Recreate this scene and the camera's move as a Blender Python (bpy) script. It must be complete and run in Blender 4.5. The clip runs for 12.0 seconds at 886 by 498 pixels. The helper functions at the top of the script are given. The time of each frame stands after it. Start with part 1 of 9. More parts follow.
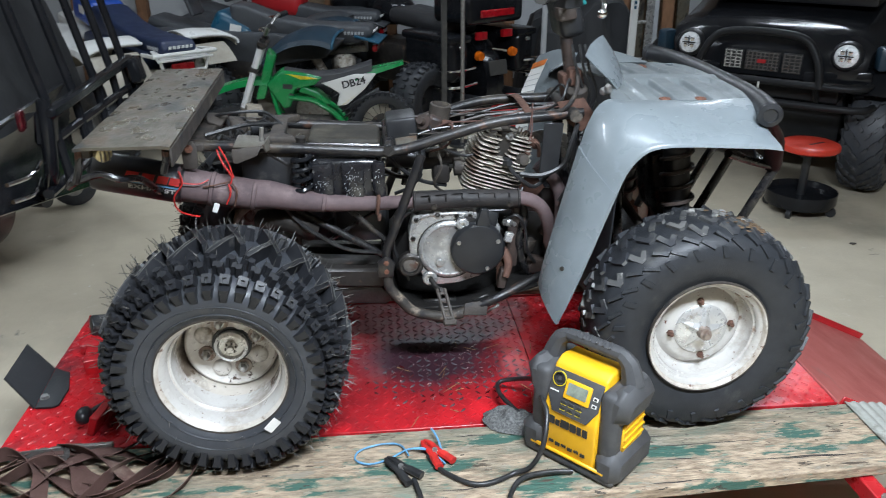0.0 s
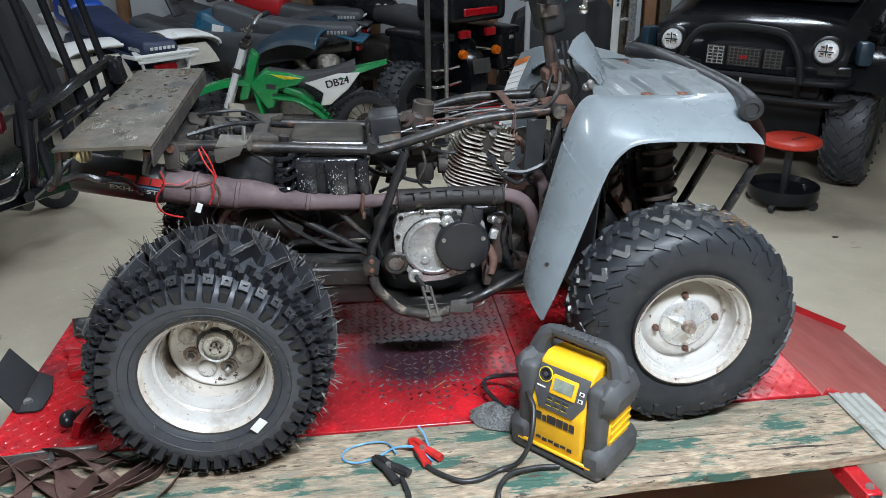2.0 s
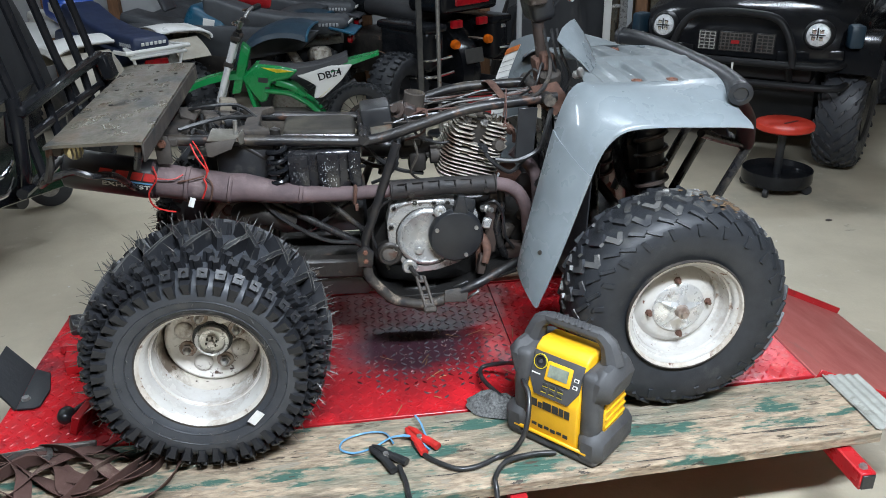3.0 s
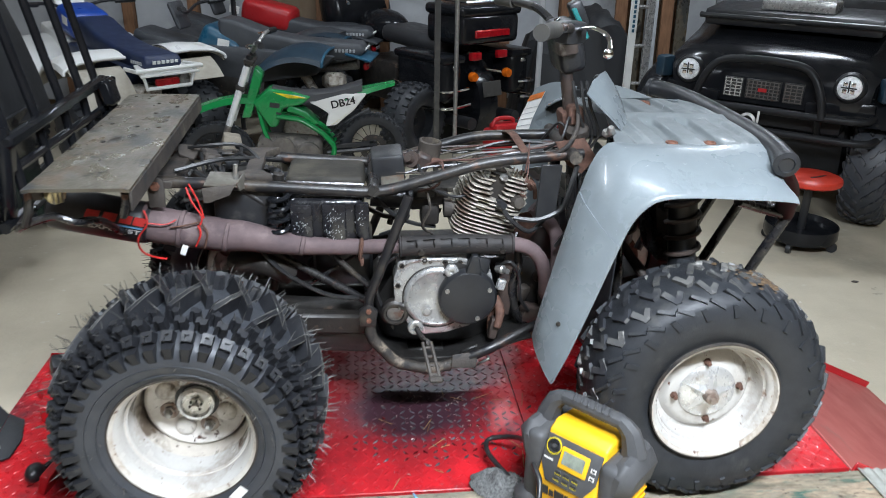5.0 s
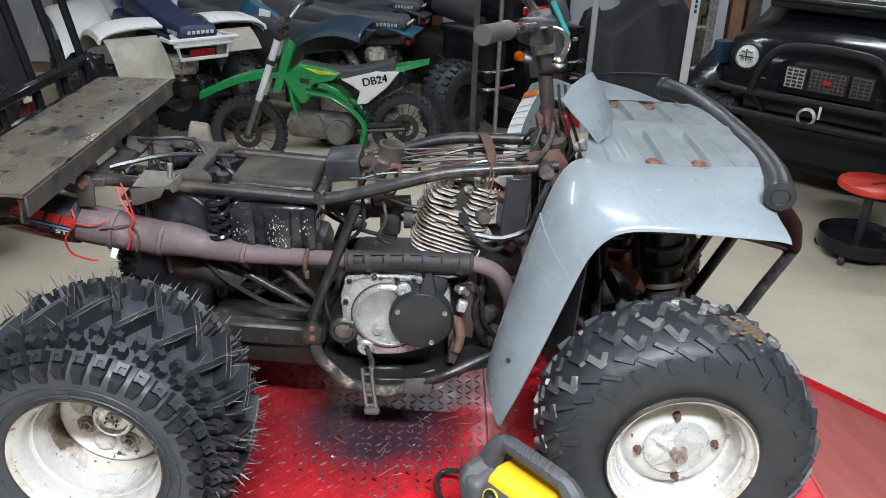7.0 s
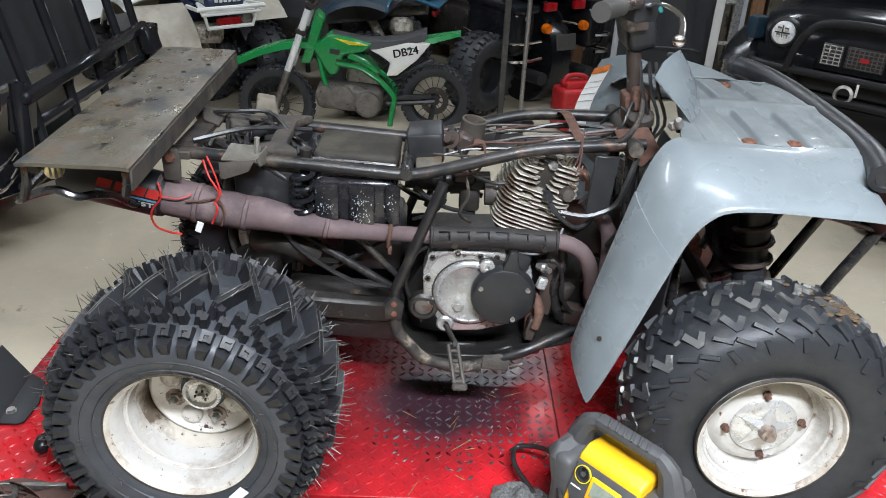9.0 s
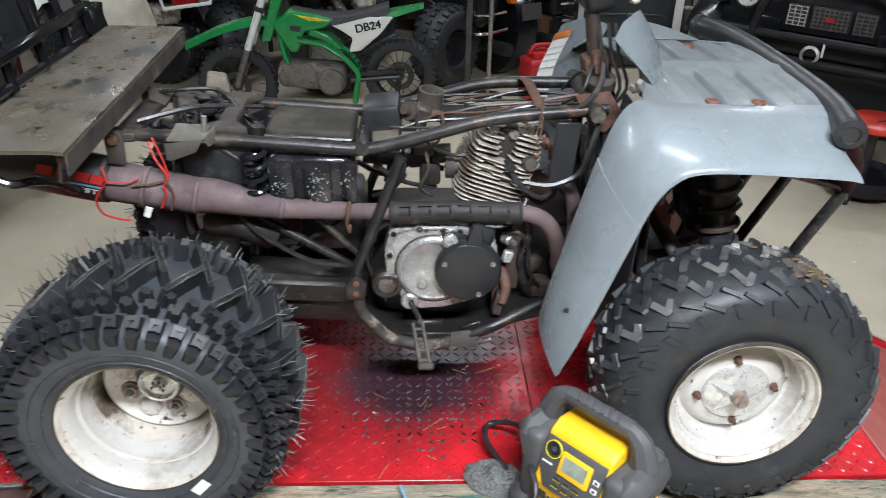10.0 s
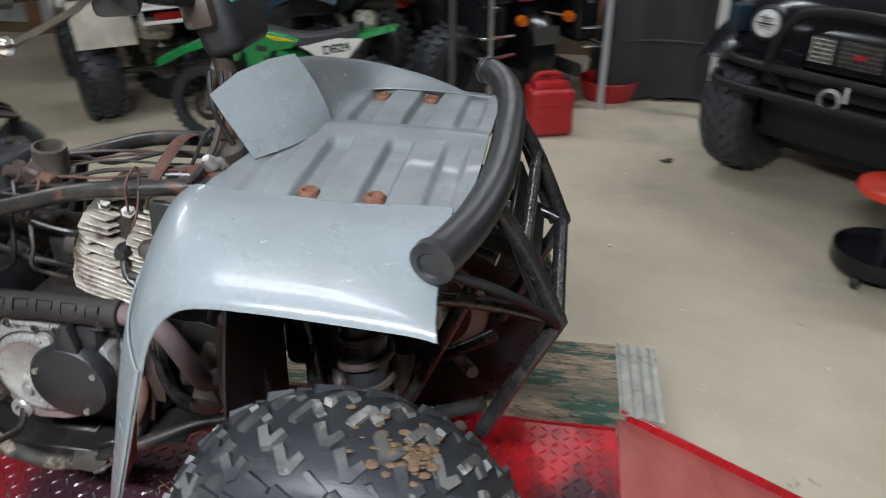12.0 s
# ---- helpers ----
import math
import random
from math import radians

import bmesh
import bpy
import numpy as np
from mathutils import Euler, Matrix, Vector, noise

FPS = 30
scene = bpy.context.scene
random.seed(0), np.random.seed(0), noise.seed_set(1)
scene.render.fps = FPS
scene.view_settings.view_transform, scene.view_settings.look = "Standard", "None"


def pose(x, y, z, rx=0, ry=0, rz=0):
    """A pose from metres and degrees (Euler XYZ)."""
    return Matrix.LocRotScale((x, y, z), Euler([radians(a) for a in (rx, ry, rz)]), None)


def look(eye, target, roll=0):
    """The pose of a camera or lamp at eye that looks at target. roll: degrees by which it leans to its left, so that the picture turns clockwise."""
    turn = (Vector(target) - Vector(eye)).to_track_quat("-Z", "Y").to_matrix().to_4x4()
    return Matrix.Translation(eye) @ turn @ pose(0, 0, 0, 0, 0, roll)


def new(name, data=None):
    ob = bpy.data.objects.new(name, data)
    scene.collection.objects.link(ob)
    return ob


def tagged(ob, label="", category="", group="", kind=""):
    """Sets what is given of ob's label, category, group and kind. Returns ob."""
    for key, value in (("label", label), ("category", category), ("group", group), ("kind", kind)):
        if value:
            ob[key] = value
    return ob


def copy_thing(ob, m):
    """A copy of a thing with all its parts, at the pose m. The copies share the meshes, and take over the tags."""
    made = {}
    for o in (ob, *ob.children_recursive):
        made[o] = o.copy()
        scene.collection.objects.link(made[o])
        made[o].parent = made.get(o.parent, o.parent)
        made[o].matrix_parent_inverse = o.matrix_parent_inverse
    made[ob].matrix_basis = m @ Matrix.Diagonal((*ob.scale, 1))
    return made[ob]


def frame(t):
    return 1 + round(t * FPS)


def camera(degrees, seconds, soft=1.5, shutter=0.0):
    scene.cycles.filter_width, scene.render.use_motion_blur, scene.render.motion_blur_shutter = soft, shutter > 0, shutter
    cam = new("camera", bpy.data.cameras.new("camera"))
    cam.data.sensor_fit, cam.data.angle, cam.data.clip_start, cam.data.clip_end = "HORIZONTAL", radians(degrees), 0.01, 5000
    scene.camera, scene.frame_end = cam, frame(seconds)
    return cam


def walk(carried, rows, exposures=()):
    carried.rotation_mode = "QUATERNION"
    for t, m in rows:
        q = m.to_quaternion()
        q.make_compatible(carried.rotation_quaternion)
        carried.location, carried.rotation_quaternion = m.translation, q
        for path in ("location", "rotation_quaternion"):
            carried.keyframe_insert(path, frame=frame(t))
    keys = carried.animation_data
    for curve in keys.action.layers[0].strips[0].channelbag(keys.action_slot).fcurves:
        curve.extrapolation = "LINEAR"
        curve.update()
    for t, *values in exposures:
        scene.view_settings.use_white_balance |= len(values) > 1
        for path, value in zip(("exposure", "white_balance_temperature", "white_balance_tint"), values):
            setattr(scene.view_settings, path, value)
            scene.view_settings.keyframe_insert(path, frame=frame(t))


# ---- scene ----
cam = camera(60.2, 12.0, soft=0.8, shutter=0.5)
PATH = [
    (0, (-0.155, -2.026, 1.59), (0.014, -0.204, 0.782), -0.3),
    (0.5, (-0.155, -2.034, 1.592), (0.073, -0.208, 0.81), -0.6),
    (1, (-0.157, -2.037, 1.589), (0.073, -0.211, 0.806), -0.3),
    (1.5, (-0.151, -2.033, 1.589), (0.059, -0.217, 0.777), -0.6),
    (2, (-0.15, -2.028, 1.584), (0.053, -0.21, 0.775), -0.6),
    (2.5, (-0.145, -2.037, 1.584), (0.059, -0.236, 0.739), -1.7),
    (4.5, (-0.136, -2.011, 1.592), (0.077, -0.17, 0.841), -0.3),
    (5, (-0.132, -1.851, 1.614), (0.063, -0.02, 0.835), 1.1),
    (5.5, (-0.062, -1.695, 1.632), (0.221, 0.108, 0.815), 1.3),
    (6, (0.111, -1.678, 1.634), (0.139, 0.135, 0.79), 1.4),
    (6.5, (0.189, -1.663, 1.649), (0.18, 0.15, 0.805), 1.6),
    (8.5, (-0.017, -1.634, 1.647), (0.046, 0.14, 0.726), 2.5),
    (9, (-0.042, -1.643, 1.65), (-0.023, 0.132, 0.729), 2.6),
    (9.5, (-0.056, -1.636, 1.641), (-0.032, 0.131, 0.704), 3.2),
    (10, (-0.004, -1.599, 1.622), (0.073, 0.148, 0.651), 1.2),
    (10.5, (0.223, -1.543, 1.614), (0.205, 0.205, 0.642), 0.1),
    (11, (0.447, -1.419, 1.617), (0.363, 0.32, 0.633), -1.0),
    (11.5, (0.653, -1.194, 1.618), (0.693, 0.553, 0.645), 0.7),
    (12, (0.937, -1.069, 1.579), (0.66, 0.672, 0.634), 0.1),
]
walk(cam, [(t, look(eye, target, roll)) for t, eye, target, roll in PATH],
     exposures=[(0.0, 0.14, 6330, 8), (4.5, 0.19, 6350, 8), (5.0, 0.37, 6420, 9), (5.5, 0.39, 6470, 10), (8.5, 0.37, 6640, 10), (10.5, 0.25, 6700, 10), (11.3, 0.30, 6760, 11), (12.0, 0.12, 6830, 11)])

# ---- light: unseen overhead tube fixtures of a closed workshop ----
world = bpy.data.worlds.new("world")
scene.world = world
world.use_nodes = True
world.node_tree.nodes["Background"].inputs[0].default_value = (0.75, 0.85, 1.0, 1)
world.node_tree.nodes["Background"].inputs[1].default_value = 0.04
# fixtures at x -2.2 and -1.4 are added to brighten floor and background
LAMPS = [(0.45, -2.0, 221.0), (0.1, -0.45, 12.0), (3.05, 3.5, 34.0), (-2.2, 1.0, 36.0), (0.6, 3.5, 26.0), (-1.4, 3.6, 14.0)]
CEILING = 3.0
for lx, ly, watts in LAMPS:
    lamp = bpy.data.lights.new("tube_light", "AREA")
    lamp.shape, lamp.size, lamp.size_y = "RECTANGLE", 1.25, 0.16
    lamp.energy, lamp.color = watts, (0.81, 0.89, 1.0)
    lo = new("tube_light", lamp)
    lo.matrix_world = pose(lx, ly, CEILING - 0.13)


# ---- materials ----
def mat(name, base, rough=0.5, metal=0.0, dark=None, scale=30.0, amount=0.5, bump=0.0, bump_scale=200.0, stain=None, stain_scale=4.0,
        stain_cut=(0.55, 0.7), spec=0.5, coat=0.0, stretch=(1, 1, 1), vary=0.0, rough_vary=0.1, dark_patches=None, island=None):
    """Principled surface with fine mottling, larger stains or wear, and a grain bump, at object-space metres."""
    m = bpy.data.materials.new(name)
    m.use_nodes = True
    nt = m.node_tree
    n, l = nt.nodes, nt.links
    b = n["Principled BSDF"]
    b.inputs["Metallic"].default_value = metal
    b.inputs["Specular IOR Level"].default_value = spec
    b.inputs["Coat Weight"].default_value = coat
    geo = n.new("ShaderNodeNewGeometry")
    mp = n.new("ShaderNodeMapping")
    mp.inputs["Scale"].default_value = stretch
    l.new(geo.outputs["Position"], mp.inputs["Vector"])

    def tex(s, detail=4.0, rough_=0.6):
        t = n.new("ShaderNodeTexNoise")
        t.inputs["Scale"].default_value, t.inputs["Detail"].default_value, t.inputs["Roughness"].default_value = s, detail, rough_
        l.new(mp.outputs[0], t.inputs["Vector"])
        return t.outputs["Fac"]

    def ramp(src, lo, hi):
        r = n.new("ShaderNodeMapRange")
        r.inputs["From Min"].default_value, r.inputs["From Max"].default_value = lo, hi
        l.new(src, r.inputs["Value"])
        return r.outputs["Result"]

    def mix(fac, a, c):
        x = n.new("ShaderNodeMix")
        x.data_type = "RGBA"
        l.new(fac, x.inputs["Factor"])
        for sock, v in ((x.inputs["A"], a), (x.inputs["B"], c)):
            if isinstance(v, tuple):
                sock.default_value = (*v, 1)
            else:
                l.new(v, sock)
        return x.outputs["Result"]

    dark = dark or tuple(v * (1 - amount) for v in base)
    fine = tex(scale)
    col = mix(ramp(fine, 0.35, 0.7), base, dark)
    if vary:
        info = n.new("ShaderNodeObjectInfo")
        hsv = n.new("ShaderNodeHueSaturation")
        rv = n.new("ShaderNodeMapRange")
        rv.inputs["To Min"].default_value, rv.inputs["To Max"].default_value = 1 - vary, 1 + vary
        l.new(info.outputs["Random"], rv.inputs["Value"])
        l.new(rv.outputs["Result"], hsv.inputs["Value"])
        l.new(col, hsv.inputs["Color"])
        col = hsv.outputs["Color"]
    rsrc = ramp(fine, 0.3, 0.75)
    for st in ([stain] if stain and not isinstance(stain, list) else (stain or [])):
        colour, s, lo, hi = st if len(st) == 4 else (st, stain_scale, *stain_cut)
        mask = ramp(tex(s, 6.0, 0.65), lo, hi)
        col = mix(mask, col, colour)
    if island:
        # some pieces of the mesh are worn paler than the others
        pale, lo, hi = island
        col = mix(ramp(geo.outputs["Random Per Island"], lo, hi), col, pale)
    for sx, sy, ra, rb, sc in dark_patches or ():
        # a darker patch with a ragged outline: (x, y, radius x, radius y, colour)
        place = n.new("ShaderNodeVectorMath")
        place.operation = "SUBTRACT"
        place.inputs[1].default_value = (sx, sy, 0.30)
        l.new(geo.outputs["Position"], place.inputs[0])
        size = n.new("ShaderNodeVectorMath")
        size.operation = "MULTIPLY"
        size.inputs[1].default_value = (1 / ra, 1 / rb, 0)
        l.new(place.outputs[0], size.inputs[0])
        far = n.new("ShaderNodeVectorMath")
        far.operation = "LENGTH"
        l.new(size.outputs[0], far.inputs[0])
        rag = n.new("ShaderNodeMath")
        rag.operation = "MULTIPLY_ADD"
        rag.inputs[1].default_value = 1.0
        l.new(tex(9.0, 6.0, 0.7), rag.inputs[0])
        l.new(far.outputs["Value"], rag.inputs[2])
        patch_mask = ramp(rag.outputs[0], 1.72, 1.15)
        col = mix(patch_mask, col, sc)
    l.new(col, b.inputs["Base Color"])
    rr = n.new("ShaderNodeMapRange")
    rr.inputs["To Min"].default_value, rr.inputs["To Max"].default_value = max(0.02, rough - rough_vary), min(1, rough + rough_vary)
    l.new(rsrc, rr.inputs["Value"])
    if dark_patches:
        # the last patch, an oil film, is smoother than the paint
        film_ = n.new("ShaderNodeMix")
        l.new(patch_mask, film_.inputs["Factor"])
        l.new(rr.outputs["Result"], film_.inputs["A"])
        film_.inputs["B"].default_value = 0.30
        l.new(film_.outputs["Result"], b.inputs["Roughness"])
    else:
        l.new(rr.outputs["Result"], b.inputs["Roughness"])
    if bump:
        bp = n.new("ShaderNodeBump")
        bp.inputs["Strength"].default_value, bp.inputs["Distance"].default_value = 1.0, bump
        l.new(tex(bump_scale, 3.0), bp.inputs["Height"])
        l.new(bp.outputs[0], b.inputs["Normal"])
    return m


def glow(name, colour, strength):
    m = bpy.data.materials.new(name)
    m.use_nodes = True
    b = m.node_tree.nodes["Principled BSDF"]
    b.inputs["Base Color"].default_value = (*colour, 1)
    b.inputs["Emission Color"].default_value = (*colour, 1)
    b.inputs["Emission Strength"].default_value = strength
    return m


M = {
    "concrete": mat("concrete", (0.49, 0.435, 0.33), 0.55, dark=(0.42, 0.37, 0.28), scale=3.0, bump=0.0015, bump_scale=60,
                    stain=[((0.27, 0.25, 0.20), 0.9, 0.55, 0.75), ((0.16, 0.15, 0.13), 5.0, 0.68, 0.74), ((0.52, 0.49, 0.41), 14.0, 0.62, 0.72)]),
    "red": mat("red_paint", (0.46, 0.016, 0.022), 0.33, dark=(0.36, 0.012, 0.016), scale=18, bump=0.0006, bump_scale=90,
               stain=[((0.10, 0.02, 0.02), 6.0, 0.56, 0.72), ((0.30, 0.20, 0.18), 38.0, 0.66, 0.72)], rough_vary=0.14),
    # a wide darker maroon patch, then a smaller oil stain
    "red_dirty": mat("red_deck_paint", (0.59, 0.018, 0.026), 0.30, spec=0.3, dark=(0.40, 0.014, 0.019), scale=14, bump=0.0003, bump_scale=120,
                     stain=[((0.05, 0.02, 0.025), 3.2, 0.50, 0.66), ((0.36, 0.24, 0.23), 60.0, 0.64, 0.70)], rough_vary=0.16, dark_patches=[(-0.20, 0.17, 0.50, 0.45, (0.21, 0.013, 0.017)), (0.0, 0.04, 0.22, 0.16, (0.045, 0.018, 0.026))]),
    "bare_tread": mat("oily_bare_tread", (0.30, 0.31, 0.34), 0.20, metal=0.7, dark=(0.07, 0.045, 0.05), scale=40, stain=[((0.20, 0.014, 0.018), 14.0, 0.52, 0.58)]),
    "red_faded": mat("red_ramp_paint", (0.42, 0.115, 0.10), 0.5, dark=(0.34, 0.08, 0.072), scale=9, bump=0.0005, bump_scale=120,
                     stain=[((0.22, 0.15, 0.13), 7.0, 0.62, 0.75)], stretch=(1, 0.5, 1)),
    "plank": mat("painted_plank", (0.43, 0.335, 0.235), 0.8, dark=(0.16, 0.115, 0.078), scale=34, bump=0.006, bump_scale=30, stretch=(0.7, 2.6, 2.6),
                 stain=[((0.13, 0.14, 0.105), 2.2, 0.50, 0.66), ((0.040, 0.098, 0.074), 5.0, 0.53, 0.575), ((0.17, 0.20, 0.15), 22.0, 0.60, 0.65), ((0.27, 0.235, 0.18), 17.0, 0.585, 0.62), ((0.07, 0.052, 0.036), 9.0, 0.63, 0.67), ((0.045, 0.036, 0.028), 26.0, 0.63, 0.66), ((0.10, 0.08, 0.055), 4.0, 0.60, 0.70)]),
    "tip_metal": mat("ribbed_grey_metal", (0.42, 0.42, 0.38), 0.5, metal=0.2, dark=(0.30, 0.30, 0.27), scale=20, stain=[((0.16, 0.15, 0.12), 12, 0.58, 0.70)]),
    "rim_dirty": mat("dirty_rim_dish", (0.72, 0.695, 0.655), 0.3, dark=(0.54, 0.50, 0.45), scale=16, bump=0.0005, bump_scale=110,
                     stain=[((0.17, 0.125, 0.09), 10.0, 0.53, 0.66), ((0.52, 0.50, 0.47), 9.0, 0.64, 0.74), ((0.07, 0.04, 0.03), 45.0, 0.61, 0.66)]),
    "board": mat("weathered_board", (0.092, 0.082, 0.060), 0.36, dark=(0.056, 0.047, 0.034), scale=10, bump=0.0015, bump_scale=60, stretch=(1.6, 1.0, 1), rough_vary=0.2,
                 stain=[((0.085, 0.058, 0.036), 7.0, 0.50, 0.64), ((0.155, 0.15, 0.13), 8.0, 0.57, 0.68), ((0.014, 0.012, 0.010), 9.0, 0.575, 0.61), ((0.03, 0.03, 0.028), 4.0, 0.56, 0.62)]),
    "rubber": mat("tyre_rubber", (0.044, 0.047, 0.054), 0.45, dark=(0.031, 0.034, 0.040), scale=25, bump=0.0004, bump_scale=300,
                  stain=[((0.06, 0.058, 0.056), 9.0, 0.60, 0.75)], spec=0.45),
    "rubber_worn": mat("worn_tyre_rubber", (0.025, 0.027, 0.031), 0.48, dark=(0.017, 0.0185, 0.021), scale=20, bump=0.0006, bump_scale=260,
                       stain=[((0.065, 0.064, 0.06), 7.0, 0.60, 0.74)], spec=0.4),
    "lug_worn": mat("worn_tread_block", (0.030, 0.032, 0.037), 0.5, dark=(0.020, 0.021, 0.025), scale=30, stain=[((0.08, 0.079, 0.075), 6.0, 0.48, 0.60), ((0.30, 0.29, 0.265), 9.0, 0.56, 0.64), ((0.13, 0.085, 0.045), 5.0, 0.64, 0.70)], island=((0.16, 0.157, 0.148), 0.70, 1.05)),
    "lug": mat("tread_block", (0.017, 0.0178, 0.0205), 0.50, spec=0.4, dark=(0.011, 0.0113, 0.0135), scale=30, stain=[((0.05, 0.048, 0.045), 14.0, 0.6, 0.7)]),
    "lug_dusty": mat("dusty_tread_block", (0.045, 0.046, 0.05), 0.5, dark=(0.022, 0.023, 0.026), scale=30, stain=[((0.10, 0.10, 0.10), 12.0, 0.55, 0.68)]),
    "fork_silver": mat("polished_fork_tube", (0.80, 0.81, 0.82), 0.28, metal=0.25, dark=(0.55, 0.56, 0.57), scale=20, stretch=(1, 1, 0.3)),
    "spew": mat("rubber_whisker", (0.085, 0.082, 0.076), 0.45, dark=(0.045, 0.043, 0.04), scale=40, stain=[((0.24, 0.23, 0.21), 22.0, 0.58, 0.66)]),
    # browner barrel: dirt, plus the shade behind the dish put into the colour
    "barrel_brown": mat("brown_shaded_barrel", (0.52, 0.48, 0.42), 0.35, dark=(0.42, 0.375, 0.32), scale=20, bump=0.0005, bump_scale=110,
                     stain=[((0.10, 0.075, 0.055), 8.0, 0.50, 0.64), ((0.06, 0.04, 0.03), 50.0, 0.60, 0.66)]),
    "rim": mat("white_rim_paint", (0.51, 0.495, 0.47), 0.25, dark=(0.44, 0.415, 0.38), scale=14, bump=0.0005, bump_scale=110, coat=0.2,
               stain=[((0.28, 0.24, 0.20), 8.0, 0.54, 0.70), ((0.16, 0.105, 0.075), 17.0, 0.61, 0.68), ((0.12, 0.05, 0.03), 60.0, 0.64, 0.68)]),
    "rim_edge": mat("rust_chipped_rim_edge", (0.58, 0.55, 0.50), 0.4, dark=(0.38, 0.32, 0.26), scale=25,
                    stain=[((0.12, 0.06, 0.04), 26.0, 0.60, 0.66), ((0.30, 0.25, 0.20), 9.0, 0.56, 0.66)]),
    "dusty_steel": mat("rust_stained_steel", (0.34, 0.29, 0.25), 0.45, metal=0.4, dark=(0.17, 0.11, 0.08), scale=60, stain=[((0.12, 0.06, 0.04), 40, 0.55, 0.65)]),
    # oily black, also worn by the masses added to darken the underside
    "grime_fill": mat("oily_black_fill", (0.019, 0.0178, 0.017), 0.42, dark=(0.012, 0.0113, 0.0107), scale=22, bump=0.002, bump_scale=60, stain=[((0.04, 0.034, 0.028), 9.0, 0.58, 0.70)]),
    "cradle_dirt": mat("dirt_caked_steel", (0.055, 0.045, 0.036), 0.7, dark=(0.018, 0.016, 0.015), scale=22, bump=0.0012, bump_scale=140,
                stain=[((0.23, 0.185, 0.14), 16.0, 0.54, 0.64), ((0.014, 0.013, 0.013), 11.0, 0.55, 0.62)]),
    "dusty": mat("dusty_brown_frame", (0.052, 0.042, 0.034), 0.7, dark=(0.028, 0.023, 0.020), scale=16, bump=0.001, bump_scale=120,
                 stain=[((0.13, 0.11, 0.083), 11.0, 0.57, 0.68), ((0.012, 0.012, 0.013), 12.0, 0.56, 0.64)]),
    "plate_steel": mat("dull_bracket_steel", (0.20, 0.19, 0.165), 0.45, metal=0.45, dark=(0.10, 0.088, 0.07), scale=26,
                       stain=[((0.13, 0.08, 0.05), 14.0, 0.55, 0.66), ((0.04, 0.036, 0.03), 22.0, 0.62, 0.68)]),
    "rust": mat("rusty_steel", (0.125, 0.062, 0.042), 0.8, dark=(0.07, 0.035, 0.025), scale=60, bump=0.0008, bump_scale=220, metal=0.15),
    "rust_bolt": mat("rusty_bolt", (0.20, 0.085, 0.052), 0.75, dark=(0.085, 0.04, 0.028), scale=120, bump=0.0006, bump_scale=300, metal=0.2),
    "frame": mat("black_frame_paint", (0.012, 0.012, 0.014), 0.28, dark=(0.028, 0.026, 0.024), scale=18, bump=0.0004, bump_scale=160,
                 stain=[((0.06, 0.051, 0.041), 8.0, 0.58, 0.70), ((0.085, 0.047, 0.035), 13.0, 0.64, 0.70), ((0.13, 0.125, 0.115), 32.0, 0.66, 0.71)]),
    "frame_rusty": mat("rusty_frame_paint", (0.04, 0.034, 0.030), 0.5, dark=(0.065, 0.04, 0.032), scale=9, bump=0.0006, bump_scale=160,
                       stain=[((0.13, 0.075, 0.055), 9.0, 0.58, 0.68), ((0.02, 0.02, 0.022), 9.0, 0.55, 0.65), ((0.13, 0.115, 0.10), 26.0, 0.63, 0.70)]),
    "black": mat("black_plastic", (0.013, 0.0137, 0.0158), 0.38, dark=(0.021, 0.0217, 0.0235), scale=25, bump=0.0003, bump_scale=400,
                 stain=[((0.07, 0.066, 0.06), 9.0, 0.62, 0.76)]),
    "bar_black": mat("satin_black_tube", (0.011, 0.0115, 0.013), 0.50, dark=(0.016, 0.0165, 0.018), scale=14, bump=0.0003, bump_scale=200, spec=0.25),
    "black_dusty": mat("dusty_black_plastic", (0.042, 0.040, 0.036), 0.6, dark=(0.03, 0.029, 0.027), scale=12, stain=[((0.11, 0.10, 0.085), 7.0, 0.5, 0.7)]),
    "gloss": mat("glossy_black_paint", (0.008, 0.0088, 0.0105), 0.18, dark=(0.012, 0.0125, 0.0145), scale=8, coat=0.0, spec=0.28, rough_vary=0.08),
    "wrap": mat("exhaust_wrap", (0.125, 0.085, 0.085), 0.78, dark=(0.085, 0.06, 0.063), scale=22, bump=0.0008, bump_scale=240,
                stain=[((0.19, 0.14, 0.135), 10.0, 0.58, 0.72), ((0.16, 0.075, 0.05), 5.0, 0.64, 0.72)]),
    "pipe_black": mat("black_muffler", (0.016, 0.016, 0.019), 0.38, dark=(0.026, 0.025, 0.027), scale=12, stain=[((0.06, 0.05, 0.045), 8.0, 0.66, 0.74)]),
    "alu": mat("cast_aluminium", (0.44, 0.44, 0.435), 0.30, metal=0.55, dark=(0.30, 0.295, 0.285), scale=30, bump=0.0006, bump_scale=260,
               stain=[((0.20, 0.185, 0.17), 12.0, 0.60, 0.72), ((0.78, 0.78, 0.77), 20.0, 0.6, 0.7), ((0.06, 0.05, 0.045), 30.0, 0.62, 0.68)]),
    "airbox": mat("dripped_black_plastic", (0.010, 0.010, 0.012), 0.22, dark=(0.018, 0.018, 0.02), scale=20, bump=0.0006, bump_scale=70,
                  stain=[((0.05, 0.047, 0.042), 7.0, 0.60, 0.72), ((0.30, 0.30, 0.29), 90.0, 0.66, 0.69)]),
    "fin": mat("dirty_cooling_fin", (0.50, 0.47, 0.41), 0.55, metal=0.3, dark=(0.30, 0.26, 0.21), scale=45,
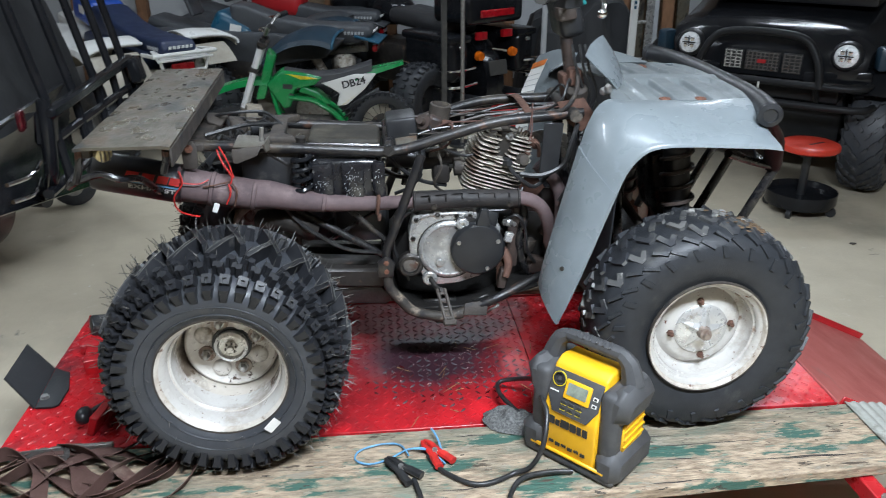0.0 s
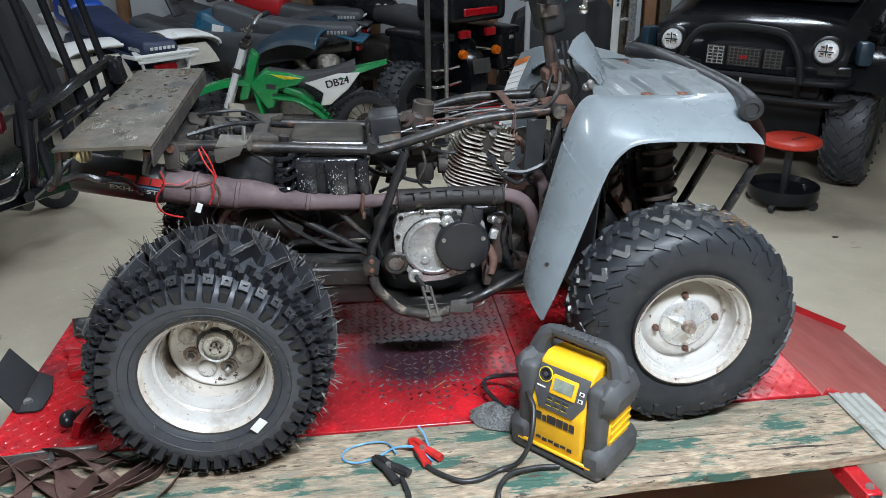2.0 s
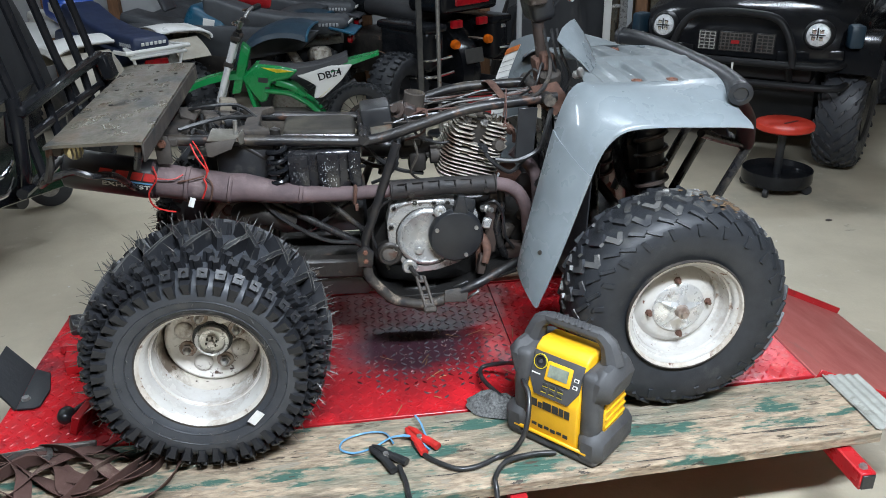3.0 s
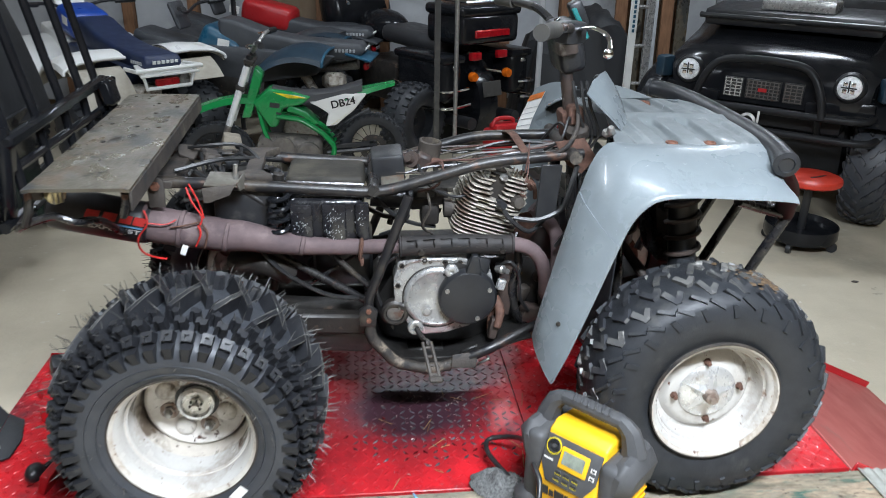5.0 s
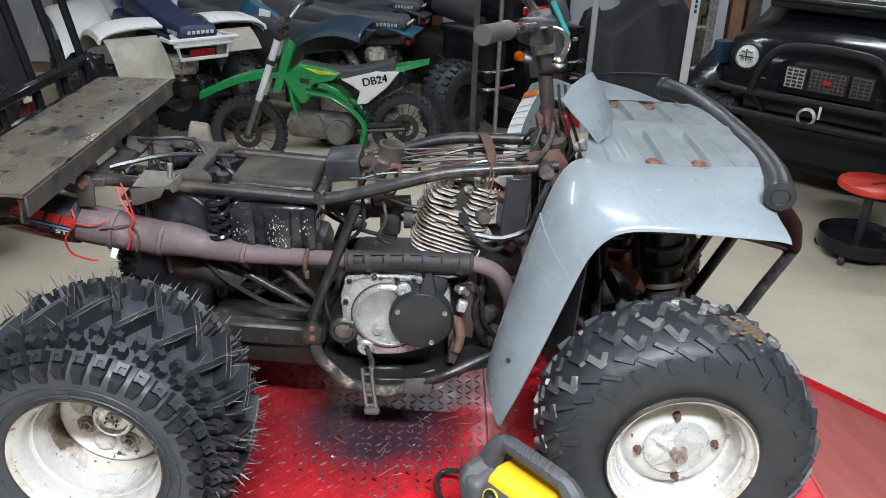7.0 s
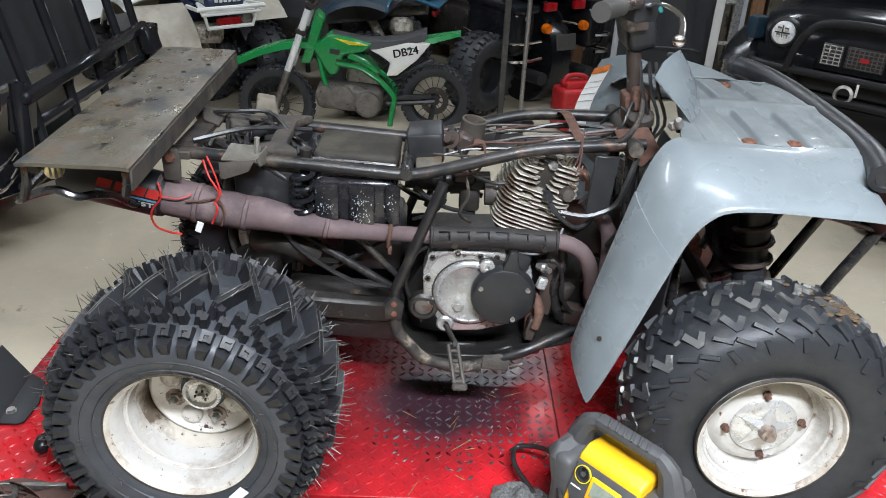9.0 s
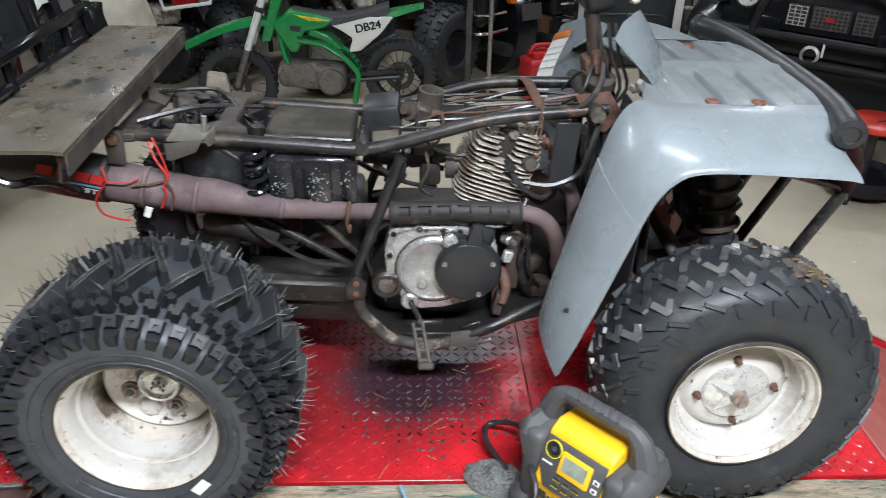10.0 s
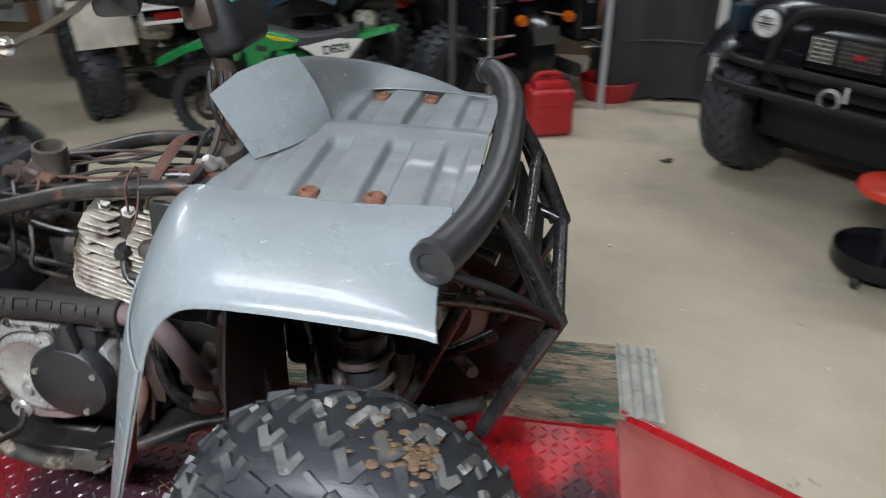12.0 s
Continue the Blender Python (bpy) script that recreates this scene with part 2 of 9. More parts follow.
               stain=[((0.12, 0.085, 0.06), 13.0, 0.52, 0.62), ((0.05, 0.04, 0.033), 28.0, 0.60, 0.67)]),
    "case_dark": mat("greasy_engine_metal", (0.040, 0.035, 0.031), 0.45, metal=0.3, dark=(0.019, 0.017, 0.016), scale=24, bump=0.001, bump_scale=160,
                     stain=[((0.18, 0.12, 0.085), 12.0, 0.60, 0.70)]),
    "chrome": mat("chrome", (0.85, 0.86, 0.88), 0.12, metal=1.0, dark=(0.70, 0.70, 0.72), scale=40, rough_vary=0.06),
    "chrome_dull": mat("dull_bright_metal", (0.72, 0.72, 0.71), 0.3, metal=0.6, dark=(0.55, 0.54, 0.52), scale=40, stain=[((0.30, 0.25, 0.20), 26, 0.62, 0.70)]),
    "dusty_lid": mat("dusty_lid_plastic", (0.030, 0.026, 0.020), 0.68, spec=0.3, dark=(0.018, 0.0165, 0.014), scale=14, bump=0.0006, bump_scale=90, stain=[((0.062, 0.055, 0.040), 8, 0.52, 0.68), ((0.016, 0.016, 0.016), 15, 0.62, 0.70)]),
    "dull_beige": mat("dirty_beige_plastic", (0.36, 0.33, 0.27), 0.6, dark=(0.26, 0.235, 0.19), scale=9, stain=[((0.18, 0.155, 0.12), 5, 0.56, 0.72)]),
    "bike_engine": mat("dusty_cast_engine", (0.15, 0.135, 0.12), 0.6, metal=0.2, dark=(0.085, 0.075, 0.066), scale=22, bump=0.001, bump_scale=120, stain=[((0.28, 0.25, 0.21), 11, 0.58, 0.70), ((0.04, 0.036, 0.033), 14, 0.60, 0.66)]),
    "dark_panel": mat("dark_navy_plastic", (0.012, 0.034, 0.056), 0.4, dark=(0.014, 0.030, 0.046), scale=9),
    "frame_dusty": mat("dusty_black_frame", (0.011, 0.011, 0.013), 0.38, dark=(0.022, 0.019, 0.017), scale=20, bump=0.0006, bump_scale=140,
                       stain=[((0.056, 0.045, 0.034), 10.0, 0.52, 0.64), ((0.09, 0.048, 0.032), 17.0, 0.59, 0.67), ((0.010, 0.010, 0.011), 7.0, 0.55, 0.61), ((0.12, 0.106, 0.09), 42.0, 0.65, 0.70)]),
    "dull_tan": mat("dusty_tan_plastic", (0.20, 0.175, 0.135), 0.8, dark=(0.13, 0.11, 0.085), scale=30),
    "case_steel": mat("worn_dark_steel", (0.20, 0.19, 0.18), 0.45, metal=0.6, dark=(0.10, 0.085, 0.075), scale=40, stain=[((0.12, 0.06, 0.04), 20, 0.58, 0.68)]),
    "teal_bright": mat("teal_trim", (0.02, 0.20, 0.20), 0.4),
    "display": mat("dark_gauge_glass", (0.05, 0.055, 0.06), 0.12),
    "steel": mat("bare_steel", (0.45, 0.45, 0.44), 0.4, metal=0.8, dark=(0.28, 0.26, 0.24), scale=50, stain=[((0.20, 0.11, 0.07), 15, 0.62, 0.7)]),
    "brass": mat("yellow_plated_steel", (0.66, 0.58, 0.36), 0.4, metal=0.7, dark=(0.42, 0.33, 0.15), scale=60),
    "fender": mat("grey_fender_plastic", (0.184, 0.210, 0.224), 0.30, dark=(0.146, 0.167, 0.178), scale=7, bump=0.0005, bump_scale=70,
                  stain=[((0.225, 0.26, 0.28), 16.0, 0.60, 0.74), ((0.105, 0.12, 0.128), 5.0, 0.62, 0.78), ((0.42, 0.45, 0.47), 75.0, 0.68, 0.73)], coat=0.22, rough_vary=0.12),
    # dusty matte copy for the deck, base darkened to offset overhead light
    "fender_dusty_dim": mat("dusty_dimmed_fender_plastic", (0.150, 0.168, 0.174), 0.52, dark=(0.115, 0.129, 0.134), scale=9, bump=0.0006, bump_scale=90,
                  stain=[((0.20, 0.218, 0.224), 12.0, 0.58, 0.72), ((0.085, 0.093, 0.093), 6.0, 0.58, 0.72), ((0.40, 0.42, 0.43), 70.0, 0.67, 0.72)], coat=0.05, rough_vary=0.14),
    "sticker": mat("white_label", (0.74, 0.73, 0.70), 0.5, dark=(0.66, 0.65, 0.62), scale=60),
    "print": mat("dark_print", (0.03, 0.03, 0.03), 0.5),
    "print_grey": mat("grey_print", (0.42, 0.42, 0.42), 0.5),
    "orange": mat("orange_print", (0.75, 0.20, 0.03), 0.45),
    "red_plastic": mat("red_plastic", (0.42, 0.018, 0.022), 0.36, dark=(0.36, 0.015, 0.018), scale=10),
    "red_wire": mat("red_wire", (0.62, 0.03, 0.025), 0.45),
    "blue_wire": mat("blue_wire", (0.16, 0.40, 0.64), 0.4),
    "cord": mat("black_cord", (0.015, 0.015, 0.016), 0.38, dark=(0.03, 0.03, 0.03), scale=40),
    "yellow": mat("yellow_housing", (0.80, 0.43, 0.012), 0.42, dark=(0.74, 0.39, 0.012), scale=20, bump=0.0002, bump_scale=500,
                  stain=[((0.45, 0.24, 0.03), 18, 0.68, 0.76)]),
    "grey_rubber": mat("dark_grey_housing", (0.062, 0.062, 0.064), 0.6, dark=(0.048, 0.048, 0.05), scale=25, bump=0.0003, bump_scale=500,
                       stain=[((0.11, 0.105, 0.10), 9, 0.62, 0.78)]),
    "screen": mat("display_glass", (0.26, 0.29, 0.24), 0.15),
    "strap": mat("brown_webbing", (0.085, 0.042, 0.034), 0.85, dark=(0.075, 0.037, 0.028), scale=40, bump=0.0008, bump_scale=500,
                 stain=[((0.20, 0.14, 0.11), 12, 0.62, 0.75)]),
    "green": mat("green_plastic", (0.010, 0.235, 0.060), 0.27, dark=(0.008, 0.19, 0.048), scale=6, coat=0.3),
    "white": mat("white_plastic", (0.72, 0.72, 0.70), 0.35, dark=(0.64, 0.64, 0.61), scale=6, stain=[((0.45, 0.42, 0.36), 6, 0.62, 0.78)]),
    "decal_yellow": mat("yellow_decal", (0.75, 0.62, 0.02), 0.35),
    "vinyl": mat("black_vinyl", (0.024, 0.025, 0.028), 0.5, dark=(0.035, 0.036, 0.038), scale=20, bump=0.0005, bump_scale=350),
    "vinyl_grey": mat("grey_vinyl", (0.050, 0.054, 0.060), 0.55, dark=(0.04, 0.043, 0.048), scale=12, bump=0.0004, bump_scale=300),
    "navy": mat("navy_vinyl", (0.012, 0.022, 0.065), 0.5, dark=(0.016, 0.026, 0.055), scale=14),
    "blue": mat("blue_plastic", (0.012, 0.065, 0.36), 0.35, dark=(0.012, 0.055, 0.30), scale=9),
    "teal": mat("teal_plastic", (0.012, 0.078, 0.135), 0.35, dark=(0.011, 0.062, 0.11), scale=7, stain=[((0.03, 0.05, 0.065), 8, 0.6, 0.75)]),
    "red_lens": mat("red_lens", (0.40, 0.008, 0.014), 0.16, coat=0.5),
    "amber": mat("amber_lens", (0.72, 0.15, 0.008), 0.2, coat=0.5),
    "lamp_glass": mat("headlamp_glass", (0.90, 0.91, 0.92), 0.14, dark=(0.5, 0.52, 0.54), scale=60, metal=0.15, bump=0.004, bump_scale=60),
    "maroon": mat("maroon_paint", (0.07, 0.006, 0.010), 0.2, coat=0.5),
    "tarp": mat("black_cover_cloth", (0.010, 0.011, 0.013), 0.6, dark=(0.018, 0.019, 0.021), scale=10, bump=0.002, bump_scale=30),
    "stool_red": mat("red_stool_vinyl", (0.56, 0.042, 0.022), 0.4, dark=(0.50, 0.035, 0.018), scale=12),
    "stud": mat("wall_stud", (0.21, 0.105, 0.05), 0.8, dark=(0.13, 0.062, 0.03), scale=12, stretch=(4, 4, 0.6)),
    "sheet": mat("pale_wall_sheet", (0.38, 0.39, 0.40), 0.75, dark=(0.30, 0.31, 0.32), scale=3, stain=[((0.22, 0.22, 0.22), 2.0, 0.55, 0.75)]),
    "plywood": mat("wall_plywood", (0.17, 0.12, 0.075), 0.8, dark=(0.11, 0.075, 0.045), scale=6, stretch=(1, 1, 0.3)),
    "ceiling": mat("ceiling_panel", (0.55, 0.55, 0.53), 0.8, dark=(0.47, 0.47, 0.45), scale=3),
    "tube": glow("tube_glass", (0.93, 0.97, 1.0), 6.0),
    "crumb": mat("metal_chip", (0.38, 0.32, 0.30), 0.4, metal=0.4, dark=(0.20, 0.15, 0.13), scale=200),
    "straw": mat("dry_straw", (0.34, 0.21, 0.085), 0.8, dark=(0.20, 0.12, 0.05), scale=80),
    "mud": mat("dried_mud", (0.13, 0.082, 0.043), 0.9, dark=(0.075, 0.047, 0.027), scale=90, bump=0.002, bump_scale=150),
    "net": mat("grey_mesh_bag", (0.16, 0.16, 0.155), 0.8, dark=(0.05, 0.05, 0.05), scale=170, bump=0.004, bump_scale=130),
    "heat_shield": mat("painted_heat_shield", (0.016, 0.0155, 0.016), 0.62, dark=(0.034, 0.028, 0.026), scale=15, spec=0.3, stain=[((0.13, 0.09, 0.075), 9, 0.6, 0.72)]),
}


# ---- mesh building ----
class G:
    """A mesh in the making: points and faces, added shape by shape."""

    def __init__(self):
        self.v, self.f = [], []

    def add(self, verts, faces, m=None):
        k = len(self.v)
        self.v += [m @ Vector(p) if m else Vector(p) for p in verts]
        self.f += [tuple(i + k for i in face) for face in faces]
        return self

    def from_bm(self, bm, m=None):
        bm.verts.index_update()
        self.add([v.co.copy() for v in bm.verts], [[v.index for v in f.verts] for f in bm.faces], m)
        bm.free()
        return self

    def box(self, c, s, bevel=0.0, r=(0, 0, 0), seg=1, taper=None):
        bm = bmesh.new()
        bmesh.ops.create_cube(bm, size=1)
        for v in bm.verts:
            k = taper if taper and v.co.z > 0 else 1
            v.co = Vector((v.co.x * s[0] * k, v.co.y * s[1] * k, v.co.z * s[2]))
        if bevel:
            bmesh.ops.bevel(bm, geom=bm.edges[:], offset=bevel, segments=seg, affect="EDGES", profile=0.5, clamp_overlap=True)
        return self.from_bm(bm, pose(*c, *r))

    def loft(self, rings, caps=True, closed=True):
        n, k = len(rings[0]), len(self.v)
        for ring in rings:
            self.v += [Vector(p) for p in ring]
        for a in range(len(rings) - 1):
            for j in range(n if closed else n - 1):
                j2 = (j + 1) % n
                self.f.append((k + a * n + j, k + a * n + j2, k + (a + 1) * n + j2, k + (a + 1) * n + j))
        if caps and closed:
            self.f.append(tuple(k + j for j in range(n))[::-1])
            self.f.append(tuple(k + (len(rings) - 1) * n + j for j in range(n)))
        return self

    def tube(self, pts, r, seg=10, smooth=4, caps=True, flat=1.0):
        """A round bar through the points; smooth: steps between two points along a curve (0: straight pieces)."""
        pts = [Vector(p) for p in pts]
        rs = list(r) if isinstance(r, (list, tuple)) else [r] * len(pts)
        if smooth and len(pts) > 2:
            P, R = [], []
            for i in range(len(pts) - 1):
                a, b, c, d = pts[max(i - 1, 0)], pts[i], pts[i + 1], pts[min(i + 2, len(pts) - 1)]
                for s in range(smooth):
                    t = s / smooth
                    P.append(0.5 * (2 * b + (c - a) * t + (2 * a - 5 * b + 4 * c - d) * t * t + (3 * b - a - 3 * c + d) * t ** 3))
                    R.append(rs[i] + (rs[i + 1] - rs[i]) * t)
            pts, rs = P + [pts[-1]], R + [rs[-1]]
        rings, up = [], None
        for i, p in enumerate(pts):
            d = (pts[min(i + 1, len(pts) - 1)] - pts[max(i - 1, 0)]).normalized()
            if up is None:
                up = d.cross(Vector((0, 0, 1)) if abs(d.z) < 0.9 else Vector((1, 0, 0))).normalized()
            up = (up - d * up.dot(d)).normalized()
            side = d.cross(up)
            rings.append([p + rs[i] * (math.cos(q) * up + flat * math.sin(q) * side) for q in (2 * math.pi * j / seg for j in range(seg))])
        return self.loft(rings, caps)

    def lathe(self, profile, c, axis=(0, 0, 1), seg=24, closed=False):
        """Turns a list of (radius, height) about an axis through c."""
        m = Matrix.Translation(c) @ Vector(axis).to_track_quat("Z", "Y").to_matrix().to_4x4()
        rings = [[m @ Vector((max(r, 1e-4) * math.cos(q), max(r, 1e-4) * math.sin(q), h)) for q in (2 * math.pi * j / seg for j in range(seg))] for r, h in profile]
        if closed:
            rings.append(rings[0])
        return self.loft(rings, not closed)

    def prism(self, outline, depth, m, bevel=0.0, seg=2):
        """An outline in the local xy plane, made depth thick along local z (both ways from the middle)."""
        bm = bmesh.new()
        vs = [bm.verts.new((x, y, -depth / 2)) for x, y in outline]
        face = bm.faces.new(vs)
        top = bmesh.ops.extrude_face_region(bm, geom=[face])["geom"]
        bmesh.ops.translate(bm, verts=[e for e in top if isinstance(e, bmesh.types.BMVert)], vec=(0, 0, depth))
        bmesh.ops.recalc_face_normals(bm, faces=bm.faces[:])
        if bevel:
            bmesh.ops.bevel(bm, geom=bm.edges[:], offset=bevel, segments=seg, affect="EDGES", profile=0.5, clamp_overlap=True)
        return self.from_bm(bm, m)

    def sheet(self, grid, thick):
        """A curved sheet of that thickness through a grid of points (rows of equal length)."""
        R, C = len(grid), len(grid[0])
        g = [[Vector(p) for p in row] for row in grid]
        nor = []
        for i in range(R):
            for j in range(C):
                du = g[min(i + 1, R - 1)][j] - g[max(i - 1, 0)][j]
                dv = g[i][min(j + 1, C - 1)] - g[i][max(j - 1, 0)]
                nor.append(du.cross(dv).normalized())
        k, flat = len(self.v), [p for row in g for p in row]
        self.v += flat + [p - q * thick for p, q in zip(flat, nor)]
        o = R * C
        for i in range(R - 1):
            for j in range(C - 1):
                a = k + i * C + j
                self.f += [(a, a + 1, a + C + 1, a + C), (a + o, a + C + o, a + C + 1 + o, a + 1 + o)]
        for i in range(R - 1):
            for a, b in ((k + i * C, k + (i + 1) * C), (k + (i + 1) * C + C - 1, k + i * C + C - 1)):
                self.f.append((a, b, b + o, a + o))
        for j in range(C - 1):
            for a, b in ((k + j + 1, k + j), (k + (R - 1) * C + j, k + (R - 1) * C + j + 1)):
                self.f.append((a, b, b + o, a + o))
        return self

    def ball(self, c, r, seg=14):
        r = r if isinstance(r, (tuple, list)) else (r, r, r)
        bm = bmesh.new()
        bmesh.ops.create_uvsphere(bm, u_segments=seg, v_segments=max(6, seg // 2), radius=1)
        return self.from_bm(bm, Matrix.Translation(c) @ Matrix.Diagonal((*r, 1)))

    def spring(self, a, b, radius, wire, turns, seg=6):
        a, b = Vector(a), Vector(b)
        d = (b - a).normalized()
        u = d.cross(Vector((0, 1, 0.2))).normalized()
        w = d.cross(u)
        n = int(turns * 14)
        return self.tube([a + (b - a) * i / n + radius * (math.cos(i * 2 * math.pi / 14) * u + math.sin(i * 2 * math.pi / 14) * w) for i in range(n + 1)], wire, seg, 0)

    def bolt(self, c, axis, r=0.008, h=0.008):
        return self.lathe([(r * 1.3, 0), (r * 1.3, h * 0.25), (r, h * 0.25), (r, h), (0.0, h)], c, axis, 6)

    def disc(self, c, axis, r, h, seg=24, bevel=0.002):
        return self.lathe([(0.0, -h / 2), (r - bevel, -h / 2), (r, -h / 2 + bevel), (r, h / 2 - bevel), (r - bevel, h / 2), (0.0, h / 2)], c, axis, seg)

    def text(self, words, size, m, thick=0.001):
        cu = bpy.data.curves.new("lettering", "FONT")
        cu.body, cu.size, cu.extrude, cu.align_x, cu.align_y = words, size, thick, "CENTER", "CENTER"
        ob = bpy.data.objects.new("lettering", cu)
        me = bpy.data.meshes.new_from_object(ob)
        self.add([v.co.copy() for v in me.vertices], [tuple(p.vertices) for p in me.polygons], m)
        bpy.data.objects.remove(ob)
        bpy.data.curves.remove(cu)
        bpy.data.meshes.remove(me)
        return self


def mesh_of(g, name, material, sharp=38.0, smooth=True):
    me = bpy.data.meshes.new(name)
    me.from_pydata([tuple(p) for p in g.v], [], g.f)
    me.validate()
    me.materials.append(M[material])
    if smooth:
        me.polygons.foreach_set("use_smooth", [True] * len(me.polygons))
        me.set_sharp_from_angle(angle=radians(sharp))
    me.update()
    return me


def thing(name, label, category, at=(0, 0, 0), turn=0.0, group="", kind=""):
    """An Empty at a thing's base, which carries its parts."""
    ob = new(name)
    ob.empty_display_size = 0.1
    ob.matrix_world = pose(*at, 0, 0, turn)
    return tagged(ob, label, category, group, kind)


def part(name, g, material, parent, label="", world=True, smooth=True, sharp=38.0):
    """One mesh of a thing. With world, the shape was given in world coordinates."""
    root = parent
    while root.parent:
        root = root.parent
    if world:
        inv = root.matrix_basis.inverted()
        g.v = [inv @ p for p in g.v]
    ob = new(name, mesh_of(g, name, material, sharp, smooth))
    ob.parent = parent
    return tagged(ob, label)


def solid(name, g, material, label="", category="", group="", kind="", at=None, smooth=True, sharp=38.0):
    """A thing or piece of the setting that is one mesh; at moves its origin to its base."""
    if at:
        g.v = [p - Vector(at) for p in g.v]
    ob = new(name, mesh_of(g, name, material, sharp, smooth))
    if at:
        ob.location = at
    return tagged(ob, label, category, group, kind)


def mirror(g, y=0.10):
    """The same shape on the other side of the plane y."""
    k = G()
    k.v = [Vector((p.x, 2 * y - p.y, p.z)) for p in g.v]
    k.f = [tuple(reversed(f)) for f in g.f]
    return k


def wheel_tyre(R, width, rim_r, seg=64):
    """The carcass of a fat tyre about the y axis."""
    w = width / 2
    sec = [(rim_r - 0.006, -w * 0.78), (rim_r + 0.010, -w * 0.90), (rim_r + (R - rim_r) * 0.40, -w), (R - (R - rim_r) * 0.30, -w * 0.98), (R - 0.022, -w * 0.86), (R - 0.010, -w * 0.6),
           (R - 0.005, 0), (R - 0.010, w * 0.6), (R - 0.022, w * 0.86), (R - (R - rim_r) * 0.30, w * 0.98), (rim_r + (R - rim_r) * 0.40, w), (rim_r + 0.010, w * 0.90), (rim_r - 0.006, w * 0.78)]
    return G().lathe(sec, (0, 0, 0), (0, 1, 0), seg, closed=True)


def lug(g, ang, y, r, size, skew=0.0, lean=0.0):
    """A tread block: size (along the round, across, height), at an angle about the y axis."""
    a, b, h = size
    m = Matrix.Rotation(ang, 4, "Y") @ Matrix.Translation((0, y, r)) @ Matrix.Rotation(lean, 4, "X") @ Matrix.Rotation(skew, 4, "Z")
    k = 0.76
    g.add([(-a / 2, -b / 2, -0.012), (a / 2, -b / 2, -0.012), (a / 2, b / 2, -0.012), (-a / 2, b / 2, -0.012),
           (-a / 2 * k, -b / 2 * k, h), (a / 2 * k, -b / 2 * k, h), (a / 2 * k, b / 2 * k, h), (-a / 2 * k, b / 2 * k, h)],
          [(0, 1, 5, 4), (1, 2, 6, 5), (2, 3, 7, 6), (3, 0, 4, 7), (4, 5, 6, 7)], m)


def hook(g, ang, y, r, poly, h, side, lean=0.0, k=0.84, foot=-0.010):
    """A tread block of any outline (along the round, across), mirrored for the other side of the tyre."""
    p = [(a, b * side) for a, b in poly][::side]
    m = Matrix.Rotation(ang, 4, "Y") @ Matrix.Translation((0, y, r)) @ Matrix.Rotation(lean, 4, "X")
    n = len(p)
    g.add([(a, b, foot) for a, b in p] + [(a * k, b * k, h) for a, b in p], [(i, (i + 1) % n, n + (i + 1) % n, n + i) for i in range(n)] + [tuple(range(n, 2 * n))], m)


def bent(pts, r=0.03):
    """Straight runs with rounded corners of about radius r."""
    P = [Vector(p) for p in pts]
    out = [P[0]]
    for a, b, c in zip(P, P[1:], P[2:]):
        u, v = (a - b), (c - b)
        d = min(r, u.length * 0.45, v.length * 0.45)
        p, q = b + u.normalized() * d, b + v.normalized() * d
        out += [(1 - t) ** 2 * p + 2 * t * (1 - t) * b + t * t * q for t in (0.0, 0.25, 0.5, 0.75, 1.0)]
    return out + [P[-1]]


def placed(g, m):
    g.v = [m @ p for p in g.v]
    return g


# ---- the setting ----
X0, X1, Y0, Y1, WALL = -5.0, 5.2, -4.5, 5.4, 0.15
g = G()
g.box(((X0 + X1) / 2, (Y0 + Y1) / 2, -0.06), (X1 - X0 + 0.6, Y1 - Y0 + 0.6, 0.12))
solid("floor", g, "concrete", "bare tan concrete workshop floor with oil stains", "floor", kind="structure")
g = G()
g.box(((X0 + X1) / 2, (Y0 + Y1) / 2, CEILING + 0.06), (X1 - X0 + 0.6, Y1 - Y0 + 0.6, 0.12))
solid("ceiling", g, "ceiling", "plain pale ceiling panels", "ceiling", kind="structure")
for nm, c, s in (("wall_north", ((X0 + X1) / 2, Y1 + WALL / 2, CEILING / 2), (X1 - X0, WALL, CEILING)),
                 ("wall_south", ((X0 + X1) / 2, Y0 - WALL / 2, CEILING / 2), (X1 - X0, WALL, CEILING)),
                 ("wall_west", (X0 - WALL / 2, (Y0 + Y1) / 2, CEILING / 2), (WALL, Y1 - Y0 + 2 * WALL, CEILING)),
                 ("wall_east", (X1 + WALL / 2, (Y0 + Y1) / 2, CEILING / 2), (WALL, Y1 - Y0 + 2 * WALL, CEILING))):
    solid(nm, G().box(c, s), "plywood", "unfinished plywood workshop wall", "wall", kind="structure")
# studs and pale sheets between them on the far wall
post = G().box((0, 0, 0), (0.09, 0.10, CEILING - 0.01), 0.004)
me = mesh_of(post, "wall_stud", "stud")
for i in range(18):
    o = new("wall_stud", me)
    o.location = (-4.94 + i * 0.555, Y1 - 0.052, CEILING / 2)
    tagged(o, "bare brown timber stud on the far wall", "stud", "wall studs", "structure")
me = mesh_of(G().box((0, 0, 0), (0.45, 0.012, 1.9), 0.004), "wall_sheet", "sheet")
for i in (1, 2, 3, 4, 5, 6, 8, 9, 11, 12, 14, 15):
    o = new("wall_sheet", me)
    o.location = (-4.6625 + i * 0.555, Y1 - 0.022, 1.05)
    tagged(o, "pale grey sheet between the wall studs", "wall sheet", "wall sheets", "structure")
